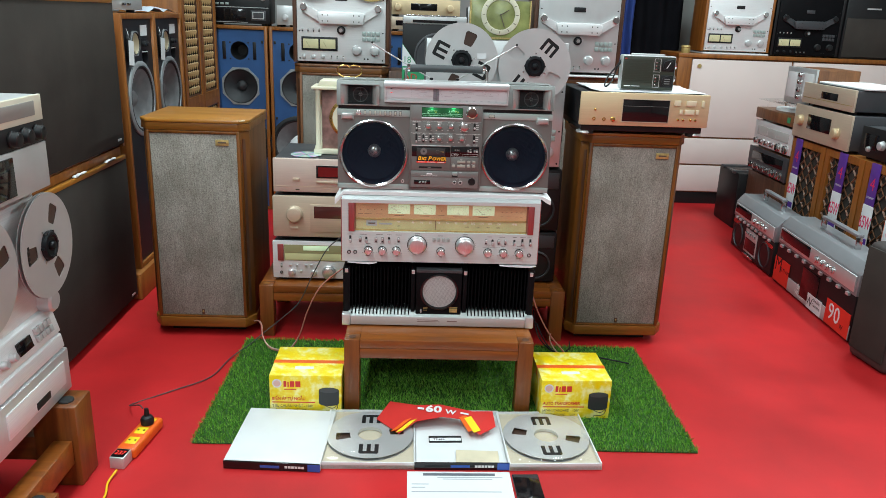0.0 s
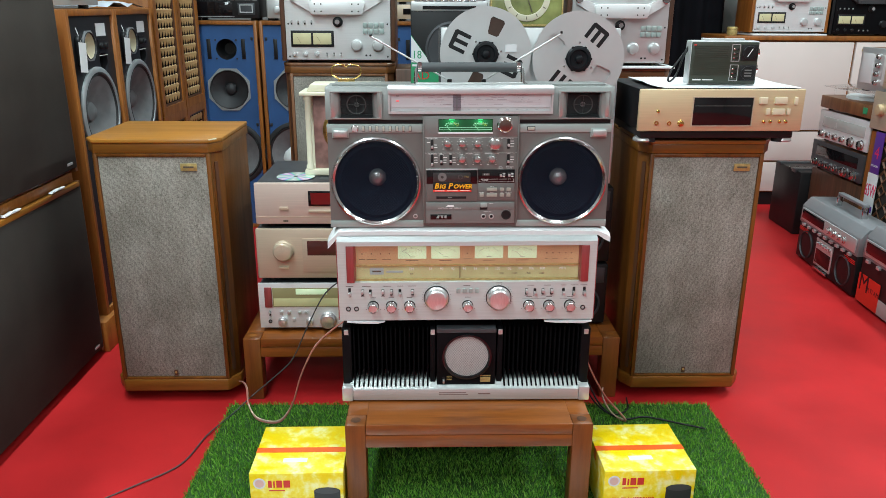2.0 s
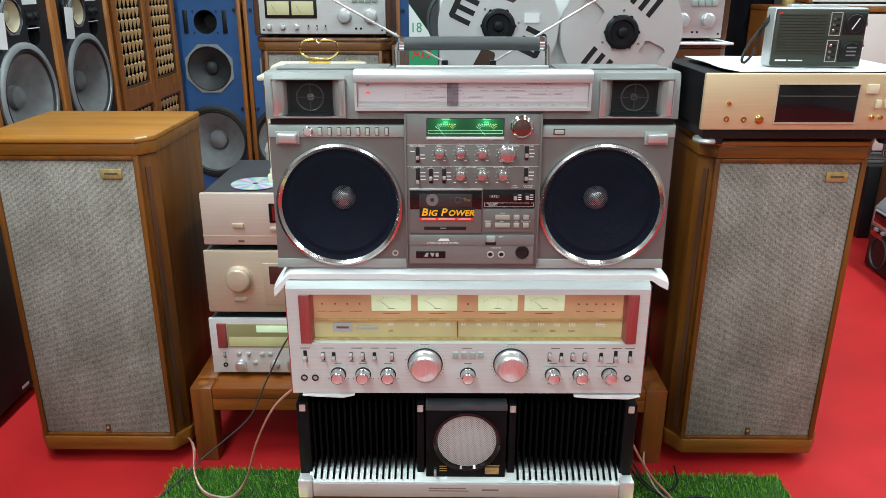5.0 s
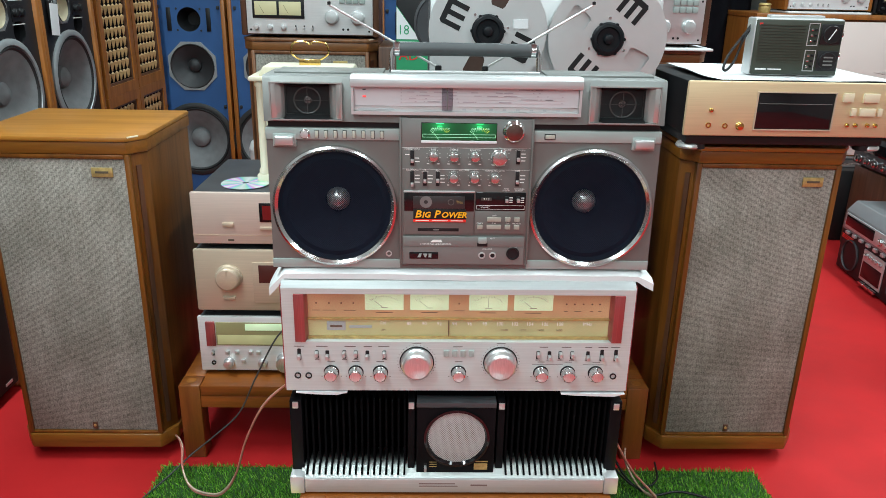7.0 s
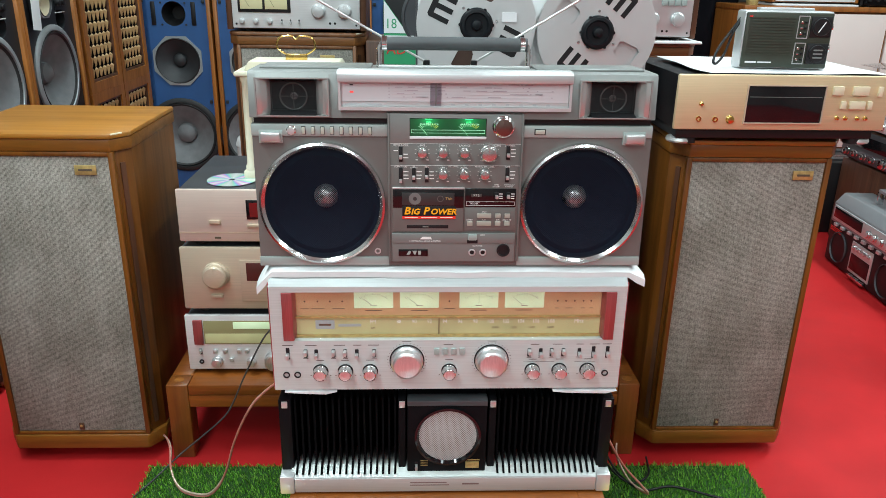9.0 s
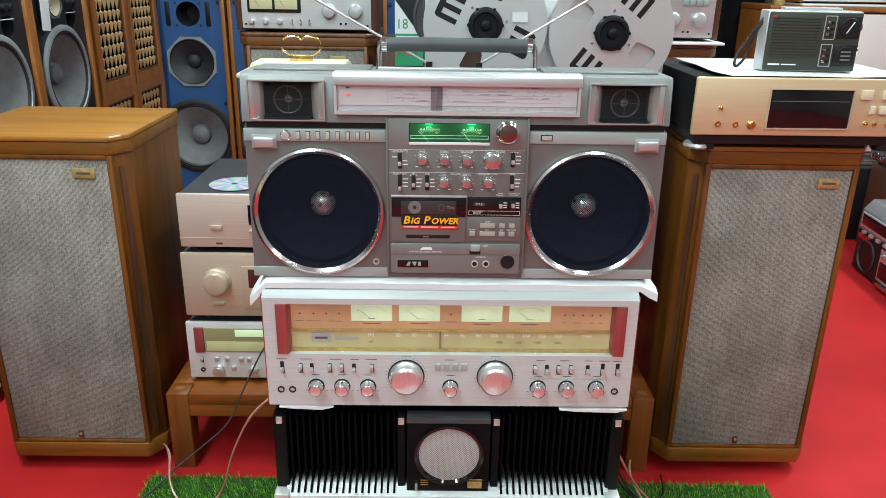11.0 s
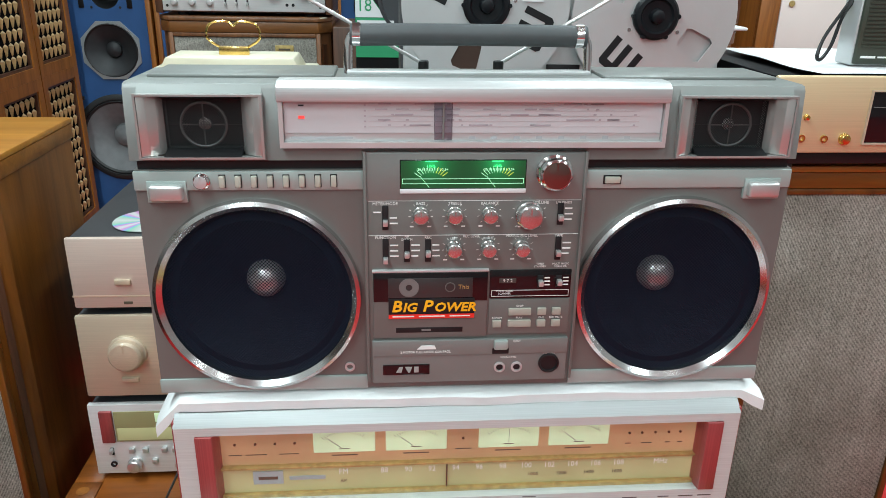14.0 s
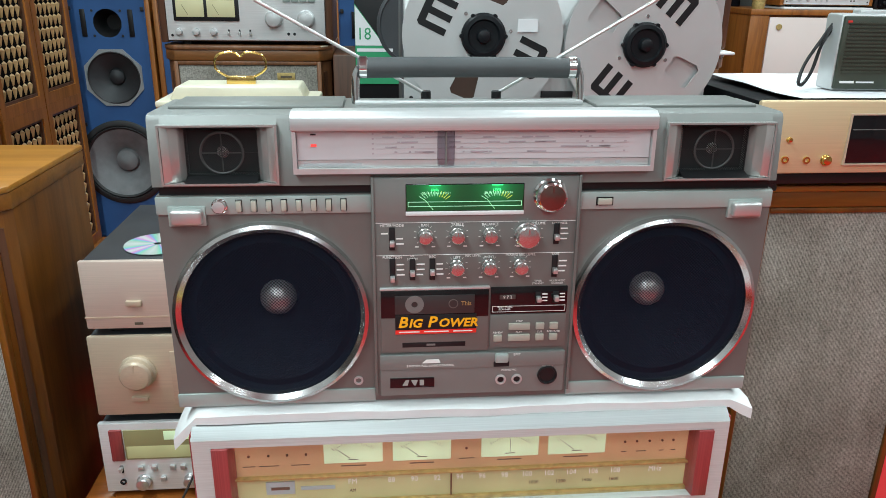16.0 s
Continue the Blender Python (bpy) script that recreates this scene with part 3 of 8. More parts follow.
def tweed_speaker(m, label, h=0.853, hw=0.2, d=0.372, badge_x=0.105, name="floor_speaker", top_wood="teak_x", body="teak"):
    e = thing(name, m, label, "loudspeaker", "pair of tweed floor speakers" if name == "floor_speaker" else "")
    Shape().prism(chamfer_plan(hw - 0.002, d, y0=0.0), 0.039, 0.079, "xy", 0.005).done("plinth", body + "_h", e)
    Shape().box(-hw + 0.055, hw - 0.055, 0.075, d - 0.02, 0, 0.0395).done("base_recess", "blackbaffle", e)
    b = Shape()
    b.prism(chamfer_plan(hw - 0.006, d - 0.003, y0=0.012), 0.0785, h - 0.040, "xy", 0.002)
    b.done("body", body, e)
    # frame round the cloth
    gx = hw - 0.042
    f = Shape()
    f.box(-gx - 0.012, -gx, 0.004, 0.02, 0.080, h - 0.041, 0.002)
    f.box(gx, gx + 0.012, 0.004, 0.02, 0.080, h - 0.041, 0.002)
    f.box(-gx, gx, 0.004, 0.02, 0.080, 0.087, 0.002)
    f.box(-gx, gx, 0.004, 0.02, h - 0.051, h - 0.041, 0.002)
    f.done("grille_frame", body, e)
    # dark grooves on the chamfers
    for s in (-1, 1):
        g = Shape()
        ang = math.degrees(math.atan2(0.045, 0.033)) * s
        mm = pose(s * (hw - 0.0225), 0.0345, 0, 0, 0, ang)
        g.box(-0.006, 0.006, -0.0032, 0.003, 0.10, h - 0.07, m=mm)
        g.done("groove", "darkwood", e)
    Shape().box(-gx, gx, 0.0085, 0.0165, 0.087, h - 0.051, 0.003).done("grille_cloth", "tweed", e, "grey-beige tweed grille cloth")
    bd = Shape().box(badge_x - 0.024, badge_x + 0.024, 0.0045, 0.0086, h - 0.093, h - 0.071, 0.001).done("badge", "brass", e, "small brass badge")
    Shape().box(badge_x - 0.015, badge_x + 0.015, 0.0038, 0.0046, h - 0.084, h - 0.079).done("badge_print", "darkprint", bd)
    lk = Shape().box(-0.0062, 0.0062, 0.0050, 0.0086, 0.092, 0.112, 0.0012).done("grille_lock", "darkwood", e)
    Shape().cyl((0.0, 0.0050, 0.104), 0.0035, 0.002, "y", 16).done("key_pin", "brass", lk)
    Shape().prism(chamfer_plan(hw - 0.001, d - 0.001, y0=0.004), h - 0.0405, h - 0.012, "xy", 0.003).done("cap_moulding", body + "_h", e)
    # lighter teak on the top board stands in for the light on it
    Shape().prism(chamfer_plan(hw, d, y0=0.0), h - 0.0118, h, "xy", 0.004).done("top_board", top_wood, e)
    Shape().box(-0.0005, 0.028, -0.0006, 0.003, -0.0028, 0.0006, 0.0006, m=pose(hw - 0.029, 0.006, h - 0.0005, 0, 0, 54)).done("worn_edge", "alabaster", e)
    return e


tweed_speaker(pose(-0.820, 2.787, 0), "tall teak floor speaker with grey tweed grille and brass badge")
tweed_speaker(pose(0.818, 2.79, 0), "teak floor speaker with grey tweed grille under a gold player", badge_x=0.108)


# ---------------------------------------------------------------- silver boombox
def woofer_behind_mesh(e, x, z, r):
    ring = Shape().lathe([(r - 0.011, 0.0), (r - 0.010, 0.007), (r - 0.005, 0.012), (r - 0.001, 0.010), (r, 0.004), (r, -0.002), (r - 0.011, -0.002)], (x, 0, z), "y", 72)
    ring.done("chrome_ring", "ringchrome", e)
    c = Shape().lathe([(r - 0.0105, 0.001), (r - 0.016, -0.004), (r - 0.024, -0.002), (r - 0.03, -0.008), (0.0215, -0.052), (0.021, -0.052)], (x, 0, z), "y", 48)
    c = c.done("cone", "darkcone", e)
    Shape().lathe([(0.0215, -0.0525), (0.0205, -0.045), (0.0165, -0.038), (0.0095, -0.0335), (0, -0.032)], (x, 0, z), "y", 32).done("dust_cap", "capmetal", c)
    g = Shape().lathe([(r - 0.0105, 0.0035), (r * 0.6, 0.0065), (r * 0.3, 0.008), (0, 0.0085)], (x, 0, z), "y", 48)
    g.done("mesh_grille", "perf", e, "black perforated metal mesh")


def slider(e, x, z, travel=0.026, pos=0.3, mat="satin", yb=-0.008):
    s = Shape().box(x - 0.0032, x + 0.0032, yb - 0.0012, yb + 0.004, z - travel / 2, z + travel / 2, 0.0005).done("slot", "black", e)
    zz = z - travel / 2 + 0.004 + pos * (travel - 0.008)
    Shape().box(x - 0.0026, x + 0.0026, yb - 0.0075, yb, zz - 0.003, zz + 0.003, 0.0008).done("slider_tip", mat, s)


# silver cap; the dark red-brown reflection is put into its base colour
M["tintcap"] = plain("reflection_tinted_knob_cap", (0.20, 0.14, 0.12), 0.28, 0.9, 0.08)
M["cream_key"] = plain("cream_button", (0.46, 0.46, 0.39), 0.4, 0.1, 0.05)


def boombox():
    e = thing("boombox", pose(0.0865, 2.367, 0.7125, -1.0, -0.2, 0), "large grey twin-cassette-era boombox with two chrome-ringed woofers", "boombox")
    e.scale = (0.997, 0.994, 0.994)
    hw = 0.336
    # lower cabinet with woofer openings
    b = Shape()
    b.plate(rect(-hw, hw, 0.0, 0.252), [circle(-0.2235, 0.1145, 0.0985, 48), circle(0.2225, 0.1145, 0.0985, 48)], 0.0, 0.018)
    b.done("front_panel", "greyb", e, "metallic grey baffle with the floor's reflection as a warm tint")
    b = Shape()
    b.prism([(0.068, 0), (0.145, 0), (0.145, 0.335), (0.07, 0.335)], -hw, hw, "yz", 0.004)
    # hollow is filled behind the openings by the dark cones
    b.box(-hw + 0.01, hw - 0.01, 0.143, 0.15, 0.01, 0.32, 0.003)
    b.done("rear_cabinet", "grey", e)
    for s in (-1, 1):
        Shape().box(min(s * hw, s * (hw - 0.006)), max(s * hw, s * (hw - 0.006)), 0.0182, 0.069, 0.0, 0.262).done("side_wall", "grey", e)
    Shape().box(-hw + 0.006, hw - 0.006, 0.0182, 0.069, 0.0, 0.008).done("floor_wall", "grey", e)
    # upper section with the tuner and tweeters
    u = Shape()
    solid = [(-0.002, 0.262), (0.03, 0.262), (0.12, 0.337), (0.012, 0.337), (0.006, 0.3355), (0.003, 0.331)]
    pocket = solid + [(0.0009, 0.3265), (0.022, 0.3265), (0.022, 0.2655), (-0.002, 0.2655)]
    for xa, xb, prof in ((-hw - 0.002, -0.325, solid), (-0.325, -0.207, pocket), (-0.207, 0.208, solid), (0.208, 0.326, pocket), (0.326, hw + 0.002, solid)):
        u.prism(prof, xa, xb, "yz")
    u.done("upper_section", "grey", e)
    Shape().box(-hw + 0.003, hw - 0.003, 0.004, 0.03, 0.2515, 0.2625).done("shadow_gap", "black", e)
    # light trims
    for a, bb in ((-hw, -0.111), (0.116, hw)):
        Shape().box(a - 0.0008, bb, -0.003, 0.004, 0.2315, 0.2512, 0.0012).done("control_strip", "greyl", e)
        Shape().box(a - 0.0008, bb, -0.0025, 0.004, 0.0005, 0.017, 0.0012).done("bottom_trim", "greyl", e)
    woofer_behind_mesh(e, -0.2235, 0.1145, 0.108)
    woofer_behind_mesh(e, 0.2225, 0.1145, 0.108)
    # tweeters
    for s in (-1, 1):
        x0, x1 = (-0.325, -0.207) if s < 0 else (0.208, 0.326)
        xm = (x0 + x1) / 2
        t = Shape()
        t.plate(rect(x0 + 0.0005, x1 - 0.0005, 0.2660, 0.3260), [rect(xm - 0.037, xm + 0.037, 0.2715, 0.3205)], 0.009, 0.012)
        fr = t.done("tweeter_frame", "black", e)
        Shape().plate(rect(x0 - 0.001, x1 + 0.001, 0.2645, 0.3275), [rect(x0 + 0.0012, x1 - 0.0012, 0.2665, 0.3255)], -0.0085, 0.0).done("chrome_rim", "tweetchrome", fr, "thin chrome tweeter rim")
        for xa, xb in ((x0 + 0.0014, xm - 0.0372), (x1 - 0.0014, xm + 0.0372)):
            Shape().prism([(xa, -0.0075), (xa * 0.62 + xb * 0.38, -0.0050), (xa * 0.25 + xb * 0.75, 0.0020), (xb, 0.0088), (xa, 0.0088)], 0.2668, 0.3252, "xy", 0.0004).done("side_fin", "tweetchrome", fr, "curved polished chrome cheek")
        for za, zb in ((0.2668, 0.2718), (0.3252, 0.3202)):
            Shape().prism([(-0.0075, za), (0.0085, zb), (0.0088, za)], xm - 0.0370, xm + 0.0370, "yz").done("sloping_edge", "black", fr)
        Shape().box(xm - 0.0368, xm + 0.0368, 0.0195, 0.0215, 0.2722, 0.3197).done("backing", "black", fr)
        Shape().lathe([(0.0225, -0.0150), (0.0215, -0.0130), (0.0200, -0.0150), (0.012, -0.0180), (0.007, -0.017), (0.006, -0.015), (0, -0.0135)], (xm, 0.0, 0.2955), "y", 28).done("tweeter_cone", "rubber", fr)
        Shape().lathe([(0.0062, -0.0148), (0.004, -0.0136), (0, -0.0130)], (xm, 0.0, 0.2955), "y", 16).done("tweeter_dome", "satin", fr)
        Shape().box(xm - 0.0369, xm + 0.0369, 0.0096, 0.0101, 0.2717, 0.3203).done("tweeter_mesh", "tweetmesh", fr, "dark grey perforated tweeter mesh")
        Shape().lathe([(0.0232, -0.0088), (0.0218, -0.0082), (0.0206, -0.0088), (0.0206, -0.0096), (0.0232, -0.0096)], (xm, 0.0, 0.2955), "y", 32).done("tweeter_ring", plain_key("smoke_ring", (0.045, 0.048, 0.048), 0.45), fr)
        cr = Shape()
        cr.box(xm - 0.0206, xm + 0.0206, 0.0088, 0.0096, 0.2949, 0.2961)
        cr.box(xm - 0.0006, xm + 0.0006, 0.0088, 0.0096, 0.2749, 0.3161)
        cr.done("tweeter_cross", plain_key("smoke_ring", (0.045, 0.048, 0.048), 0.45), fr)
        Shape().box(xm - 0.0368, xm + 0.0368, 0.0091, 0.0096, 0.2949, 0.2957).done("mesh_seam", "black", fr)
        Shape().box(xm - 0.0004, xm + 0.0004, 0.0091, 0.0096, 0.2718, 0.3203).done("mesh_seam", "black", fr)
    # tuner window
    Shape().prism([(-0.014, 0.3215), (0.01, 0.3215), (0.02, 0.341), (-0.004, 0.341), (-0.013, 0.336)], -0.192, 0.194, "yz", 0.0015).done("dial_hood", "hood", e, "brushed aluminium hood over the dial")
    Shape().box(-0.190, 0.192, -0.0045, 0.001, 0.2815, 0.3225, 0.0008).done("dial_back", "silverp", e)
    Shape().plate(rect(-0.1905, 0.1925, 0.2765, 0.3214), [rect(-0.1865, 0.1885, 0.2822, 0.3213)], -0.0125, -0.0003).done("dial_bezel", "silverp", e, "silver lip round the tuning scale")
    d = Shape().box(-0.186, 0.188, -0.0062, -0.003, 0.2905, 0.3215).done("dial_scale", plain("dial_white", (0.54, 0.525, 0.54), 0.3, 0, 0.06, 8), e, "white printed tuning scale")
    Shape().box(-0.186, 0.188, -0.0064, -0.003, 0.2825, 0.2900).done("scale_strip", "hood", e)
    pr = Shape()
    for k in range(5):
        z = 0.3175 - k * 0.0052
        pr.box(-0.105, 0.165, -0.0066, -0.006, z - 0.00022, z + 0.00022)
    pr.done("scale_rule", plain("pale_print", (0.52, 0.46, 0.48), 0.6), d)
    pk = Shape()
    rr = random.Random(4)
    for k in range(5):
        z = 0.3175 - k * 0.0052
        for _ in range(12):
            x = rr.uniform(-0.10, 0.16)
            pk.box(x, x + rr.choice((0.002, 0.003, 0.012, 0.018)), -0.0068, -0.006, z + 0.0008, z + 0.0022)
        pk.box(-0.109, -0.107, -0.0068, -0.006, z - 0.0008, z + 0.0008)
    pk.done("scale_print", plain("mid_print", (0.40, 0.35, 0.38), 0.6), d)
    pk = Shape()
    for i in range(8):
        x = -0.006 + i * 0.0225
        pk.box(x, x + 0.006, -0.0069, -0.006, 0.2845, 0.2873)
    pk.box(-0.180, -0.12, -0.0069, -0.006, 0.2845, 0.2868)
    pk.done("number_print", plain("grey_print", (0.44, 0.45, 0.47), 0.6), d)
    Shape().box(-0.172, -0.1665, -0.0072, -0.006, 0.3165, 0.318).done("tuning_lamp", "black", d)
    Shape().box(-0.172, -0.1662, -0.0072, -0.006, 0.3045, 0.3072).done("stereo_lamp", glow("red_lamp", (0.9, 0.08, 0.07), 0.8), d)
    n = Shape().box(-0.0405, -0.0225, -0.0085, -0.006, 0.2835, 0.3215, 0.001).done("pointer", clear("smoked_pane", (0.62, 0.6, 0.64)), d)
    Shape().box(-0.0323, -0.0305, -0.0088, -0.0068, 0.284, 0.3212).done("pointer_line", "grey", n)
    # left strip controls
    for s, x0, x1 in ((-1, -0.3215, -0.2885), (1, 0.289, 0.322)):
        k = Shape().box(x0, x1, -0.012, 0.0, 0.2225, 0.2385, 0.003, 3).done("strap_lug", "satin", e)
        Shape().box(x0 - 0.003, x1 + 0.003, -0.0045, 0.002, 0.2195, 0.2415, 0.001).done("lug_recess", "greyl", k)
    knob(e, -0.2705, 0.2415, 0.0075, -0.003, 0.007, "silverp", "chrome")
    for i in range(8):
        x = -0.2505 + i * 0.0157
        bb = Shape().box(x - 0.0027, x + 0.0027, -0.0075, -0.002, 0.2355, 0.2470, 0.0008).done("button", "cream_key", e)
        Shape().box(x - 0.0034, x + 0.0034, -0.0033, -0.001, 0.2345, 0.2480).done("button_well", "black", bb)
    Shape().box(0.1365, 0.1525, -0.0065, -0.002, 0.2375, 0.2445, 0.001).done("power_button", "cream_key", e)
    Shape().box(0.1350, 0.1540, -0.0034, -0.001, 0.2362, 0.2458).done("button_well", "black", e)
    Shape().lathe([(0.0055, -0.001), (0.0055, 0.002), (0.0035, 0.0022), (0.003, -0.003)], (-0.1305, 0, 0.0275), "y", 18).done("earphone_jack", "silverp", e)
    # centre panel
    cp = Shape()
    cp.box(-0.1105, 0.1155, -0.008, 0.003, 0.0105, 0.2715, 0.0015)
    cp.done("centre_panel", "greyb", e)
    Shape().box(-0.1095, 0.1145, -0.0086, -0.004, 0.2215, 0.2705, 0.0008).done("meter_panel", "grey", e)
    Shape().box(-0.1112, -0.1078, -0.0105, 0.0, 0.012, 0.2722, 0.0008).done("edge_trim", "greyb", e)
    Shape().box(0.1128, 0.1162, -0.0105, 0.0, 0.012, 0.2722, 0.0008).done("edge_trim", "greyb", e)
    mt = Shape().box(-0.0745, 0.0535, -0.0092, -0.006, 0.2295, 0.2640, 0.0006).done("meter_window", "blackgloss", e)
    Shape().box(-0.0735, 0.0525, -0.0095, -0.008, 0.2345, 0.2630).done("meter_face", "greenglow", mt, "green glowing level meters")
    Shape().box(-0.0745, 0.0535, -0.0105, -0.007, 0.2293, 0.2338, 0.0006).done("meter_sill", "white", mt)
    for cx in (-0.043, 0.024):
        ln, yl = Shape(), Shape()
        for i in range(11):
            a = radians(138 - i * 9.4)
            r0, r1 = 0.0155, 0.021
            p0 = (cx + r0 * math.cos(a), 0.2385 + r0 * math.sin(a) * 0.8)
            p1 = (cx + r1 * math.cos(a), 0.2385 + r1 * math.sin(a) * 0.8)
            ang = math.degrees(math.atan2(p1[1] - p0[1], p1[0] - p0[0]))
            (ln if i < 7 else yl).box(0, 0.0065, -0.0002, 0.0002, -0.0002, 0.0002, m=pose(p0[0], -0.0097, p0[1], 0, -ang, 0))
        ln.box(0, 0.015, -0.0002, 0.0002, -0.00022, 0.00022, m=pose(cx - 0.002, -0.0099, 0.2355, 0, -128, 0))
        ln.done("meter_scale", "greenline", mt)
        yl.done("meter_scale_high", "yellowline", mt)
    ln = Shape()
    ln.box(-0.072, 0.051, -0.0099, -0.009, 0.2442, 0.2446)
    ln.box(-0.072, 0.051, -0.0099, -0.009, 0.2392, 0.2396)
    ln.box(-0.072, -0.0716, -0.0099, -0.009, 0.2392, 0.2446)
    ln.box(0.0506, 0.051, -0.0099, -0.009, 0.2392, 0.2446)
    ln.done("scale_frame", "greenline", mt)
    for cx in (-0.043, 0.024):
        Shape().box(cx - 0.006, cx + 0.006, -0.0104, -0.0096, 0.2622, 0.2629).done("meter_lamp", "greenlamp", mt)
        words("LEVEL", mt, cx, -0.0099, 0.2575, 0.0034, "greenlamp")
        words("-20 10 7 5 3 1 0 1 3 5+", mt, cx + 0.001, -0.0099, 0.2540, 0.0034, "greenline")
    knob(e, 0.0815, 0.251, 0.0165, -0.008, 0.017, "tintcap")
    knob(e, 0.0585, 0.2055, 0.0130, -0.008, 0.014, "knobcap", "knobcap", name="volume_knob")
    for x in (-0.0535, -0.0185, 0.0175):
        knob(e, x, 0.2065, 0.0078, -0.008, 0.0125, "knobcap", "knobcap")
    for x in (-0.0185, 0.0175, 0.0525):
        knob(e, x, 0.1695, 0.0078, -0.008, 0.0125, "knobcap", "knobcap")
    tk = Shape()
    for x, z, r in ((-0.0535, 0.2065, 0.0105), (-0.0185, 0.2065, 0.0105), (0.0175, 0.2065, 0.0105), (0.0585, 0.2055, 0.0165), (-0.0185, 0.1695, 0.0105), (0.0175, 0.1695, 0.0105), (0.0525, 0.1695, 0.0105)):
        for i in range(9):
            a = -45 + i * 33.75
            tk.box(r, r + 0.0022, -0.0002, 0.0002, -0.0002, 0.0002, m=pose(x, -0.0084, z, 0, -a, 0))
        tk.box(x - 0.011, x - 0.007, -0.0086, -0.008, z - 0.0138, z - 0.0125)
        tk.box(x + 0.007, x + 0.011, -0.0086, -0.008, z - 0.0138, z - 0.0125)
    tk.box(-0.1070, 0.1120, -0.0086, -0.008, 0.2208, 0.2212)
    tk.box(-0.1070, 0.1120, -0.0086, -0.008, 0.1836, 0.1840)
    rr = random.Random(9)
    for x, z in ((-0.0895, 0.203), (0.0915, 0.206), (-0.0895, 0.167), (-0.0675, 0.167), (-0.0455, 0.167), (0.0915, 0.168)):
        for k in (-0.006, 0.0, 0.006):
            s = rr.choice((1, 1, -1)) if z > 0.18 else 1
            tk.box(x + s * 0.0045, x + s * (0.0115 + rr.uniform(0, 0.002)), -0.0086, -0.008, z + k - 0.0007, z + k + 0.0007) if s > 0 else tk.box(x - 0.012, x - 0.0045, -0.0086, -0.008, z + k - 0.0007, z + k + 0.0007)
    tk.done("dial_print", "whiteprint", e)
    slider(e, -0.0895, 0.203, 0.026, 0.25)
    slider(e, 0.0915, 0.206, 0.024, 0.3)
    slider(e, -0.0895, 0.167, 0.027, 0.0)
    slider(e, -0.0675, 0.167, 0.025, 0.3)
    slider(e, -0.0455, 0.167, 0.025, 0.35)
    slider(e, 0.0915, 0.168, 0.026, 0.25)
    for t, x, z, s in (("METER/MODE", -0.0895, 0.2180, 0.0042), ("BASS", -0.0535, 0.2180, 0.0042), ("TREBLE", -0.0185, 0.2180, 0.0042), ("BALANCE", 0.0175, 0.2180, 0.0042),
                       ("VOLUME", 0.0705, 0.2182, 0.0042), ("LOUDNESS", 0.0945, 0.2212 - 0.003, 0.0034), ("FUNCTION", -0.0895, 0.1815, 0.0042), ("NR\nSYSTEM", -0.0675, 0.1808, 0.0034), ("REC", -0.0455, 0.1815, 0.0042),
                       ("LEFT", -0.0185, 0.1800, 0.0038), ("REC LEVEL", -0.0005, 0.1822, 0.0038), ("RIGHT", 0.0175, 0.1800, 0.0038), ("MIXING MIC LEVEL", 0.0525, 0.1822, 0.0040), ("TAPE", 0.0915, 0.1822, 0.0038)):
        words(t, e, x, -0.0084, z, s)
    # cassette door
    cd = Shape().box(-0.1035, 0.0185, -0.0105, -0.004, 0.0665, 0.1455, 0.0012).done("cassette_door", "greyb", e)
    Shape().box(-0.1040, 0.0190, -0.0118, -0.006, 0.1435, 0.1462, 0.0008).done("door_rim", "silverp", cd)
    Shape().box(-0.1030, 0.0180, -0.0112, -0.008, 0.1100, 0.1425, 0.0004).done("window_mask", "blackgloss", cd)
    w = Shape().box(-0.0875, 0.0020, -0.0117, -0.010, 0.1145, 0.1370, 0.0004).done("cassette", plain("cassette_shell", (0.035, 0.033, 0.033), 0.3), cd)
    Shape().lathe([(0.0035, 0.0118), (0.0105, 0.0119), (0.0105, 0.0124), (0.0035, 0.0124)], (-0.0655, 0, 0.1265), "y", 26).done("tape_spool", plain("spool", (0.16, 0.15, 0.145), 0.4), w)
    Shape().lathe([(0.0045, 0.0118), (0.0055, 0.0119), (0.0055, 0.0124), (0.0045, 0.0124)], (-0.022, 0, 0.1265), "y", 20).done("tape_spool", plain("spool_far", (0.12, 0.12, 0.11), 0.4), w)
    words("This", w, -0.0075, -0.0121, 0.1265, 0.0070, "brass")
    st = Shape().box(-0.0872, 0.0045, -0.0121, -0.0106, 0.0930, 0.1135, 0.0002).done("sticker", "black", cd, "black and red sticker with big letters")
    Shape().box(-0.0872, 0.0045, -0.0124, -0.0110, 0.0905, 0.0955).done("sticker_band", plain("sticker_red", (0.80, 0.03, 0.02), 0.4), st)
    xl = -0.0845
    for t, sz, zz in (("B", 0.0182, 0.1045), ("IG", 0.0142, 0.1032), (" ", 0, 0), ("P", 0.0182, 0.1045), ("OWER", 0.0142, 0.1032)):
        if t == " ":
            xl += 0.0045
            continue
        o = words(t, st, xl, -0.0126, zz, sz, plain_key("bp_yellow", (0.95, 0.45, 0.01)), "LEFT", squeeze=1.06, depth=0.0003, slant=0.22, bold=0.0004)
        xl = max(v.co.x for v in o.data.vertices) + 0.0002
    ws = Shape()
    for x0, x1 in ((-0.083, -0.060), (-0.055, -0.027), (-0.022, 0.0)):
        ws.box(x0, x1, -0.0127, -0.012, 0.0925, 0.0938)
    ws.done("sticker_small_print", "whiteprint", st)
    Shape().box(-0.0795, -0.0075, -0.0108, -0.009, 0.0730, 0.0790, 0.0003).done("door_slot", "black", cd)
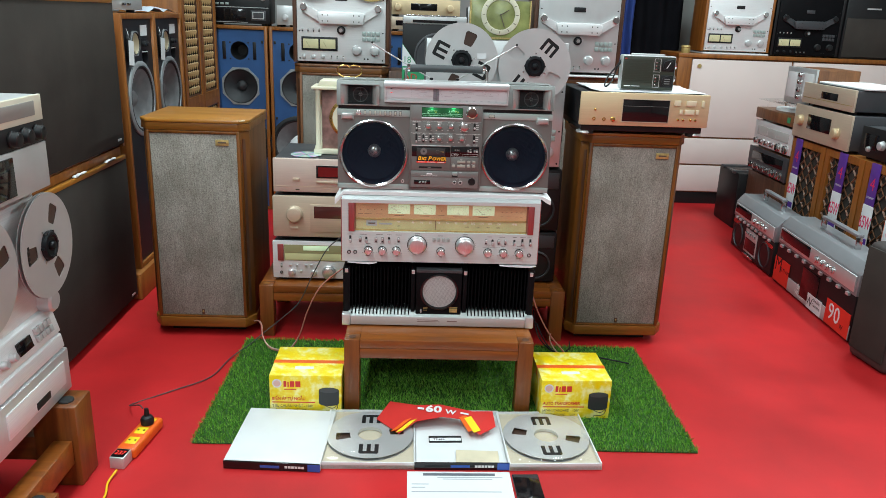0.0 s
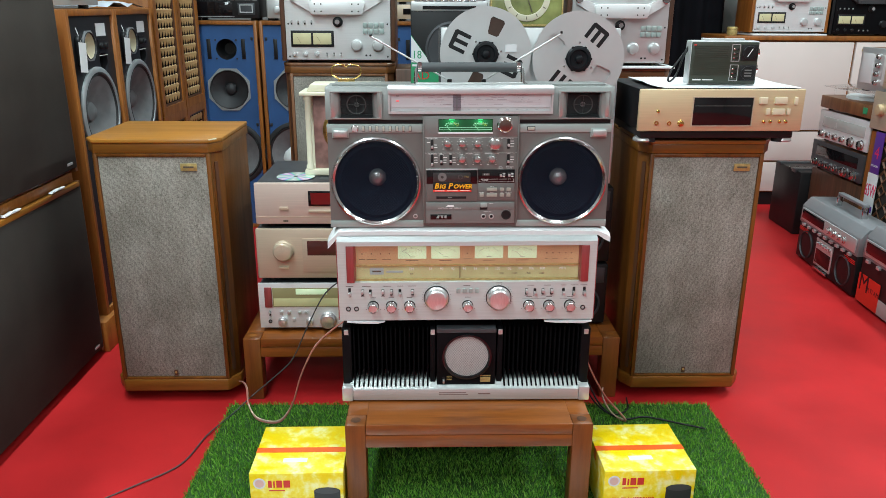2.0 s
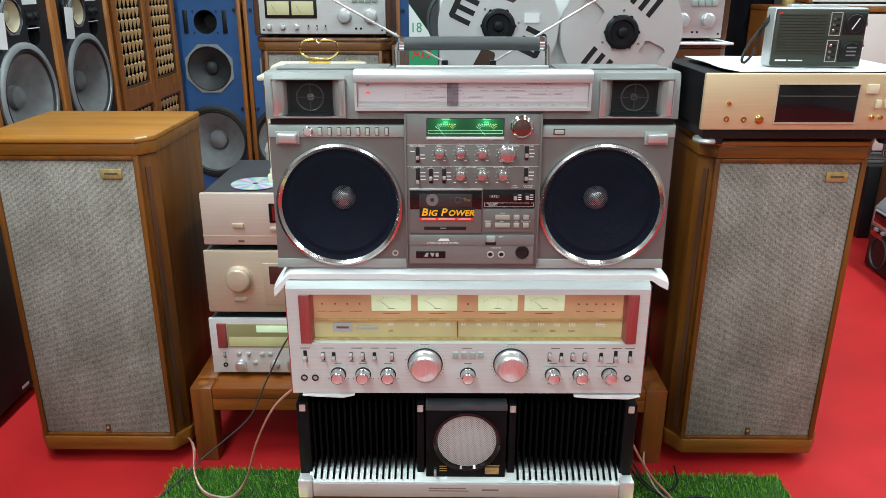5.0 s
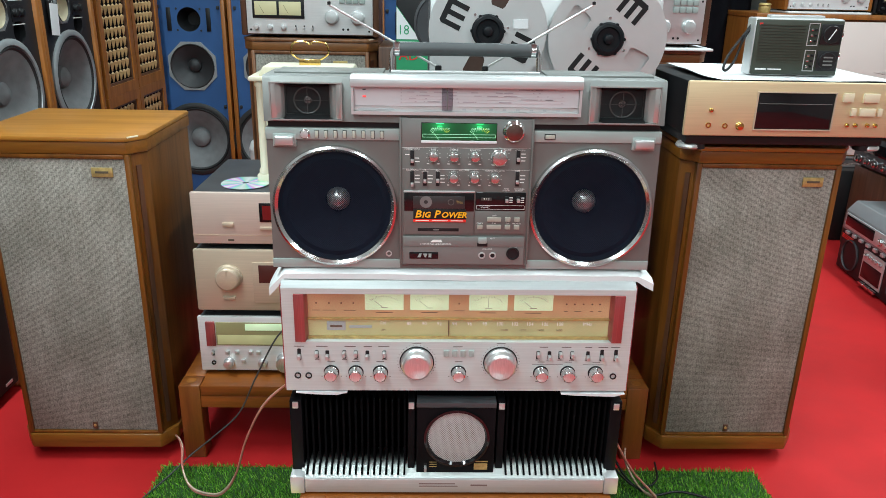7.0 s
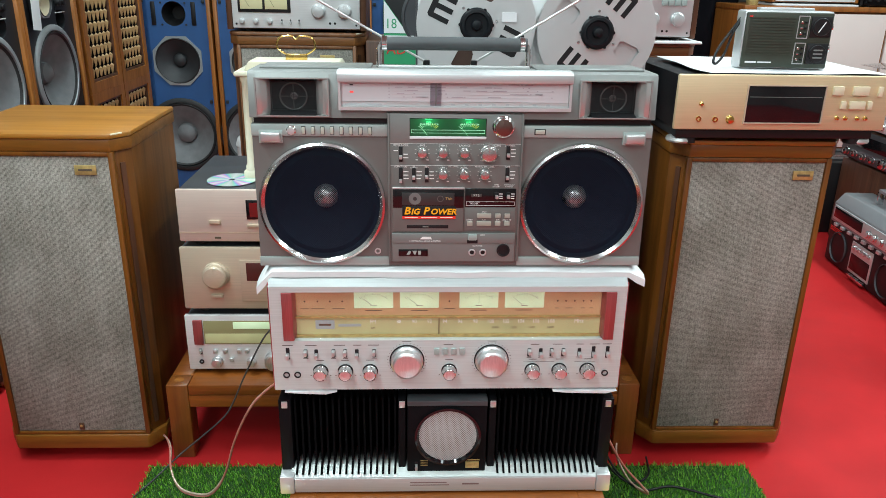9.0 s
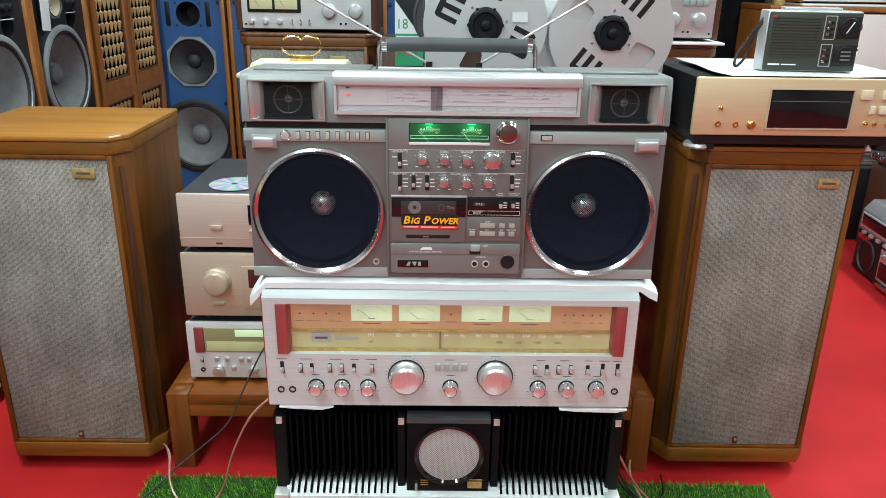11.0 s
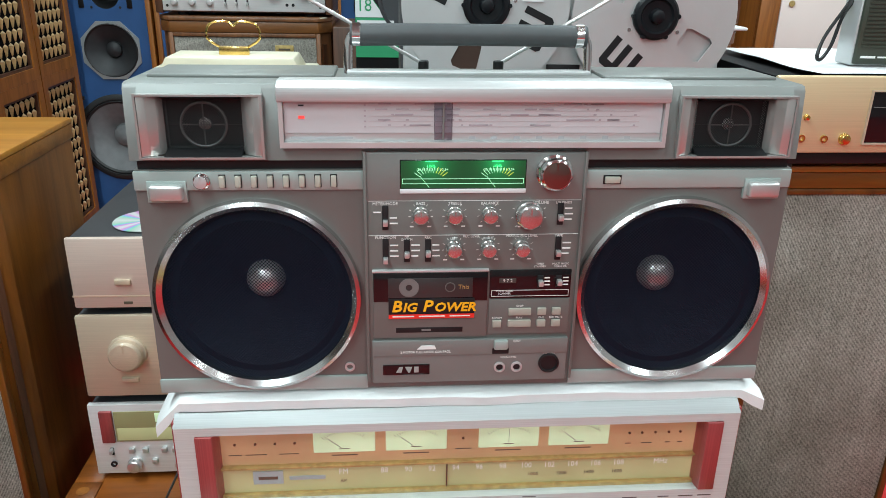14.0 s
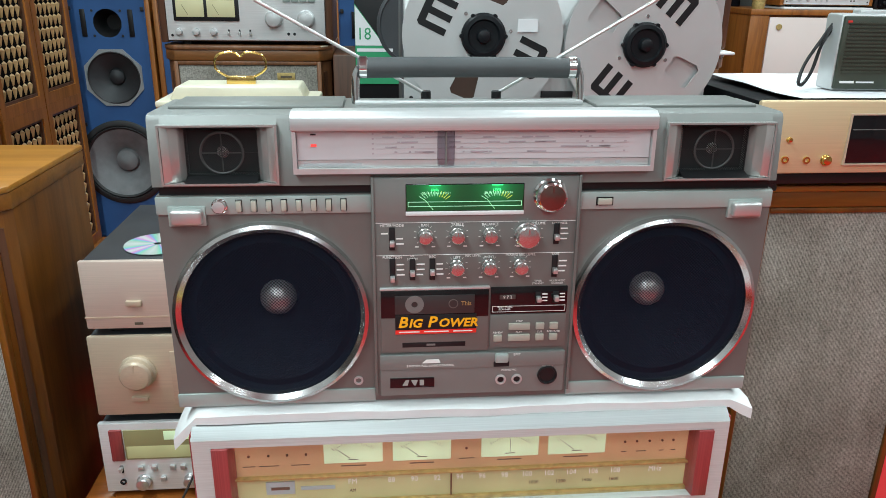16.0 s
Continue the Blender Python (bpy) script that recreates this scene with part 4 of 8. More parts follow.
    Shape().box(-0.052, -0.042, -0.0110, -0.0100, 0.0748, 0.0772).done("slot_mark", "grey", cd)
    # scanner panel
    sp = Shape().box(0.0205, 0.1080, -0.0100, -0.004, 0.1115, 0.1440, 0.0006).done("scanner_panel", "blackgloss", e)
    fl = Shape()
    for a in (rect(0.0225, 0.1060, 0.1140, 0.1144), rect(0.0225, 0.1060, 0.1208, 0.1212), rect(0.0225, 0.0229, 0.1140, 0.1212), rect(0.1056, 0.1060, 0.1140, 0.1212)):
        xs, zs = [p[0] for p in a], [p[1] for p in a]
        fl.box(min(xs), max(xs), -0.0104, -0.0098, min(zs), max(zs))
    fl.done("scanner_frame", "whiteprint", sp)
    words("MULTI MUSIC\nSCANNER", sp, 0.0365, -0.0104, 0.1188, 0.0030)
    ct = Shape().box(0.0305, 0.0485, -0.0106, -0.0098, 0.1295, 0.1350, 0.0003).done("tape_counter", plain("counter_grey", (0.06, 0.05, 0.045), 0.4), sp)
    words("9 7 2", ct, 0.0395, -0.0109, 0.1323, 0.0050)
    slider(sp, 0.0745, 0.1310, 0.014, 0.4, yb=-0.010)
    slider(sp, 0.0945, 0.1310, 0.014, 0.5, yb=-0.010)
    words("TIMER\nSTANDBY", sp, 0.0735, -0.0090, 0.1490, 0.0030)
    words("MULTI MUSIC\nSCANNER", sp, 0.0955, -0.0090, 0.1490, 0.0030)
    bb = Shape()
    for x in (0.0790, 0.0990):
        for k in (-0.004, 0.0, 0.004):
            bb.box(x, x + 0.006, -0.0104, -0.0098, 0.1310 + k - 0.0007, 0.1310 + k + 0.0007)
    bb.done("switch_print", "whiteprint", sp)
    # transport keys
    tp = Shape().box(0.0205, 0.1080, -0.0098, -0.004, 0.0690, 0.1105, 0.0006).done("transport_panel", "greyb", e)
    for t, x, z, w in (("STOP", 0.0540, 0.0960, 0.0245), ("", 0.0780, 0.0960, 0.0095), ("", 0.0940, 0.0960, 0.0095), ("REVIEW", 0.0295, 0.0820, 0.0095), ("PLAY", 0.0540, 0.0820, 0.0250), ("CUE", 0.0780, 0.0820, 0.0095), ("REC MUTE", 0.0940, 0.0820, 0.0095)):
        Shape().box(x - w / 2, x + w / 2, -0.0128, -0.0085, z - 0.004, z + 0.004, 0.0008).done("key", plain_key("key_beige", (0.36, 0.34, 0.29)), tp)
        if t:
            words(t, tp, x, -0.0102, z + 0.0063, 0.0032)
    # lower panel
    lp = Shape().box(-0.1050, 0.1090, -0.0112, -0.004, 0.0115, 0.0640, 0.0012).done("lower_panel", "grey", e)
    Shape().box(-0.1050, 0.1090, -0.0126, -0.008, 0.0455, 0.0640, 0.0008).done("lower_panel_step", "grey", lp)
    words("2 MOTOR FULL LOGIC CONTROL", lp, -0.0475, -0.0128, 0.0500, 0.0036)
    Shape().prism([(-0.057, 0.0535), (-0.052, 0.0580), (-0.038, 0.0580), (-0.036, 0.0535)], -0.0131, -0.0125, "xz").done("metal_tape_mark", "whiteprint", lp)
    Shape().box(0.0270, 0.0425, -0.0165, -0.008, 0.0520, 0.0635, 0.002).done("eject_key", "greyl", lp)
    Shape().box(0.0255, 0.0440, -0.0133, -0.008, 0.0460, 0.0530, 0.0008).done("eject_well", "black", lp)
    words("EJECT", lp, 0.0525, -0.0130, 0.0615, 0.0032)
    pl = Shape().box(-0.0940, -0.0430, -0.0122, -0.010, 0.0220, 0.0345, 0.0003).done("name_plate", "blackgloss", lp)
    nm = Shape()
    nm.prism([(-0.0800, 0.0250), (-0.0740, 0.0250), (-0.0720, 0.0320), (-0.0760, 0.0320)], -0.0126, -0.0119, "xz")
    nm.prism([(-0.0700, 0.0320), (-0.0665, 0.0250), (-0.0645, 0.0250), (-0.0620, 0.0320)], -0.0126, -0.0119, "xz")
    nm.prism([(-0.0600, 0.0250), (-0.0600, 0.0320), (-0.0550, 0.0320), (-0.0550, 0.0250)], -0.0126, -0.0119, "xz")
    nm.done("maker_mark", "greyl", pl)
    for x in (0.0345, 0.0535):
        Shape().lathe([(0.0062, 0.011), (0.0062, 0.0130), (0.0042, 0.0134), (0.0035, 0.006)], (x, 0, 0.0290), "y", 20).done("mic_jack", "silverp", lp)
        Shape().cyl((x, -0.0112, 0.0290), 0.0036, 0.0006, "y", 16).done("jack_hole", "black", lp)
    words("MIXING MIC", lp, 0.0440, -0.0114, 0.0408, 0.0032)
    Shape().lathe([(0.0118, 0.011), (0.0115, 0.0134), (0.0098, 0.0138), (0.0092, 0.0115), (0, 0.0113)], (0.0895, 0, 0.0330), "y", 28).done("remote_socket", "black", lp)
    words("REMOTE", lp, 0.0895, -0.0114, 0.0478 - 0.0025, 0.0034)
    # carrying handle
    hn = Shape().tube([(-0.124, 0.085, 0.376), (-0.06, 0.085, 0.377), (0.06, 0.085, 0.377), (0.128, 0.085, 0.376)], 0.0115, 16, 4).done("handle_grip", "handlegrey", e, "dark grey ribbed handle grip")
    for s in (-1, 1):
        xx = 0.002 + s * 0.129
        p = Shape().tube([(xx, 0.080, 0.333), (xx, 0.082, 0.352), (xx - s * 0.001, 0.084, 0.368), (xx - s * 0.006, 0.085, 0.3765), (xx - s * 0.014, 0.085, 0.377)], 0.0048, 12, 5).done("handle_post", "chrome", e)
        Shape().cyl((xx - s * 0.010 - 0.005, 0.085, 0.3768), 0.0122, 0.010, "x", 24, 0.002).done("grip_end", "chrome", p)
    Shape().box(-0.128, 0.132, 0.066, 0.080, 0.3365, 0.3415, 0.0015).done("handle_rail", "silverp", e)
    for s in (-1, 1):
        Shape().box(min(s * 0.14, s * 0.325), max(s * 0.14, s * 0.325), 0.04, 0.12, 0.3365, 0.3405, 0.0015).done("top_rib", "grey", e)
    # aerials
    for a, bq in (((-0.045, 0.125, 0.342), (-0.235, 0.095, 0.448)), ((0.040, 0.125, 0.342), (0.223, 0.095, 0.455))):
        a, bq = Vector(a), Vector(bq)
        k = Shape().tube([a, a.lerp(bq, 0.5), bq], 0.0021, 10, 2).done("aerial", "satin", e)
        Shape().cyl((a.x, a.y, 0.336), 0.006, 0.010, "z", 14, 0.001).done("aerial_base", "black", k)
        Shape().lathe([(0, 0), (0.003, 0.0), (0.003, 0.005), (0, 0.006)], bq, "z", 10).done("aerial_tip", "black", k)
    return e


def plain_key(key, col, rough=0.45):
    if key not in M:
        M[key] = plain(key, col, rough, 0, 0.05)
    return key


boombox()


# ---------------------------------------------------------------- towel, receiver, power amplifier
def towel():
    """A folded white towel with drooping corners between receiver and boombox."""
    s = Shape()
    nx, ny = 48, 14
    top, bot = [], []
    for j in range(ny + 1):
        for i in range(nx + 1):
            u, v = i / nx * 2 - 1, j / ny
            x, y = 0.088 + u * (0.346 + 0.004 * noise.noise((u * 3, v * 3, 1))), 2.356 + v * 0.22 + 0.004 * noise.noise((u * 4, 0.3, 2)) * (1 - v)
            over = max(0.0, abs(x - 0.088) - 0.318)
            z = 0.7105 + 0.0015 * noise.noise((u * 6, v * 5, 7)) - over * (0.5 if u > 0 else 1.1) - max(0, 0.04 - v) * 0.06 - (0.004 if v == 0 else 0)
            top.append((x, y, z))
            bot.append((x, y, max(0.6935, z - 0.015 - 0.003 * noise.noise((u * 5, v * 4, 3))) if over == 0 else z - 0.014))
    n = len(top)
    f = []
    for j in range(ny):
        for i in range(nx):
            a = j * (nx + 1) + i
            f.append((a, a + 1, a + nx + 2, a + nx + 1))
            f.append((n + a, n + a + nx + 1, n + a + nx + 2, n + a + 1))
    for i in range(nx):
        f.append((i + 1, i, n + i, n + i + 1))
        a = ny * (nx + 1) + i
        f.append((a, a + 1, n + a + 1, n + a))
    for j in range(ny):
        a = j * (nx + 1)
        f.append((a, a + nx + 1, n + a + nx + 1, n + a))
        a += nx
        f.append((a + nx + 1, a, n + a, n + a + nx + 1))
    s.quads(top + bot, f)
    o = s.done("towel", "towel", None, "", 60)
    tagged(o, "folded white towel lying between boombox and receiver", "towel")


towel()


def lever(e, x, z, up=True, y=0.0, w=0.0035, h=0.017):
    b = Shape().box(x - w, x + w, y - 0.0012, y + 0.004, z - h / 2, z + h / 2, 0.0015).done("switch_slot", "black", e)
    zz = z + (0.003 if up else -0.003)
    Shape().box(x - w * 0.8, x + w * 0.8, y - 0.011, y, zz - 0.0045, zz + 0.0045, 0.0012).done("lever", "satin", b)


def receiver():
    e = thing("stereo_receiver", pose(0.0835, 2.341, 0.4775, 0, -0.25, 0), "big silver seventies stereo receiver with lit amber tuning glass", "receiver")
    hw, h, d = 0.317, 0.2135, 0.40
    Shape().box(-hw + 0.012, hw - 0.012, 0.02, d, 0.004, h - 0.004, 0.004).done("cabinet", "darkcase", e)
    f = Shape()
    f.plate(rect(-hw, hw, 0.0, 0.205), [rect(-0.296, 0.299, 0.1005, 0.1945)], 0.0, 0.024)
    f.done("faceplate", "faceplate", e, "brushed aluminium faceplate")
    Shape().prism([(-0.0005, 0.2045), (0.03, 0.2045), (0.05, 0.2155), (0.014, 0.2155)], -hw - 0.001, hw + 0.001, "yz", 0.001).done("top_bevel", "bevelgrey", e)
    for s in (-1, 1):
        Shape().box(min(s * hw, s * (hw + 0.003)), max(s * hw, s * (hw + 0.003)), 0.004, d - 0.02, 0.0, h - 0.004, 0.001).done("side_panel", "redcheek", e, "polished side panel with a red reflection in its colour")
        x0, x1 = (-0.2955, -0.277) if s < 0 else (0.280, 0.2985)
        Shape().prism([(x0, -0.003), (x1, -0.003), (x1 if s > 0 else x1 + 0.004, 0.022), (x0 if s < 0 else x0 - 0.004, 0.022)], 0.101, 0.194, "xy", 0.0008).done("window_cheek", "redcheek", e)
    Shape().box(-0.2755, 0.2785, 0.019, 0.023, 0.1405, 0.1945).done("meter_backing", "amber", e, "amber lit meter panel")
    Shape().box(-0.2755, 0.2785, 0.017, 0.023, 0.1005, 0.1400).done("dial_backing", "dialglow", e, "cream lit tuning scale")
    Shape().box(-0.2755, 0.2785, 0.012, 0.02, 0.1385, 0.1412, 0.0005).done("divider", "brass", e)
    Shape().box(-0.2755, 0.2785, 0.011, 0.016, 0.1005, 0.1058, 0.0005).done("lower_ledge", "brass", e)
    for x0, x1 in ((-0.170, -0.100), (-0.088, -0.018), (0.019, 0.089), (0.101, 0.172)):
        mm = Shape().box(x0, x1, 0.0165, 0.022, 0.1560, 0.1880, 0.001).done("power_meter", "meterglow", e, "pale green lit meter")
        xm = (x0 + x1) / 2
        sc = Shape()
        for i in range(18):
            a = radians(125 - i * 70 / 17)
            sc.box(0, 0.0022 if i % 4 else 0.0036, -0.0003, 0.0003, -0.0002, 0.0002, m=pose(xm + 0.040 * math.cos(a), 0.0162, 0.1385 + 0.044 * math.sin(a), 0, -math.degrees(a), 0))
        sc.box(0, 0.018, -0.0003, 0.0003, -0.0002, 0.0002, m=pose(xm - 0.004 if x0 not in (0.019,) else xm, 0.0162, 0.163, 0, -140 if x0 != 0.019 else -90, 0))
        sc.box(xm - 0.006, xm + 0.006, 0.0160, 0.017, 0.1608, 0.1616)
        sc.done("meter_scale", "darkprint", mm)
        Shape().box(x0 + 0.02, x1 - 0.02, 0.0188, 0.02, 0.1500, 0.1515).done("meter_caption", "darkprint", mm)
    for x in (-0.258, -0.235, -0.213, -0.191, 0.197, 0.212, 0.228, 0.244, 0.258, 0.001):
        Shape().cyl((x, 0.0192, 0.1690), 0.0016, 0.0012, "y", 10).done("indicator_lamp", plain_key("lamp_dark", (0.09, 0.045, 0.02)), e)
    cp = Shape()
    for x0, x1 in ((-0.266, -0.251), (-0.247, -0.223), (-0.209, -0.187), (0.193, 0.200), (0.212, 0.225), (0.241, 0.247), (0.256, 0.262), (-0.008, 0.011)):
        cp.box(x0, x1, 0.0188, 0.0195, 0.1540, 0.1552)
    cp.done("caption_print", "darkprint", e)
    # dial print
    for i, t in enumerate(("88", "90", "92", "94", "96", "98", "100", "102", "104", "106", "108")):
        words(t, e, -0.090 + i * 0.0277, 0.0166, 0.1295, 0.0105, "whiteprint", squeeze=0.85)
    words("FM", e, -0.137, 0.0166, 0.1295, 0.0105, "whiteprint", squeeze=0.85)
    words("AM", e, -0.137, 0.0166, 0.1165, 0.0065, "darkprint", squeeze=0.85)
    words("MHz", e, 0.238, 0.0166, 0.1295, 0.0105, "whiteprint", squeeze=0.85)
    for t, x in (("1000", 0.085), ("1200", 0.119), ("1400", 0.152), ("1600", 0.186)):
        words(t, e, x, 0.0166, 0.1170, 0.0066, "darkprint")
    Shape().box(-0.240, -0.206, 0.0158, 0.018, 0.1160, 0.1335).done("name_plate", plain_key("plate_steel", (0.36, 0.45, 0.46), 0.4), e)
    Shape().box(-0.234, -0.212, 0.0152, 0.016, 0.1225, 0.1262).done("maker_mark", "darkprint", e)
    Shape().box(-0.199, -0.158, 0.0160, 0.018, 0.1205, 0.1255).done("model_mark", plain_key("plate_steel", (0.30, 0.36, 0.38), 0.35), e)
    Shape().box(-0.0182, -0.0168, 0.013, 0.017, 0.1062, 0.1375).done("pointer", plain_key("lamp_dark", (0.09, 0.045, 0.02)), e)
    g = Shape().box(-0.2765, 0.2795, 0.006, 0.0075, 0.1010, 0.1940).done("window_glass", "clear", e, "clear window glass")
    g.visible_shadow = False
    # controls
    for x in (-0.0755, 0.0785):
        k = knob(e, x, 0.0595, 0.0265, 0.0, 0.024, "spun", "spun", "large_knob", 40)
        Shape().cyl((x, 0.0, 0.0595), 0.0318, 0.0012, "y", 40).done("knob_base_ring", "black", k)
    for x in (-0.2325, -0.1875, -0.1425, 0.0015, 0.1545, 0.2045, 0.2565):
        k = knob(e, x, 0.0385, 0.0115, 0.0, 0.019, "spun", "chrome")
        Shape().cyl((x, 0.0, 0.0385), 0.0142, 0.0012, "y", 28).done("knob_base_ring", "black", k)
    for x in (-0.2945, -0.2745, 0.2900):
        Shape().lathe([(0.0062, 0), (0.0062, 0.002), (0.0042, 0.0022), (0.004, -0.002), (0, -0.002)], (x, 0, 0.0315), "y", 18).done("headphone_jack", "black", e)
    for i, x in enumerate((-0.290, -0.258, -0.239, -0.208, -0.187, -0.166, -0.135, 0.1475, 0.1685, 0.1885, 0.210, 0.2395, 0.2655, 0.2915)):
        lever(e, x, 0.0745, i % 3 != 2 and i not in (0, 12, 13), h=0.017 if i not in (0, 12, 13) else 0.024)
    for i in range(4):
        x = -0.0215 + i * 0.0153
        Shape().box(x - 0.0048, x + 0.0048, -0.004, 0.002, 0.0725, 0.0845, 0.0008).done("push_button", "greyl", e)
    pr = Shape()
    rr = random.Random(5)
    for x in (-0.290, -0.2485, -0.1975, -0.166, -0.135, 0.0015, 0.158, 0.199, 0.2395, 0.2655, 0.2915):
        pr.box(x - rr.uniform(0.006, 0.011), x + rr.uniform(0.006, 0.011), -0.0003, 0.001, 0.0905, 0.0918)
    for x in (-0.2325, -0.1875, -0.1425, 0.0015, 0.1545, 0.2045, 0.2565):
        pr.box(x - 0.007, x + 0.007, -0.0003, 0.001, 0.0600, 0.0612)
        pr.box(x - 0.019, x - 0.0165, -0.0003, 0.001, 0.0290, 0.0302)
        pr.box(x + 0.0165, x + 0.019, -0.0003, 0.001, 0.0290, 0.0302)
        pr.box(x - rr.uniform(0.004, 0.009), x + rr.uniform(0.004, 0.009), -0.0003, 0.001, 0.0190, 0.0202)
    for x in (-0.258, -0.208, -0.187, -0.135, 0.1475, 0.1685, 0.1885, 0.210, 0.2395):
        pr.box(x - 0.0045, x + 0.0045, -0.0003, 0.001, 0.0640, 0.0651)
    for x0, x1 in ((0.137, 0.195), (0.232, 0.270)):
        pr.box(x0, x1, -0.0003, 0.001, 0.0552, 0.0557)
    for x in (-0.0755, 0.0785):
        for i in range(25):
            a = radians(-40 + i * 260 / 24)
            pr.box(0.034, 0.0362, -0.0003, 0.0003, -0.0003, 0.0003, m=pose(x, -0.0001, 0.0595, 0, -math.degrees(a), 0))
        pr.box(x - 0.008, x + 0.008, -0.0003, 0.001, 0.0975, 0.0985)
    pr.done("panel_print", plain_key("dark_ink", (0.10, 0.075, 0.07)), e)


receiver()


def power_amplifier():
    e = thing("power_amplifier", pose(0.084, 2.322, 0.258), "black power amplifier with tall cooling fins and round mesh centre", "power amplifier")
    hw = 0.317
    Shape().box(-hw + 0.006, hw - 0.006, 0.09, 0.36, 0.004, 0.196, 0.003).done("chassis", "void", e)
    # added black plate: gives the fin gaps their shade above the ramp
    Shape().box(-hw + 0.03, hw - 0.03, 0.066, 0.0895, 0.0625, 0.194).done("fin_shade_plate", "void", e)
    Shape().box(-hw + 0.028, hw - 0.028, 0.0, 0.03, 0.004, 0.0345, 0.002).done("front_bar", brushed("rail_aluminium", (0.58, 0.55, 0.54), 0.4, "x", 0.5, 0.05), e, "brushed aluminium front rail")
    for s in (-1, 1):
        Shape().box(min(s * (hw - 0.0275), s * hw), max(s * (hw - 0.0275), s * hw), -0.002, 0.06, 0.002, 0.041, 0.003).done("corner_block", "silverp", e)
    Shape().prism([(0.003, 0.032), (0.092, 0.032), (0.092, 0.048), (0.0275, 0.048), (0.0055, 0.0350)], -hw + 0.02, hw - 0.02, "yz", 0.0005).done("lower_ramp", "faceplate", e, "polished aluminium ramp under the fins")
    pr = Shape()
    pr.box(-0.07, 0.0, -0.0004, 0.001, 0.024, 0.0262)
    pr.box(-0.07, 0.005, -0.0004, 0.001, 0.0185, 0.0205)
    pr.box(0.03, 0.062, -0.0004, 0.001, 0.020, 0.0235)
    pr.done("rail_print", plain_key("panel_ink", (0.22, 0.14, 0.13)), e)
    # fin banks
    for s in (-1, 1):
        for i in range(17):
            x = s * (0.0985 + i * 0.0117)
            f = Shape()
            f.prism([(0.0105, 0.0385), (0.028, 0.0487), (0.0925, 0.0487), (0.0925, 0.192), (0.033, 0.192), (0.031, 0.185), (0.031, 0.055), (0.0075, 0.0395)], x - 0.0019, x + 0.0019, "yz")
            f.box(x - 0.0017, x + 0.0017, 0.0296, 0.0325, 0.181, 0.1905, 0.0004)
            f.done("fin", "fin", e)
        for xx, w in ((s * 0.0855, 0.007), (s * 0.3035, 0.0115)):
            p = Shape().box(xx - w, xx + w, 0.022, 0.092, 0.038, 0.1945, 0.002).done("end_plate", "blackmetal", e)
            Shape().box(xx - 0.0055, xx + 0.0055, 0.0195, 0.026, 0.178, 0.1915, 0.001).done("clip", "satin", p)
    # centre block
    c = Shape().box(-0.0755, 0.0745, 0.014, 0.093, 0.040, 0.1955, 0.002).done("centre_block", "blackmetal", e)
    Shape().box(-0.0755, 0.0745, 0.0125, 0.04, 0.186, 0.1965, 0.001).done("centre_top", plain_key("edge_grey", (0.045, 0.048, 0.052), 0.4), c)
    Shape().lathe([(0.055, -0.013), (0.062, -0.010), (0.0625, -0.007), (0.058, -0.0062), (0.0545, -0.012)], (0.001, 0, 0.121), "y", 56).done("mesh_ring", "blackgloss", c)
    Shape().cyl((0.001, 0.0139, 0.121), 0.055, 0.0006, "y", 48).done("mesh_backing", plain_key("mesh_back", (0.20, 0.205, 0.20)), c)
    Shape().lathe([(0.0553, -0.0125), (0.03, -0.0108), (0, -0.0103)], (0.001, 0, 0.121), "y", 48).done("round_mesh", "perfs", c, "pale metal mesh disc")
    lever(c, -0.058, 0.056, False, 0.0145, 0.003, 0.014)
    Shape().box(0.036, 0.062, 0.0115, 0.016, 0.049, 0.0625, 0.0005).done("amber_plate", "brass", c)
    Shape().box(0.035, 0.063, 0.0128, 0.016, 0.0655, 0.0675).done("gold_print", "brass", c)
    for k in (0.054, 0.059, 0.064):
        Shape().box(-0.050, -0.036, 0.0134, 0.0145, k, k + 0.0013).done("gold_print", "brass", c)
    # feet
    for x in (-0.26, 0.26):
        for y in (0.04, 0.32):
            Shape().cyl((x, y, 0.0), 0.016, 0.005, "z", 16).done("foot", "rubber", e)
    # white paper slips under the receiver
    for s, x0, x1 in ((-1, -0.30, -0.205), (1, 0.195, 0.315)):
        sl = Shape()
        sl.prism([(x0, 0.4725), (x0 + 0.03, 0.4700), (x1 - 0.02, 0.4685), (x1, 0.4735), (x1, 0.4745), (x0, 0.4745)], 0.0, 0.12, "xz", m=pose(0.084, 2.338, -0.0005 + 0.0))
        o = sl.done("paper_slip", "paper", None)
        tagged(o, "white folded paper slip resting on the black amplifier", "paper")


power_amplifier()

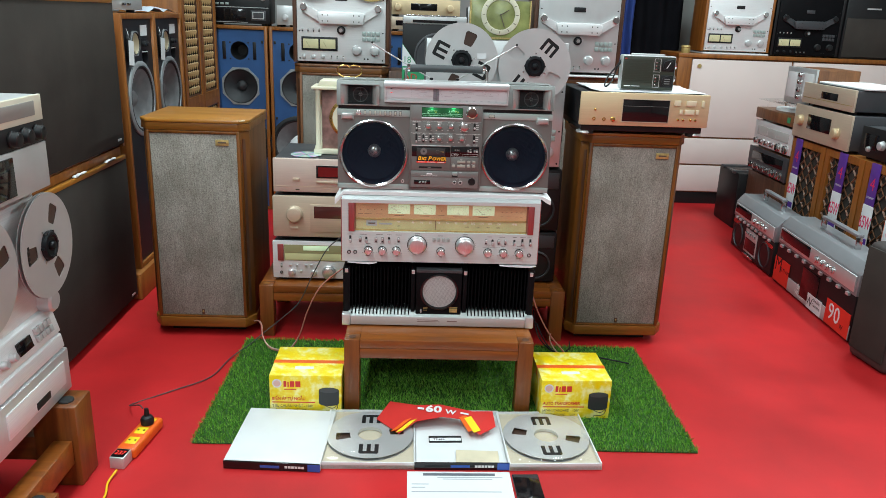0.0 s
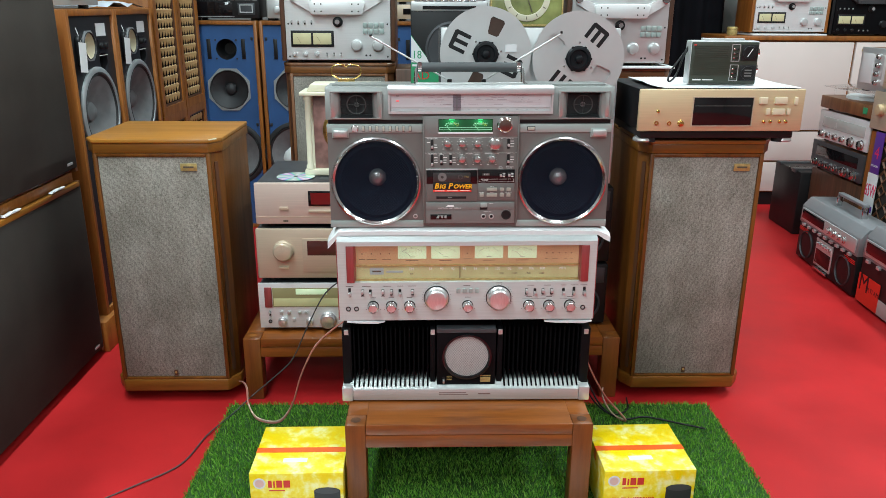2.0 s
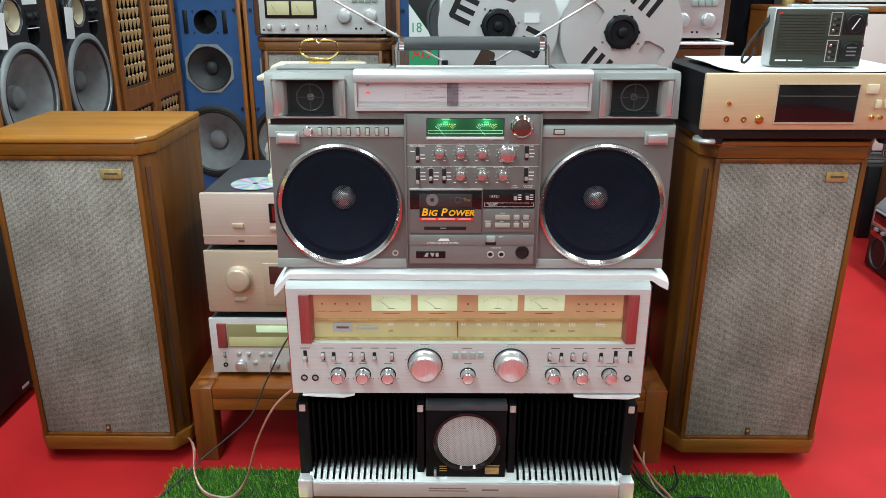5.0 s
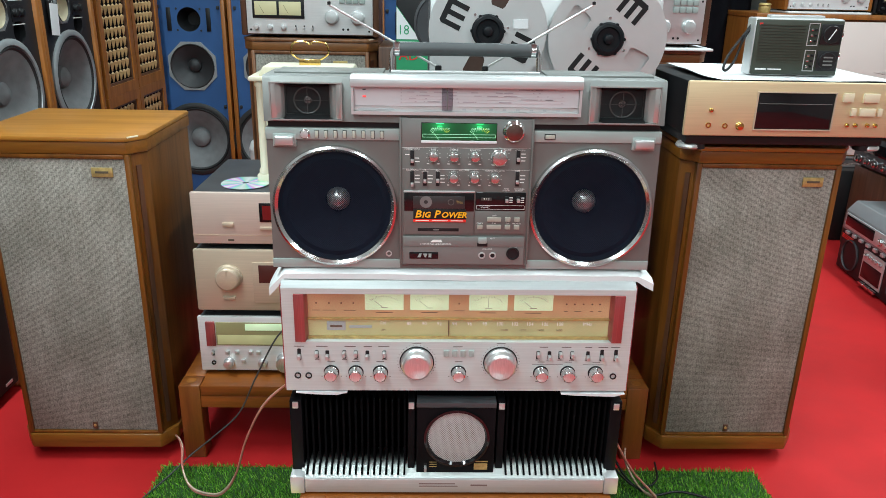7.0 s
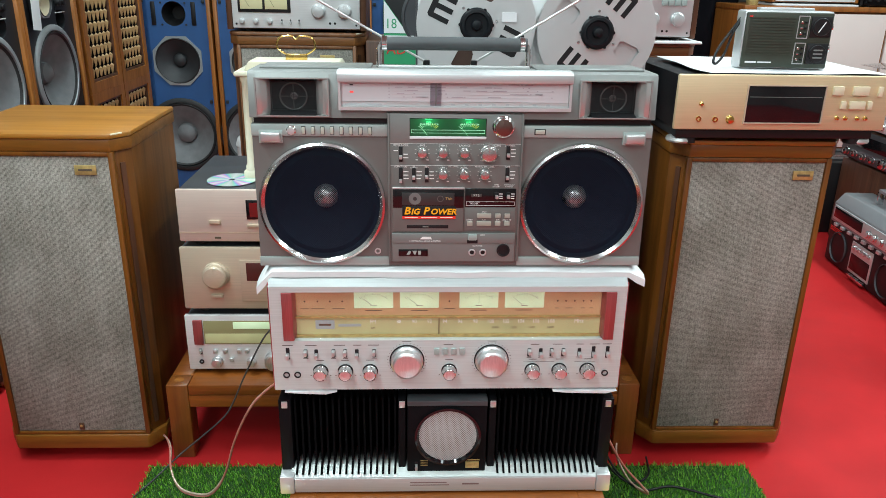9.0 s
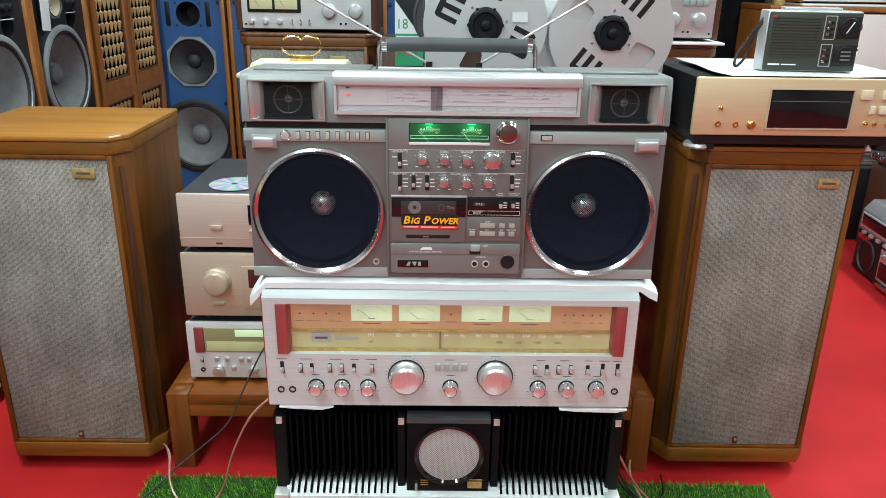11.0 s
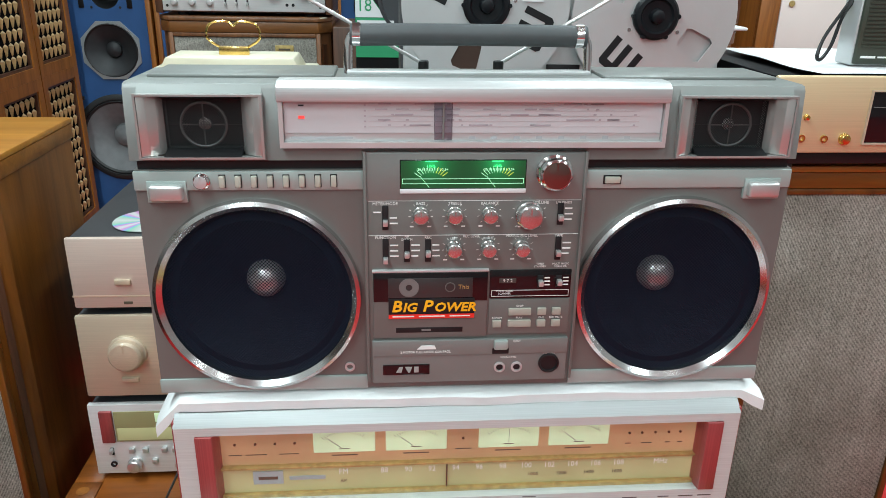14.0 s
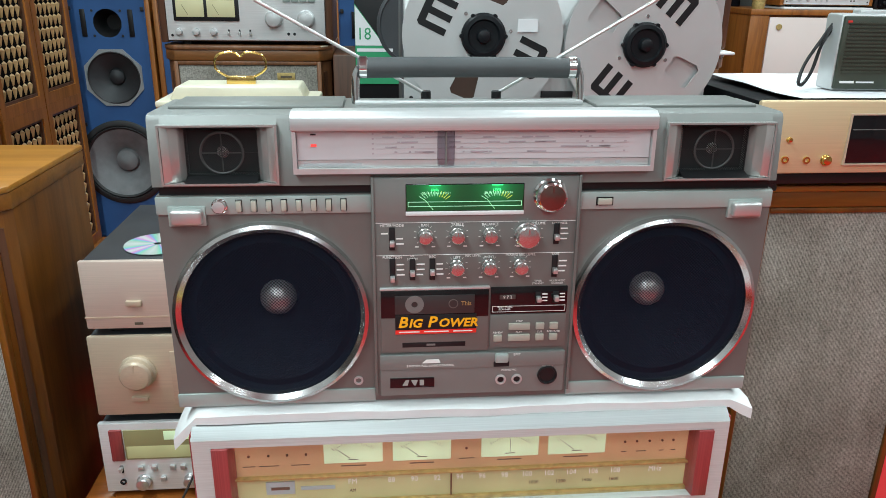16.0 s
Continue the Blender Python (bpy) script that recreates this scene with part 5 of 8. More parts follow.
# ---------------------------------------------------------------- generic hi-fi units
def hifi(name, m, w, h, d, face, case, label, category, bits=(), feet=0.012, bevel=0.002, group=""):
    """A hi-fi box: case, faceplate, feet, and a list of controls on the front."""
    e = thing(name, m, label, category, group)
    hw = w / 2
    Shape().box(-hw + 0.004, hw - 0.004, 0.012, d, feet + 0.003, h - 0.002, 0.003).done("case", case, e)
    Shape().box(-hw, hw, 0.0, 0.0118, feet, h, bevel).done("faceplate", face, e)
    for x in (-hw * 0.8, hw * 0.8):
        for y in (0.035, d - 0.05):
            Shape().cyl((x, y, 0), 0.018, feet + 0.004, "z", 14).done("foot", "black", e)
    for level, b in enumerate(bits):
        k = b[0]
        if k == "knob":
            knob(e, b[1], b[2], b[3], 0.0, b[4] if len(b) > 4 else b[3] * 1.1, b[5] if len(b) > 5 else face, b[5] if len(b) > 5 else face, seg=24)
        elif k == "disp":
            p = Shape().box(b[1], b[2], -0.0018 - 0.0004 * level, 0.004, b[3], b[4], 0.0008).done("display", b[5], e)
            if len(b) > 6:
                Shape().box(b[1] + 0.008, b[2] - 0.008, -0.0026 - 0.0004 * level, 0.0, b[3] + 0.006, b[4] - 0.006).done("readout", b[6], p)
        elif k == "btn":
            Shape().box(b[1], b[2], -0.006, 0.002, b[3], b[4], 0.001).done("button", b[5], e)
        elif k == "lever":
            lever(e, b[1], b[2])
        elif k == "line":
            Shape().box(b[1], b[2], -0.0008, 0.002, b[3], b[4]).done("panel_line", b[5], e)
        elif k == "jack":
            Shape().lathe([(0.006, 0), (0.006, 0.003), (0.0035, 0.003), (0.003, -0.001), (0, -0.001)], (b[1], 0, b[2]), "y", 16).done("jack", b[3], e)
    return e


# left stack on the long bench
hifi("integrated_receiver", pose(-0.336, 2.862, 0.215), 0.44, 0.165, 0.34, "silver", "darkcase", "small silver tuner-amplifier with lit cream dial", "receiver",
     [("disp", -0.175, 0.19, 0.085, 0.15, plain_key("olive_dial", (0.30, 0.27, 0.13), 0.3)), ("disp", -0.172, 0.19, 0.088, 0.115, "dialglow"), ("btn", -0.20, -0.177, 0.085, 0.152, "redcheek"), ("disp", -0.10, 0.0, 0.128, 0.147, "meterglow"),
      ("lever", -0.187, 0.063), ("knob", -0.147, 0.035, 0.013, 0.016, "spun"), ("knob", -0.06, 0.035, 0.011, 0.014, "spun"), ("knob", 0.0, 0.04, 0.024, 0.024, "spun"), ("btn", -0.155, -0.145, 0.06, 0.07, "satin"), ("btn", -0.13, -0.12, 0.06, 0.07, "satin"),
      ("btn", -0.095, -0.085, 0.06, 0.07, "satin"), ("btn", -0.075, -0.065, 0.06, 0.07, "satin"), ("btn", -0.115, -0.105, 0.035, 0.045, "satin"), ("jack", -0.187, 0.035, "black")])
hifi("integrated_amplifier", pose(-0.332, 2.862, 0.385), 0.44, 0.178, 0.36, "champ", "darkcase", "champagne gold integrated amplifier with one round knob", "amplifier",
     [("knob", -0.135, 0.105, 0.030, 0.022), ("btn", -0.152, -0.122, 0.045, 0.053, "champ"), ("disp", -0.075, 0.20, 0.035, 0.145, "champ"), ("disp", -0.06, 0.19, 0.09, 0.138, plain_key("brown_glass", (0.085, 0.026, 0.022), 0.15)), ("line", -0.075, 0.2, 0.082, 0.085, "brass")], bevel=0.006)
hifi("disc_player", pose(-0.326, 2.862, 0.565), 0.44, 0.143, 0.36, "pinkchamp", "darkcase", "rose champagne compact disc player with red readout", "disc player",
     [("btn", -0.145, -0.118, 0.058, 0.068, "champ"), ("disp", -0.055, 0.10, 0.070, 0.118, "blackgloss", plain_key("red_smoke", (0.16, 0.012, 0.012), 0.1)), ("btn", -0.055, 0.05, 0.050, 0.058, "champ"), ("line", -0.22, 0.22, 0.034, 0.0365, "champ"), ("line", -0.135, -0.12, 0.02, 0.025, "darkprint")], bevel=0.004)


def compact_disc():
    m, nt, b, tc = base_mat("disc_painted_rainbow")
    sep = nt.nodes.new("ShaderNodeSeparateXYZ")
    nt.links.new(tc.outputs["Object"], sep.inputs[0])
    at = nt.nodes.new("ShaderNodeMath")
    at.operation = "ARCTAN2"
    nt.links.new(sep.outputs[0], at.inputs[0])
    nt.links.new(sep.outputs[1], at.inputs[1])
    sn = nt.nodes.new("ShaderNodeMath")
    sn.operation = "PINGPONG"
    sn.inputs[1].default_value = 0.8
    nt.links.new(at.outputs[0], sn.inputs[0])
    # rainbow glints painted into the base colour as sectors round the disc
    c = ramp(nt, sn.outputs[0], [(0.0, (0.80, 0.84, 0.84)), (0.25, (0.62, 0.74, 0.66)), (0.38, (0.35, 0.85, 0.60)), (0.50, (0.35, 0.55, 0.95)), (0.62, (0.90, 0.40, 0.80)), (0.75, (0.82, 0.84, 0.84))])
    nt.links.new(c, b.inputs["Base Color"])
    b.inputs["Metallic"].default_value, b.inputs["Roughness"].default_value = 0.35, 0.22
    o = Shape().lathe([(0.0075, 0), (0.06, 0), (0.06, 0.0012), (0.0075, 0.0012), (0.0075, 0)], (0, 0, 0), "z", 56).done("compact_disc", m)
    o.matrix_world = pose(-0.430, 2.950, 0.7085)
    tagged(o, "shiny rainbow compact disc lying on the disc player", "disc")


compact_disc()


# black portable stereos under the reel deck
def portable_stereo(m, w, h, d, label, name="portable_stereo", body="black", handle=True, panel="silverp", woof=0.0, group=""):
    e = thing(name, m, label, "boombox", group)
    hw = w / 2
    Shape().box(-hw, hw, 0.0, d, 0.006, h, 0.008).done("body", body, e)
    Shape().box(-hw + 0.012, hw - 0.012, -0.003, 0.002, h * 0.70, h - 0.012, 0.002).done("tuner_panel", panel, e)
    Shape().box(-hw + 0.03, -hw * 0.1, -0.0045, 0.0, h * 0.80, h - 0.022, 0.001).done("dial_window", "blackgloss", e)
    wr = woof or min(h * 0.28, hw * 0.36)
    for s in (-1, 1):
        x = s * (hw - wr - 0.02)
        r = Shape().lathe([(wr - 0.008, 0), (wr - 0.006, 0.006), (wr, 0.003), (wr, 0)], (x, 0, h * 0.36), "y", 36).done("speaker_ring", "darkcase", e)
        Shape().lathe([(wr - 0.008, -0.001), (wr * 0.4, 0.002), (0, 0.003)], (x, 0, h * 0.36), "y", 32).done("speaker_grille", "black", e)
    for i in range(6):
        x = -0.06 + i * 0.024
        Shape().box(x - 0.009, x + 0.009, -0.008, 0.0, h * 0.60, h * 0.66, 0.001).done("key", panel, e)
    for i in range(3):
        knob(e, hw * 0.2 + i * 0.035, h * 0.80, 0.011, -0.003, 0.012, panel, panel, seg=16)
    Shape().box(-0.06, 0.06, -0.004, 0.0, h * 0.12, h * 0.5, 0.002).done("cassette_door", "blackgloss", e)
    for x in (-hw * 0.7, hw * 0.7):
        Shape().box(x - 0.02, x + 0.02, 0.02, d - 0.02, 0, 0.008).done("foot", "rubber", e)
    if handle:
        hh = h + 0.06
        Shape().box(-hw * 0.55, hw * 0.55, d * 0.4, d * 0.4 + 0.022, hh - 0.014, hh, 0.004).done("handle", panel, e)
        for s in (-1, 1):
            x = s * hw * 0.52
            Shape().box(x - 0.007, x + 0.007, d * 0.4, d * 0.4 + 0.02, h - 0.004, hh - 0.010, 0.003).done("handle_post", panel, e)
    return e


portable_stereo(pose(0.275, 2.90, 0.215), 0.60, 0.215, 0.20, "black portable stereo standing on the low bench", handle=False, panel="darkcase")
portable_stereo(pose(0.275, 2.90, 0.431), 0.60, 0.255, 0.24, "black portable stereo stacked under a tape deck", handle=False, panel="darkcase")


# ---------------------------------------------------------------- open-reel machines
def reel(parent, x, z, y, r=0.1335, turn=85, face="reelmetal", hub="hub", marks=(), pack=0.118, folds=3):
    """Metal spool: flange with three windows, wound tape, hub and printed bars."""
    f = Shape()
    holes = []
    for k in range(folds):
        a = radians(turn + 360 / folds * k)
        ca, sa = math.cos(a), math.sin(a)
        hole = [(0.056, -0.013), (0.062, -0.017), (0.098, -0.022), (0.105, -0.017), (0.106, 0.017), (0.098, 0.022), (0.062, 0.017), (0.056, 0.013)]
        s = r / 0.1335
        holes.append([(x + s * (u * ca - v * sa), z + s * (u * sa + v * ca)) for u, v in hole])
    f.plate(circle(x, z, r, 64), holes, y, y + 0.0016)
    o = f.done("reel", face, parent, "ten-inch metal tape reel")
    Shape().cyl((x, y + 0.009, z), pack * r / 0.1335, 0.0065, "y", 48).done("tape_pack", "tape", o)
    Shape().lathe([(r, -0.0106), (r, -0.0092), (0.03, -0.0092), (0.03, -0.0106)], (x, y, z), "y", 56).done("back_flange", face, o)
    h = Shape().lathe([(0.037, 0), (0.037, 0.006), (0.033, 0.010), (0.027, 0.011), (0.024, 0.007), (0.012, 0.006), (0.010, 0.016), (0.006, 0.018), (0, 0.018)], (x, y, z), "y", 40)
    for k in range(6):
        a = radians(60 * k)
        h.cyl((x + 0.036 * math.cos(a), y, z + 0.036 * math.sin(a)), 0.004, 0.008, "y", 8)
    h.done("hub", hub, o)
    for k in range(3):
        a = radians(turn + 60 + 120 * k)
        Shape().cyl((x + 0.046 * math.cos(a), y, z + 0.046 * math.sin(a)), 0.003, 0.0012, "y", 10).done("flange_screw", "chrome", o)
    if marks:
        for k in marks:
            a = turn + 85 + 180 * k
            mm = pose(x, y, z, 0, -(a - 90), 0)
            b = Shape()
            for u in (-0.023, 0.0, 0.023):
                b.box(u - 0.0056, u + 0.0056, -0.0006, 0.0002, 0.059, 0.104, 0.0, m=mm)
            b.prism([(-0.0286, 0.097), (0.0286, 0.097), (0.0286, 0.104), (0.024, 0.1095), (-0.024, 0.1095), (-0.0286, 0.104)], -0.0007, 0.0001, "xz", m=mm)
            b.done("printed_mark", "black", o)
    return o


def reel_deck(m, label, face="silver", cheek="darkwood", w=0.415, h=0.44, d=0.24, reels=(), meters=True, knobs="silverp", dark=False, wood_side=True):
    """Upright open-reel tape recorder."""
    e = thing("reel_tape_deck", m, label, "tape deck")
    hw = w / 2
    Shape().box(-hw - 0.004, hw + 0.004, 0.014, d, 0.008, h - 0.002, 0.004).done("case", cheek, e)
    Shape().box(-hw, hw, 0.0, 0.016, 0.012, h, 0.003).done("faceplate", face, e)
    if wood_side:
        for s in (-1, 1):
            Shape().box(min(s * (hw + 0.001), s * (hw + 0.02)), max(s * (hw + 0.001), s * (hw + 0.02)), 0.004, d, 0.006, h + 0.004, 0.003).done("side_cheek", cheek, e)
    for x in (-hw * 0.8, hw * 0.8):
        for y in (0.04, d - 0.04):
            Shape().cyl((x, y, 0), 0.014, 0.014, "z", 12).done("foot", "rubber", e)
    dkp = "black" if not dark else "darkcase"
    if meters:
        p = Shape().box(-hw + 0.02, -hw + 0.19, -0.004, 0.004, 0.062, 0.125, 0.002).done("meter_window", "black", e)
        for k in range(2):
            x0 = -hw + 0.028 + k * 0.08
            q = Shape().box(x0, x0 + 0.072, -0.0052, 0.0, 0.072, 0.115, 0.001).done("level_meter", plain_key("meter_cream", (0.60, 0.55, 0.32) if not dark else (0.03, 0.03, 0.03)), p)
            Shape().box(0, 0.03, -0.0005, 0.0005, -0.0004, 0.0004, m=pose(x0 + 0.03, -0.0055, 0.078, 0, -120, 0)).done("needle", "darkprint", q)
    for x in (hw - 0.135, hw - 0.05):
        knob(e, x, 0.068, 0.021, 0.0, 0.016, knobs, knobs)
    for i in range(4):
        for j in range(2):
            x, z = hw - 0.10 + i * 0.022, 0.122 + j * 0.024
            Shape().box(x - 0.009, x + 0.009, -0.005, 0.002, z - 0.0095, z + 0.0095, 0.001).done("button", "greyl" if not dark else "darkcase", e)
    for i in range(4):
        lever(e, -hw + 0.025 + i * 0.026, 0.155, True, 0.0, 0.003, 0.016)
    for i in range(3):
        knob(e, -hw + 0.03 + i * 0.045, 0.034, 0.0085, 0.0, 0.010, knobs, knobs, seg=14)
    for i in range(3):
        lever(e, -hw + 0.16 + i * 0.028, 0.034, False, 0.0, 0.0025, 0.014)
    # head cover and arms
    hc = Shape()
    hc.prism([(-0.10, 0.185), (0.10, 0.185), (0.112, 0.232), (0.09, 0.240), (-0.09, 0.240), (-0.112, 0.232)], -0.03, 0.0, "xz", 0.003)
    hc = hc.done("head_cover", "silver" if not dark else "darkcase", e)
    for x in (-0.085, -0.06, 0.06, 0.085):
        for z in (0.198, 0.225):
            Shape().cyl((x, -0.03, z), 0.003, 0.001, "y", 8).done("cover_screw", "black", hc)
    for s in (-1, 1):
        a = Shape().prism([(s * 0.10, 0.190), (s * 0.155, 0.225), (s * 0.182, 0.238), (s * 0.190, 0.262), (s * 0.176, 0.280), (s * 0.158, 0.262), (s * 0.098, 0.236)], -0.018, 0.0, "xz", 0.002).done("tension_arm", "silver" if not dark else "darkcase", e)
        Shape().cyl((s * 0.172, -0.018, 0.258), 0.016, 0.012, "y", 20, 0.002).done("roller", "chrome" if not dark else "black", a)
    c = Shape().lathe([(0.02, 0), (0.02, 0.006), (0.013, 0.007), (0.012, 0.02), (0, 0.021)], (0, 0, 0.158), "y", 24).done("capstan", "black", e)
    Shape().cyl((0, -0.021, 0.158), 0.0095, 0.002, "y", 18).done("capstan_cap", "chrome", c)
    Shape().box(-0.028, 0.028, -0.003, 0.002, 0.290, 0.312, 0.001).done("counter", dkp, e)
    for x in (hw - 0.098, hw - 0.082):
        Shape().cyl((x, 0, 0.030), 0.004, 0.001, "y", 10).done("input_jack", "black", e)
    for x in (-hw + 0.012, hw - 0.012):
        for z in (0.025, 0.15, 0.30):
            Shape().cyl((x, 0, z), 0.0035, 0.001, "y", 8).done("panel_screw", "black", e)
    for (x, z, r, turn, fc) in reels:
        reel(e, x, z, -0.02, r, turn, fc, "hub", ())
        Shape().cyl((x, 0, z), 0.02, 0.012, "y", 16).done("spindle", "black", e)
    return e


# the deck with two printed reels behind the boombox
dk = reel_deck(pose(0.292, 2.893, 0.687), "grey open-reel tape deck carrying two printed metal reels", "silverp", "darkcase", 0.53, 0.478, 0.20, (), wood_side=False)
reel(dk, -0.135, 0.405, -0.026, 0.1335, 70, "reelmetal", "hub", (0, 1), folds=2)
reel(dk, 0.137, 0.393, -0.030, 0.1345, 148, "reelmetal", "hub", (0, 1), pack=0.044, folds=2)
lb = Shape().box(-0.078, -0.045, -0.0290, -0.0264, 0.412, 0.432, m=None)
lb.done("white_label", "paper", dk)

# deck on the middle tweed cabinet, and its twin
tweed_speaker(pose(-0.368, 3.70, 0), "dark walnut speaker cabinet under a tape deck", 1.005, 0.226, 0.36, 0.1, "speaker_cabinet", "walnut", "walnut")
reel_deck(pose(-0.366, 3.715, 1.005), "silver open-reel tape deck with two lit level meters", reels=((-0.135, 0.425, 0.1335, 100, "reelmetal"), (0.14, 0.425, 0.1335, 60, "brass")), h=0.56)
tweed_speaker(pose(0.765, 3.74, 0), "dark walnut speaker cabinet under a white tape deck", 0.985, 0.23, 0.36, 0.1, "speaker_cabinet", "walnut", "walnut")
Shape().box(-0.23, 0.23, -0.03, 0.26, 0, 0.009, 0.004).done("cloth_sheet", "towel").matrix_world = pose(0.765, 3.745, 0.986)
tagged(bpy.data.objects["cloth_sheet"], "white folded cloth under the white tape deck", "cloth")
reel_deck(pose(0.762, 3.74, 0.996), "white-faced open-reel tape deck with two round knobs", "silverp", "darkwood", 0.39, 0.56, 0.24, (), meters=False, knobs="silverp")

# ---------------------------------------------------------------- onyx clocks, black recorder
def carriage_clock():
    e = thing("carriage_clock", pose(-0.268, 2.975, 0.7085), "cream onyx carriage clock with mauve marble panels and gilt handle", "clock")
    Shape().box(-0.135, 0.135, -0.012, 0.115, 0, 0.02, 0.004).done("base", "alabaster", e)
    for x in (-0.118, 0.118):
        for y in (0.002, 0.1):
            Shape().lathe([(0.013, 0.02), (0.013, 0.03), (0.0095, 0.035), (0.0095, 0.235), (0.013, 0.24), (0.013, 0.25)], (x, y, 0), "z", 16).done("pillar", "alabaster", e)
    Shape().box(-0.104, 0.104, 0.012, 0.092, 0.02, 0.25, 0.002).done("body", "marble", e)
    Shape().lathe([(0.075, 0), (0.075, 0.006), (0.066, 0.008), (0.064, 0.003), (0, 0.003)], (0, 0.012, 0.14), "y", 40).done("dial_ring", "gold", e)
    Shape().cyl((0, 0.010, 0.14), 0.063, 0.003, "y", 36).done("dial", "alabaster", e)
    Shape().box(-0.142, 0.142, -0.016, 0.12, 0.25, 0.262, 0.004).done("cornice", "alabaster", e)
    Shape().prism([(-0.12, 0.262), (0.12, 0.262), (0.108, 0.285), (-0.108, 0.285)], 0.0, 0.10, "xz", 0.003).done("roof", "alabaster", e)
    h = Shape().tube([(-0.022, 0.05, 0.296), (-0.045, 0.05, 0.312), (-0.040, 0.05, 0.336), (-0.012, 0.05, 0.341), (0.0, 0.05, 0.334), (0.012, 0.05, 0.341), (0.040, 0.05, 0.336), (0.045, 0.05, 0.312), (0.022, 0.05, 0.296)], 0.0023, 8, 5)
    h.box(-0.026, 0.026, 0.042, 0.058, 0.283, 0.299, 0.002)
    h.done("handle", "gold", e, "gilt scroll handle")


carriage_clock()


def onyx_clock():
    e = thing("onyx_clock", pose(0.384, 3.735, 0.985), "square green onyx clock with white chapter ring", "clock")
    Shape().box(-0.14, 0.14, 0.0, 0.05, 0.0, 0.34, 0.004).done("slab", "onyx", e)
    Shape().box(-0.145, 0.145, -0.006, 0.06, 0, 0.02, 0.003).done("foot", "brass", e)
    Shape().box(-0.136, 0.136, -0.0025, 0.0, 0.165, 0.172).done("trim_line", "brass", e)
    Shape().box(-0.145, -0.139, -0.004, 0.052, 0.02, 0.342, 0.001).done("edge_trim", "brass", e)
    Shape().box(0.139, 0.145, -0.004, 0.052, 0.02, 0.342, 0.001).done("edge_trim", "brass", e)
    Shape().lathe([(0.068, 0), (0.09, 0), (0.092, 0.004), (0.088, 0.006), (0.070, 0.006), (0.068, 0.003)], (0.0, 0, 0.275), "y", 48).done("chapter_ring", "alabaster", e)
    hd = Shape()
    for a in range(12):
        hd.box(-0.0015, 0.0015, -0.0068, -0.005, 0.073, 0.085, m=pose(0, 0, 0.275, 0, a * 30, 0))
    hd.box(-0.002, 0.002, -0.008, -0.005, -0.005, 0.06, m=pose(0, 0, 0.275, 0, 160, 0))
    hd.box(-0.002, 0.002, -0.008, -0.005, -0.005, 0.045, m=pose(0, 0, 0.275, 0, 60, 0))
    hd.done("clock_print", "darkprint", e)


onyx_clock()
low = Shape().box(-0.14, 0.545, 3.70, 3.98, 0.0, 0.984, 0.004).done("display_plinth", "darkwood")
tagged(low, "dark wooden display plinth behind the tape decks", "plinth")


def black_recorder():
    e = thing("cassette_recorder", pose(0.07, 3.555, 0.855), "black cassette recorder with a green corner label", "recorder")
    Shape().box(-0.145, 0.145, 0.0, 0.09, 0.0, 0.385, 0.006).done("body", "black", e)
    Shape().box(-0.143, 0.143, -0.004, 0.088, 0.352, 0.388, 0.004).done("top_panel", "silverp", e)
    ks = Shape()
    for i in range(9):
        ks.box(-0.13 + i * 0.026, -0.108 + i * 0.026, -0.006, 0.03, 0.386, 0.392, 0.001)
    ks.done("key_row", "chrome", e)
    Shape().box(-0.10, 0.10, -0.006, 0.0, 0.358, 0.370).done("dial", "blackgloss", e)
    Shape().lathe([(0.10, 0), (0.10, 0.005), (0.092, 0.007), (0.09, 0.002), (0.04, 0.001), (0, 0.004)], (0.01, 0, 0.215), "y", 48).done("speaker", "darkcase", e)
    q = Shape().prism([(-0.144, 0.07), (0.0, 0.07), (-0.144, 0.265)], -0.004, -0.0005, "xz").done("corner_label", "turq", e, "green and white triangular sales label")
    Shape().prism([(-0.1435, 0.165), (-0.072, 0.165), (-0.1435, 0.262)], -0.0048, -0.0035, "xz").done("label_top", "paper", q)
    words("18", q, -0.122, -0.0052, 0.192, 0.042, "turq", squeeze=0.9)
    words("AD", q, -0.105, -0.0045, 0.115, 0.045, "redcard")
    Shape().box(-0.14, -0.05, -0.0048, -0.0035, 0.150, 0.158).done("label_line", "paper", q)


black_recorder()
st = Shape().box(-0.085, 0.225, 3.56, 3.69, 0.0, 0.853, 0.004).done("speaker_box", "darkwood")
tagged(st, "plain dark wooden speaker box under the recorder", "speaker box")


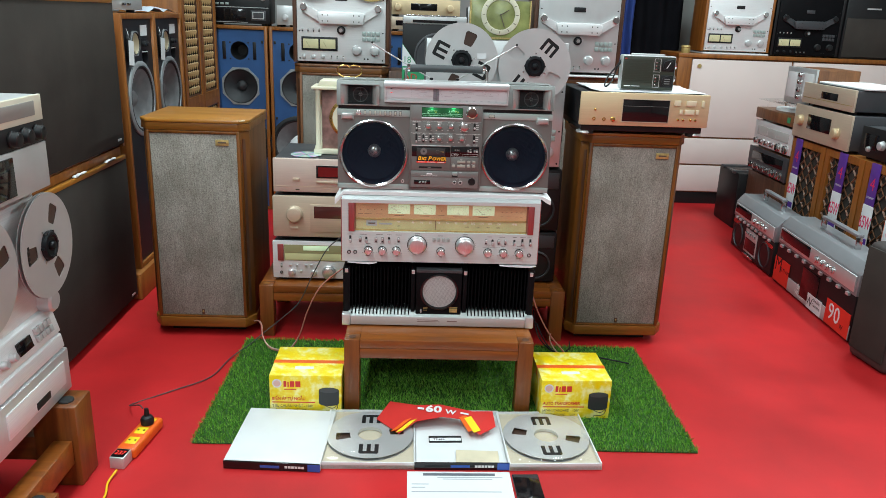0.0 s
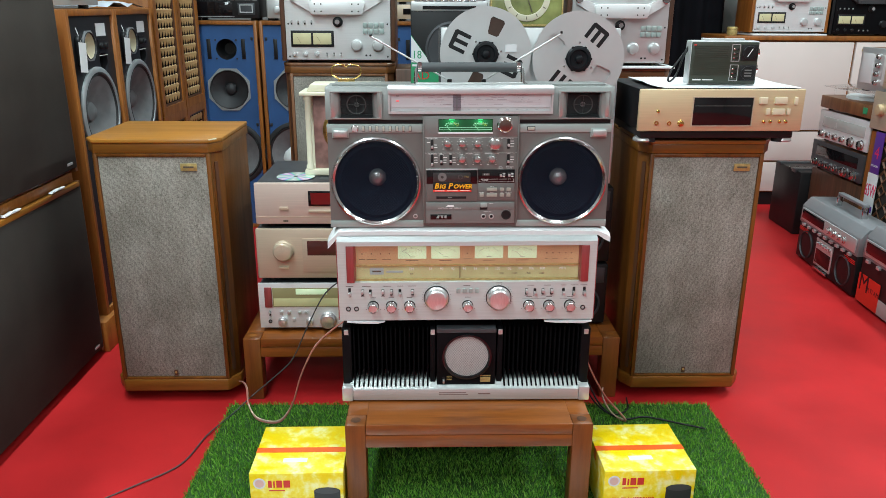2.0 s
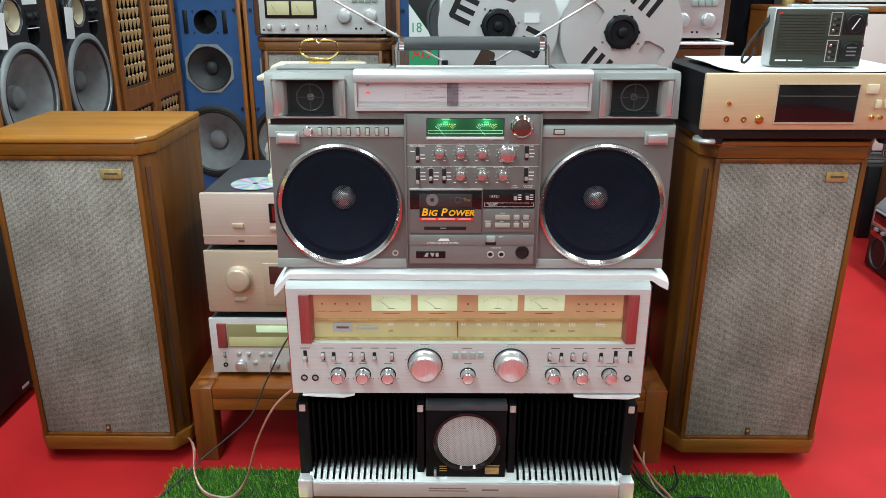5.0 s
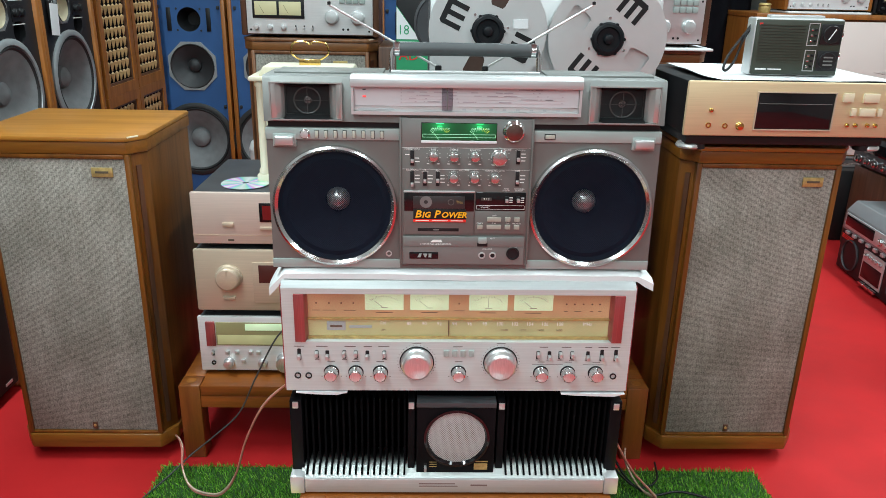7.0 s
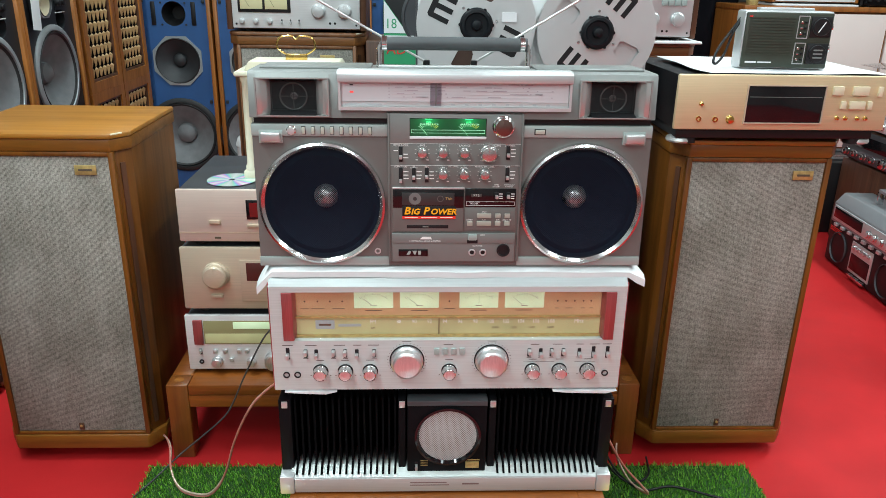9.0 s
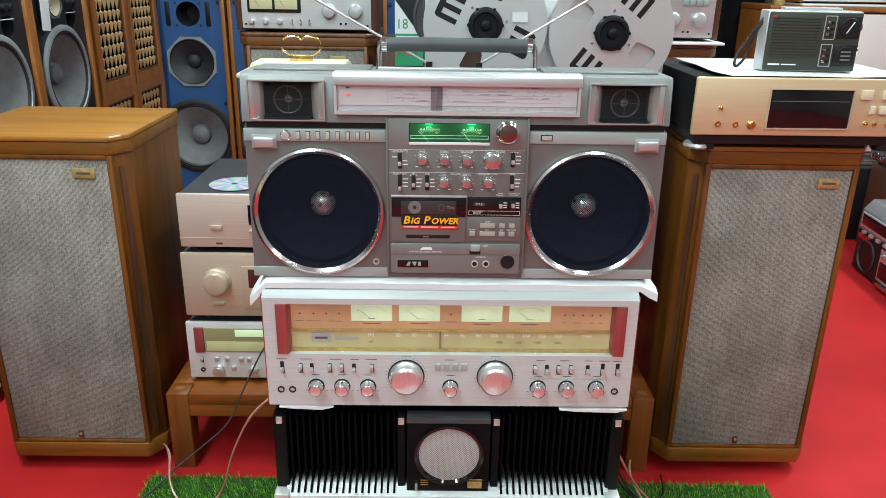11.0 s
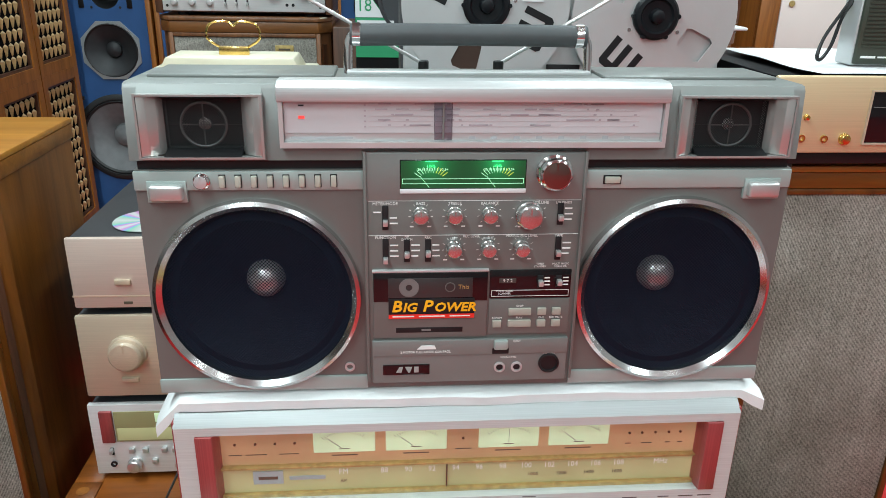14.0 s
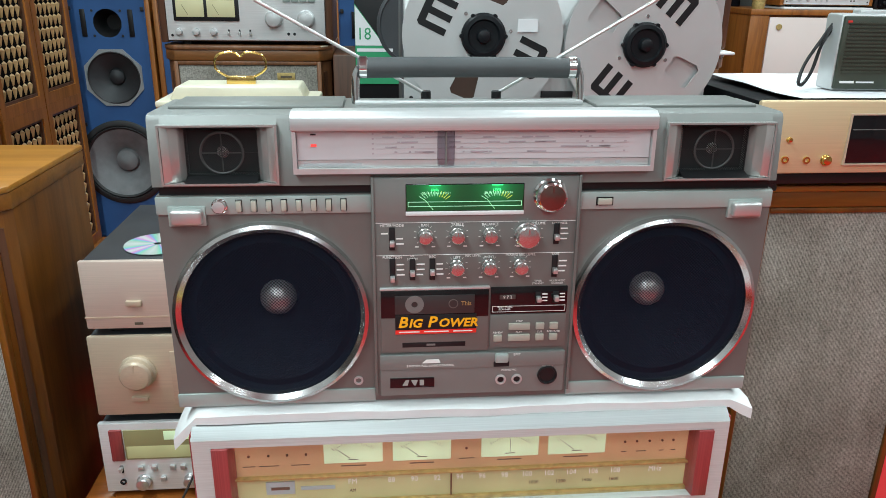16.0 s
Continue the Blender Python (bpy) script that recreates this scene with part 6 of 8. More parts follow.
# ---------------------------------------------------------------- drivers and cabinets at the back and side
def driver(e, x, z, r, cone="cone", frame="castgrey", octo=False, cap=0.33, y=0.0, depth=0.35):
    """A bare loudspeaker chassis: cast frame, surround, cone and dust cap."""
    if octo:
        f = Shape().plate([(x + r * 1.13 * math.cos(radians(22.5 + 45 * k)), z + r * 1.13 * math.sin(radians(22.5 + 45 * k))) for k in range(8)], [circle(x, z, r * 0.97, 40)], y - 0.006, y)
        f = f.done("driver_frame", frame, e)
    else:
        f = Shape().lathe([(r * 1.12, 0), (r * 1.12, 0.006), (r * 1.08, 0.010), (r * 0.99, 0.010), (r * 0.97, 0.002)], (x, y, z), "y", 48).done("driver_frame", frame, e)
    Shape().lathe([(r * 0.98, 0.003), (r * 0.94, 0.009), (r * 0.89, 0.003)], (x, y, z), "y", 48).done("surround", "rubber", f)
    Shape().lathe([(r * 0.895, 0.003), (r * 0.6, -r * depth * 0.4), (r * cap, -r * depth)], (x, y, z), "y", 48).done("cone", cone, f)
    Shape().lathe([(r * cap * 1.02, -r * depth - 0.0005), (r * cap * 0.9, -r * depth + r * 0.12), (r * cap * 0.5, -r * depth + r * 0.2), (0, -r * depth + r * 0.23)], (x, y, z), "y", 32).done("dust_cap", cone, f)
    return f


def blue_monitor(m, label, w=0.345, h=1.145, first=True):
    e = thing("studio_monitor", m, label, "loudspeaker", "row of blue studio monitors")
    hw = w / 2
    pz = h - 0.148
    holes = [circle(0.0, h - 0.148, 0.055, 28), circle(0.0, h - 0.362, 0.105, 40), circle(-0.005, h - 0.715, 0.158, 44)]
    Shape().plate(rect(-hw + 0.016, hw - 0.016, 0.02, h - 0.02), holes, 0.014, 0.03).done("baffle", "bluepaint", e, "blue painted baffle")
    Shape().box(-hw + 0.002, hw - 0.002, 0.13, 0.33, 0.002, h - 0.002).done("back_box", "walnut", e)
    for s in (-1, 1):
        Shape().box(min(s * hw, s * (hw - 0.0185)), max(s * hw, s * (hw - 0.0185)), 0, 0.3305, 0, h, 0.002).done("side_board", "orangewood", e)
    Shape().box(-hw + 0.0185, hw - 0.0185, 0.0, 0.33, h - 0.0205, h - 0.0005, 0.001).done("top_board", "orangewood", e)
    Shape().box(-hw + 0.0185, hw - 0.0185, 0.0, 0.33, 0.0005, 0.02, 0.001).done("bottom_board", "orangewood", e)
    Shape().lathe([(0.055, -0.014), (0.05, -0.03), (0.04, -0.06), (0.03, -0.1), (0, -0.1)], (0, 0, h - 0.148), "y", 28).done("horn_throat", "black", e)
    driver(e, 0.0, h - 0.362, 0.108, "charcone", "castgrey", True, 0.3, 0.014)
    driver(e, -0.005, h - 0.715, 0.160, "cone", "rubber", False, 0.3, 0.014)
    for s in (-1, 1):
        Shape().box(s * 0.092 - 0.010, s * 0.092 + 0.010, 0.009, 0.0145, h - 0.20, h - 0.095, 0.002).done("slot_port", "black", e)
    for s in (-1, 1):
        for z in (h - 0.10, h - 0.197):
            Shape().cyl((s * 0.055, 0.014, z), 0.005, 0.003, "y", 8).done("horn_bolt", "rubber", e)
        for z in (h - 0.10, h - 0.56):
            Shape().box(s * 0.140 - 0.006, s * 0.140 + 0.006, 0.006, 0.0145, z, z + 0.015, 0.001).done("grille_peg", "rubber", e)
    return e


for i in range(5):
    blue_monitor(pose(-1.094 + i * 0.357, 4.80, 0), "tall blue-fronted studio monitor in an oak cabinet")

# things on top of the monitors
ms = hifi("mini_stereo", pose(-1.095, 4.83, 1.145), 0.375, 0.205, 0.22, "black", "black", "black shelf stereo with silver trim lines on a blue monitor", "stereo",
          [("disp", -0.175, 0.045, 0.030, 0.095, "blackgloss"), ("line", -0.182, 0.182, 0.104, 0.1075, "silverp"), ("line", -0.182, 0.055, 0.018, 0.0205, "silverp"), ("disp", 0.075, 0.165, 0.030, 0.090, "darkcase"),
           ("line", -0.165, 0.035, 0.062, 0.0645, "silverp"), ("disp", -0.17, 0.02, 0.150, 0.185, "blackgloss"), ("line", -0.16, 0.01, 0.166, 0.169, "redled"), ("btn", 0.035, 0.055, 0.155, 0.165, "silverp"), ("btn", 0.065, 0.085, 0.155, 0.165, "silverp"),
           ("btn", 0.095, 0.115, 0.155, 0.165, "silverp"), ("knob", 0.150, 0.160, 0.014, 0.014, "silverp"), ("btn", -0.165, -0.145, 0.118, 0.130, "greyl"), ("btn", -0.135, -0.115, 0.118, 0.130, "greyl"), ("btn", -0.105, -0.085, 0.118, 0.130, "greyl"), ("btn", -0.075, -0.055, 0.118, 0.130, "greyl")])
Shape().plate(rect(0.085, 0.155, 0.040, 0.082), [rect(0.090, 0.150, 0.045, 0.077)], -0.0062, -0.0020).done("window_rim", "silverp", ms)
hifi("tuner", pose(-0.815, 4.84, 1.145), 0.10, 0.125, 0.2, "silverp", "darkcase", "small grey tuner box standing on a blue monitor", "tuner", [("knob", 0.0, 0.055, 0.018)])
hifi("disc_player", pose(0.03, 4.83, 1.145), 0.44, 0.085, 0.30, "champ", "darkcase", "champagne disc player on the far monitors", "disc player", [("disp", -0.17, 0.06, 0.035, 0.065, "blackgloss"), ("knob", 0.17, 0.05, 0.014)])
hifi("amplifier", pose(0.03, 4.83, 1.232), 0.44, 0.105, 0.30, "goldface", "darkcase", "gold amplifier stacked on a disc player", "amplifier", [("knob", -0.16, 0.055, 0.02), ("knob", 0.16, 0.055, 0.02), ("disp", -0.08, 0.08, 0.04, 0.08, "blackgloss")])
hifi("equalizer", pose(0.38, 4.83, 1.145), 0.16, 0.16, 0.25, "silverp", "darkcase", "small silver equalizer box", "equalizer", [("disp", -0.05, 0.05, 0.09, 0.13, "blackgloss"), ("knob", 0.0, 0.05, 0.014)])


def studio_three_way(m, label):
    """Black-baffled three-way speaker with a white-coned midrange and paper tags."""
    e = thing("three_way_speaker", m, label, "loudspeaker", "pair of black-baffled speakers")
    hw, h = 0.205, 1.09
    Shape().plate(rect(-hw + 0.02, hw - 0.02, 0.02, h - 0.02), [circle(0.0, h - 0.362, 0.143, 48), circle(-0.03, h - 0.125, 0.048, 28), circle(0.085, h - 0.185, 0.035, 24)], 0.012, 0.03).done("baffle", "blackbaffle", e)
    Shape().box(-hw + 0.002, hw - 0.002, 0.14, 0.34, 0.002, h - 0.002).done("back_box", "walnut", e)
    for s in (-1, 1):
        Shape().box(min(s * hw, s * (hw - 0.022)), max(s * hw, s * (hw - 0.022)), 0, 0.3405, 0, h, 0.002).done("side_board", "orangewood", e)
    Shape().box(-hw + 0.022, hw - 0.022, 0, 0.34, h - 0.0225, h - 0.0005, 0.001).done("top_board", "orangewood", e)
    Shape().box(-hw + 0.022, hw - 0.022, 0, 0.34, 0.0005, 0.022, 0.001).done("bottom_board", "orangewood", e)
    driver(e, 0.0, h - 0.362, 0.145, "cone", "castgrey", False, 0.26, 0.012)
    driver(e, -0.03, h - 0.125, 0.050, plain_key("cream_cone", (0.48, 0.42, 0.28)), "castgrey", True, 0.35, 0.012)
    Shape().lathe([(0.036, -0.012), (0.034, -0.05), (0, -0.05)], (0.085, 0, h - 0.185), "y", 24).done("port_tube", "black", e)
    Shape().prism([(-0.135, h - 0.19), (-0.118, h - 0.205), (-0.105, h - 0.19), (-0.112, h - 0.09), (-0.13, h - 0.085), (-0.14, h - 0.10)], -0.004, 0.012, "xz", 0.003).done("tweeter_lens", "black", e)
    Shape().box(0.045, 0.125, 0.0095, 0.0122, h - 0.095, h - 0.05).done("level_label", "paper", e)
    kl = Shape().box(0.05, 0.12, 0.0095, 0.0122, h - 0.155, h - 0.108).done("level_panel", "black", e)
    for x in (0.068, 0.102):
        knob(kl, x, h - 0.13, 0.012, 0.0095, 0.012, "black", "black", seg=14)
    Shape().box(0.05, 0.12, 0.009, 0.0122, h - 0.165, h - 0.1625).done("white_line", "whiteprint", e)
    tg = Shape().box(-0.027, 0.027, -0.001, 0.0005, -0.10, 0.0, m=pose(-0.120, -0.006, h - 0.11, 0, 6, 0)).done("paper_tag", "paper", e, "white hanging paper price tag")
    Shape().tube([(-0.122, -0.005, h - 0.112), (-0.128, 0.0, h - 0.085), (-0.124, 0.009, h - 0.06)], 0.001, 6, 3).done("tag_string", "paper", tg)
    return e


plat = Shape().box(-1.58, -1.188, 3.16, 4.76, 0.0, 0.118, 0.004).done("wooden_platform", "orangewood")
tagged(plat, "low wooden platform along the wall under the speakers", "platform")
studio_three_way(pose(-1.208, 3.432, 0.1185, 0, 0, 90), "oak three-way speaker with black baffle and hanging price tag")
studio_three_way(pose(-1.210, 3.845, 0.1185, 0, 0, 90), "oak three-way speaker with black baffle and hanging price tag")
hifi("cassette_deck", pose(-1.255, 3.335, 1.2095, 0, 0, 80), 0.40, 0.13, 0.25, "silverp", "darkcase", "silver cassette deck lying on an oak speaker", "cassette deck", [("disp", -0.15, 0.0, 0.05, 0.1, "blackgloss"), ("btn", 0.03, 0.06, 0.03, 0.04, "chrome"), ("btn", 0.07, 0.1, 0.03, 0.04, "chrome")])
pc = Shape()
pv, pf = [], []
for i in range(13):
    for j in range(7):
        pv.append((i / 12 * 0.24 - 0.12, j / 6 * 0.40 - 0.2, 0.012 + 0.012 * noise.noise((i * 0.3, j * 0.4, 5)) + (0.02 * math.sin(j * 1.1) ** 2)))
for i in range(12):
    for j in range(6):
        a = i * 7 + j
        pf.append((a, a + 1, a + 8, a + 7))
pc.quads(pv, pf)
o = pc.done("plastic_sheet", plain("pale_blue_film", (0.55, 0.62, 0.70), 0.35, 0, 0.1), None, "", 80)
o.matrix_world = pose(-1.335, 3.80, 1.205)
tagged(o, "crumpled pale plastic sheet on an oak speaker", "sheet")


# fretwork cabinets: one peg mesh shared by all the pegs
def peg_mesh():
    s = Shape()
    v = [(-0.002, 0.006, 0.0), (0.002, 0.006, 0.0), (0.0115, 0.006, 0.034), (-0.0115, 0.006, 0.034), (0.0, 0.001, 0.003), (0.0, -0.006, 0.033), (0.0, 0.004, 0.0420)]
    s.quads(v, [(0, 1, 4), (1, 2, 5, 4), (3, 0, 4, 5), (2, 6, 5), (6, 3, 5), (0, 3, 6, 2, 1)])
    bm = s.bm
    bmesh.ops.recalc_face_normals(bm, faces=bm.faces)
    me = bpy.data.meshes.new("fret_peg")
    bm.to_mesh(me)
    bm.free()
    me.materials.append(M["khaki"])
    return me


PEG = peg_mesh()


def fret_speaker(m, w, h, label, cols, rows):
    e = thing("fretwork_speaker", m, label, "loudspeaker", "stacked fretwork speakers")
    hw = w / 2
    Shape().box(-hw, hw, 0.02, 0.32, 0, h, 0.003).done("cabinet", "orangewood", e)
    Shape().plate(rect(-hw, hw, 0, h), [rect(-hw + 0.035, hw - 0.035, 0.04, h - 0.04)], 0.0, 0.0195).done("front_frame", "orangewood", e)
    Shape().box(-hw + 0.034, hw - 0.034, 0.0165, 0.0205, 0.039, h - 0.039).done("dark_cloth", "void", e)
    Shape().plate(rect(-hw + 0.0345, hw - 0.0345, 0.0395, h - 0.0395), [rect(-hw + 0.044, hw - 0.044, 0.049, h - 0.049)], 0.006, 0.0163).done("inner_moulding", "darkwood", e)
    iw, ih = w - 0.092, h - 0.102
    for i in range(cols):
        xb = -hw + 0.046 + (i + 0.5) * iw / cols
        for j in range(rows):
            o = new("fret_peg", PEG)
            o.parent = e
            o.matrix_basis = pose(xb, 0.0105, 0.051 + j * ih / rows)
    return e


for k, y0 in enumerate((4.245, 4.580)):
    fret_speaker(pose(-1.210, y0, 0.1185, 0, 0, 90), 0.328, 0.615, "carved oak fretwork speaker under another", 6, 12)
    fret_speaker(pose(-1.210, y0, 0.734, 0, 0, 90), 0.328, 0.70, "carved oak fretwork speaker stacked on another", 6, 14)


# large black-grilled panels along the side
def panel_speaker(m, w, h, label):
    e = thing("panel_speaker", m, label, "loudspeaker", "stacked black panel speakers")
    Shape().box(-w / 2, w / 2, 0.012, 0.36, 0.0, h, 0.003).done("cabinet", "walnut", e)
    Shape().box(-w / 2 + 0.004, w / 2 - 0.004, -0.006, 0.0115, 0.012, h - 0.012, 0.006).done("grille_cloth", "blackcloth", e, "black stretched grille cloth")
    Shape().box(w / 2 - 0.075, w / 2 - 0.04, -0.008, -0.005, 0.03, 0.038).done("badge", "silverp", e)
    Shape().box(-w / 2, w / 2 - 0.0155, -0.0085, 0.0118, h - 0.017, h, 0.0025).done("top_strip", "teak_x", e, "lighter worn wooden top edge")
    Shape().box(w / 2 - 0.015, w / 2 + 0.001, -0.002, 0.0125, 0.0, h).done("edge_strip", "walnut", e)
    return e


for y0, w in ((2.595, 1.10), (1.48, 1.10), (0.365, 1.10)):
    panel_speaker(pose(-1.205, y0, 0.02, 0, 0, 90), w, 0.632, "large walnut panel speaker with black cloth grille on the floor")
    panel_speaker(pose(-1.205, y0, 0.686, 0, 0, 90), w, 0.577, "large walnut panel speaker with black cloth grille stacked above")
    for z0, z1, xx in ((0.0, 0.0195, -1.24), (0.653, 0.6855, -1.214)):
        o = Shape().box(xx - 0.28, xx, y0 - w / 2 + 0.03, y0 + w / 2 - 0.02, z0, z1, 0.002).done("spacer_board", "orangewood")
        tagged(o, "thin wooden spacer board under a panel speaker", "board")
for y0 in (2.70, 2.98):
    s = Shape()
    s.prism([(-0.045, 0.0), (-0.01, 0.0012), (0.04, 0.0), (0.045, 0.0045), (0.02, 0.0030), (0.004, 0.0065), (-0.02, 0.0035), (-0.04, 0.0050)], -0.006, 0.008, "xz", m=pose(-1.20, y0, 0.6555, 0, 0, 90))
    o = s.done("paper_wad", "paper")
    tagged(o, "crumpled white paper wedged between two panel speakers", "paper")

# ---------------------------------------------------------------- gold disc player and olive radio on the right floor speaker
gp = hifi("disc_player", pose(0.823, 2.742, 0.853, 0, 0, 1.0), 0.476, 0.153, 0.36, "goldface", "blackmetal", "gold compact disc player standing on a floor speaker", "disc player",
          [("disp", -0.083, 0.088, 0.051, 0.130, "blackgloss"), ("jack", -0.185, 0.058, "gold"), ("jack", -0.148, 0.057, "gold"), ("knob", -0.115, 0.057, 0.008, 0.008, "gold"), ("knob", -0.183, 0.091, 0.004, 0.006, "gold"),
           ("btn", 0.105, 0.128, 0.112, 0.131, plain_key("ivory_key", (0.70, 0.62, 0.44))), ("btn", 0.150, 0.185, 0.112, 0.131, plain_key("ivory_key", (0.70, 0.62, 0.44))), ("btn", 0.207, 0.216, 0.110, 0.131, plain_key("ivory_key", (0.70, 0.62, 0.44))), ("btn", 0.128, 0.139, 0.082, 0.099, plain_key("ivory_key", (0.70, 0.62, 0.44))), ("btn", 0.147, 0.182, 0.082, 0.099, plain_key("ivory_key", (0.70, 0.62, 0.44))), ("btn", 0.188, 0.198, 0.082, 0.099, plain_key("ivory_key", (0.70, 0.62, 0.44))),
           ("knob", 0.125, 0.062, 0.004, 0.006, "gold"), ("knob", 0.144, 0.062, 0.004, 0.006, "gold"), ("knob", 0.171, 0.062, 0.004, 0.006, "gold"), ("knob", 0.189, 0.062, 0.004, 0.006, "gold")], feet=0.034, bevel=0.004)
Shape().box(-0.225, 0.225, 0.016, 0.34, 0.012, 0.036, 0.004).done("lower_chassis", "black", gp)
Shape().box(-0.078, 0.083, -0.0026, 0.0, 0.1060, 0.1070).done("display_line", "grey", gp)
Shape().plate(rect(-0.0855, 0.0905, 0.0485, 0.1325), [rect(-0.083, 0.088, 0.051, 0.130)], -0.004, 0.0).done("display_rim", "champ", gp)
for x in (-0.205, 0.205):
    Shape().lathe([(0.028, 0.0), (0.030, 0.004), (0.028, 0.010), (0.02, 0.014), (0.018, 0.03)], (x, 0.045, 0), "z", 28).done("round_foot", "satin", gp)
s = Shape()
pv, pf = [], []
for i in range(17):
    for j in range(9):
        u, v = i / 16, j / 8
        pv.append((-0.19 + u * 0.42, 0.012 + v * 0.30, 0.0022 + 0.0025 * noise.noise((u * 4, v * 3, 2)) + (0.004 if (i < 1 or j > 7) else 0)))
for i in range(16):
    for j in range(8):
        a = i * 9 + j
        pf.append((a, a + 1, a + 10, a + 9))
s.quads(pv, pf)
o = s.done("paper_sheet", "paper", None, "", 80)
o.matrix_world = pose(0.823, 2.742, 1.0062, 0, 0, 1.0)
tagged(o, "white paper sheet lying on the gold disc player", "paper")


def transistor_radio():
    e = thing("transistor_radio", pose(0.842, 2.815, 1.0105, 0, 0, -3), "olive transistor radio with silver rim and leather strap", "radio")
    hw, h = 0.098, 0.124
    Shape().box(-hw, hw, 0.004, 0.055, 0, h, 0.005).done("case", "silverp", e)
    Shape().box(-hw + 0.003, hw - 0.003, -0.002, 0.006, 0.003, h - 0.003, 0.003).done("front", "green", e)
    for i in range(14):
        z = 0.03 + i * 0.006
        Shape().box(-0.088, 0.012, -0.0035, -0.001, z, z + 0.0028).done("grille_slat", "green", e)
    for x0, x1, z0, z1 in ((0.018, 0.042, 0.067, 0.115), (0.018, 0.042, 0.012, 0.058)):
        p = Shape().plate(rect(x0, x1, z0, z1), [rect(x0 + 0.0015, x1 - 0.0015, z0 + 0.0015, z1 - 0.0015)], -0.0032, -0.0018).done("switch_frame", "silverp", e)
        for k in range(3):
            Shape().box(x0 + 0.005, x0 + 0.010, -0.007, -0.0015, z0 + 0.008 + k * 0.012, z0 + 0.013 + k * 0.012, 0.0008).done("switch", "chrome", p)
            Shape().box(x0 + 0.014, x0 + 0.019, -0.007, -0.0015, z0 + 0.008 + k * 0.012, z0 + 0.013 + k * 0.012, 0.0008).done("switch", "black", p)
    for z in (0.092, 0.035):
        d = Shape().box(0.046, 0.092, -0.0045, -0.001, z - 0.022, z + 0.022, 0.004).done("dial_frame", "black", e)
        Shape().cyl((0.069, -0.0045, z), 0.019, 0.004, "y", 28, 0.001).done("dial", "black", d)
        if z > 0.06:
            Shape().box(-0.001, 0.001, -0.0095, -0.008, -0.013, 0.013, m=pose(0.069, 0, z, 0, 30, 0)).done("pointer", "paper", d)
        else:
            for k in (-0.008, 0.0, 0.008):
                Shape().box(0.059, 0.079, -0.0092, -0.008, z + k - 0.0016, z + k + 0.0016).done("dial_mark", "grey", d)
    Shape().box(-0.086, -0.062, -0.0032, -0.001, 0.013, 0.0165).done("maker_mark", "whiteprint", e)
    Shape().box(-0.058, -0.028, -0.0032, -0.001, 0.0135, 0.0160).done("model_mark", "whiteprint", e)
    Shape().box(-0.09, -0.083, -0.0032, -0.001, 0.110, 0.114).done("red_mark", "redcard", e)
    Shape().box(-0.06, 0.06, 0.02, 0.045, h - 0.001, h + 0.006, 0.002).done("top_bar", "silverp", e)
    for z in (0.09, 0.045):
        Shape().cyl((hw, 0.03, z), 0.012, 0.008, "x", 18).done("side_knob", "chrome", e)
    Shape().tube([(-hw + 0.004, 0.03, 0.105), (-hw - 0.012, 0.03, 0.075), (-hw - 0.03, 0.015, 0.03), (-hw - 0.05, 0.0, 0.010), (-hw - 0.058, -0.002, 0.016), (-hw - 0.045, 0.01, 0.045), (-hw - 0.012, 0.03, 0.085), (-hw + 0.004, 0.032, 0.110)], 0.003, 6, 6).done("strap", "black", e)


transistor_radio()


# ---------------------------------------------------------------- yellow transformer cartons


def blotched_yellow():
    m, nt, b, tc = base_mat("printed_yellow_card")
    n = node(nt, "ShaderNodeTexNoise", Scale=26, Detail=3, Roughness=0.6)
    nt.links.new(tc.outputs["Object"], n.inputs["Vector"])
    c = ramp(nt, n.outputs["Fac"], [(0.42, (0.86, 0.62, 0.0)), (0.52, (0.88, 0.72, 0.06)), (0.64, (0.90, 0.84, 0.36))])
    nt.links.new(c, b.inputs["Base Color"])
    b.inputs["Roughness"].default_value = 0.35
    return m


M["blotch"] = blotched_yellow()


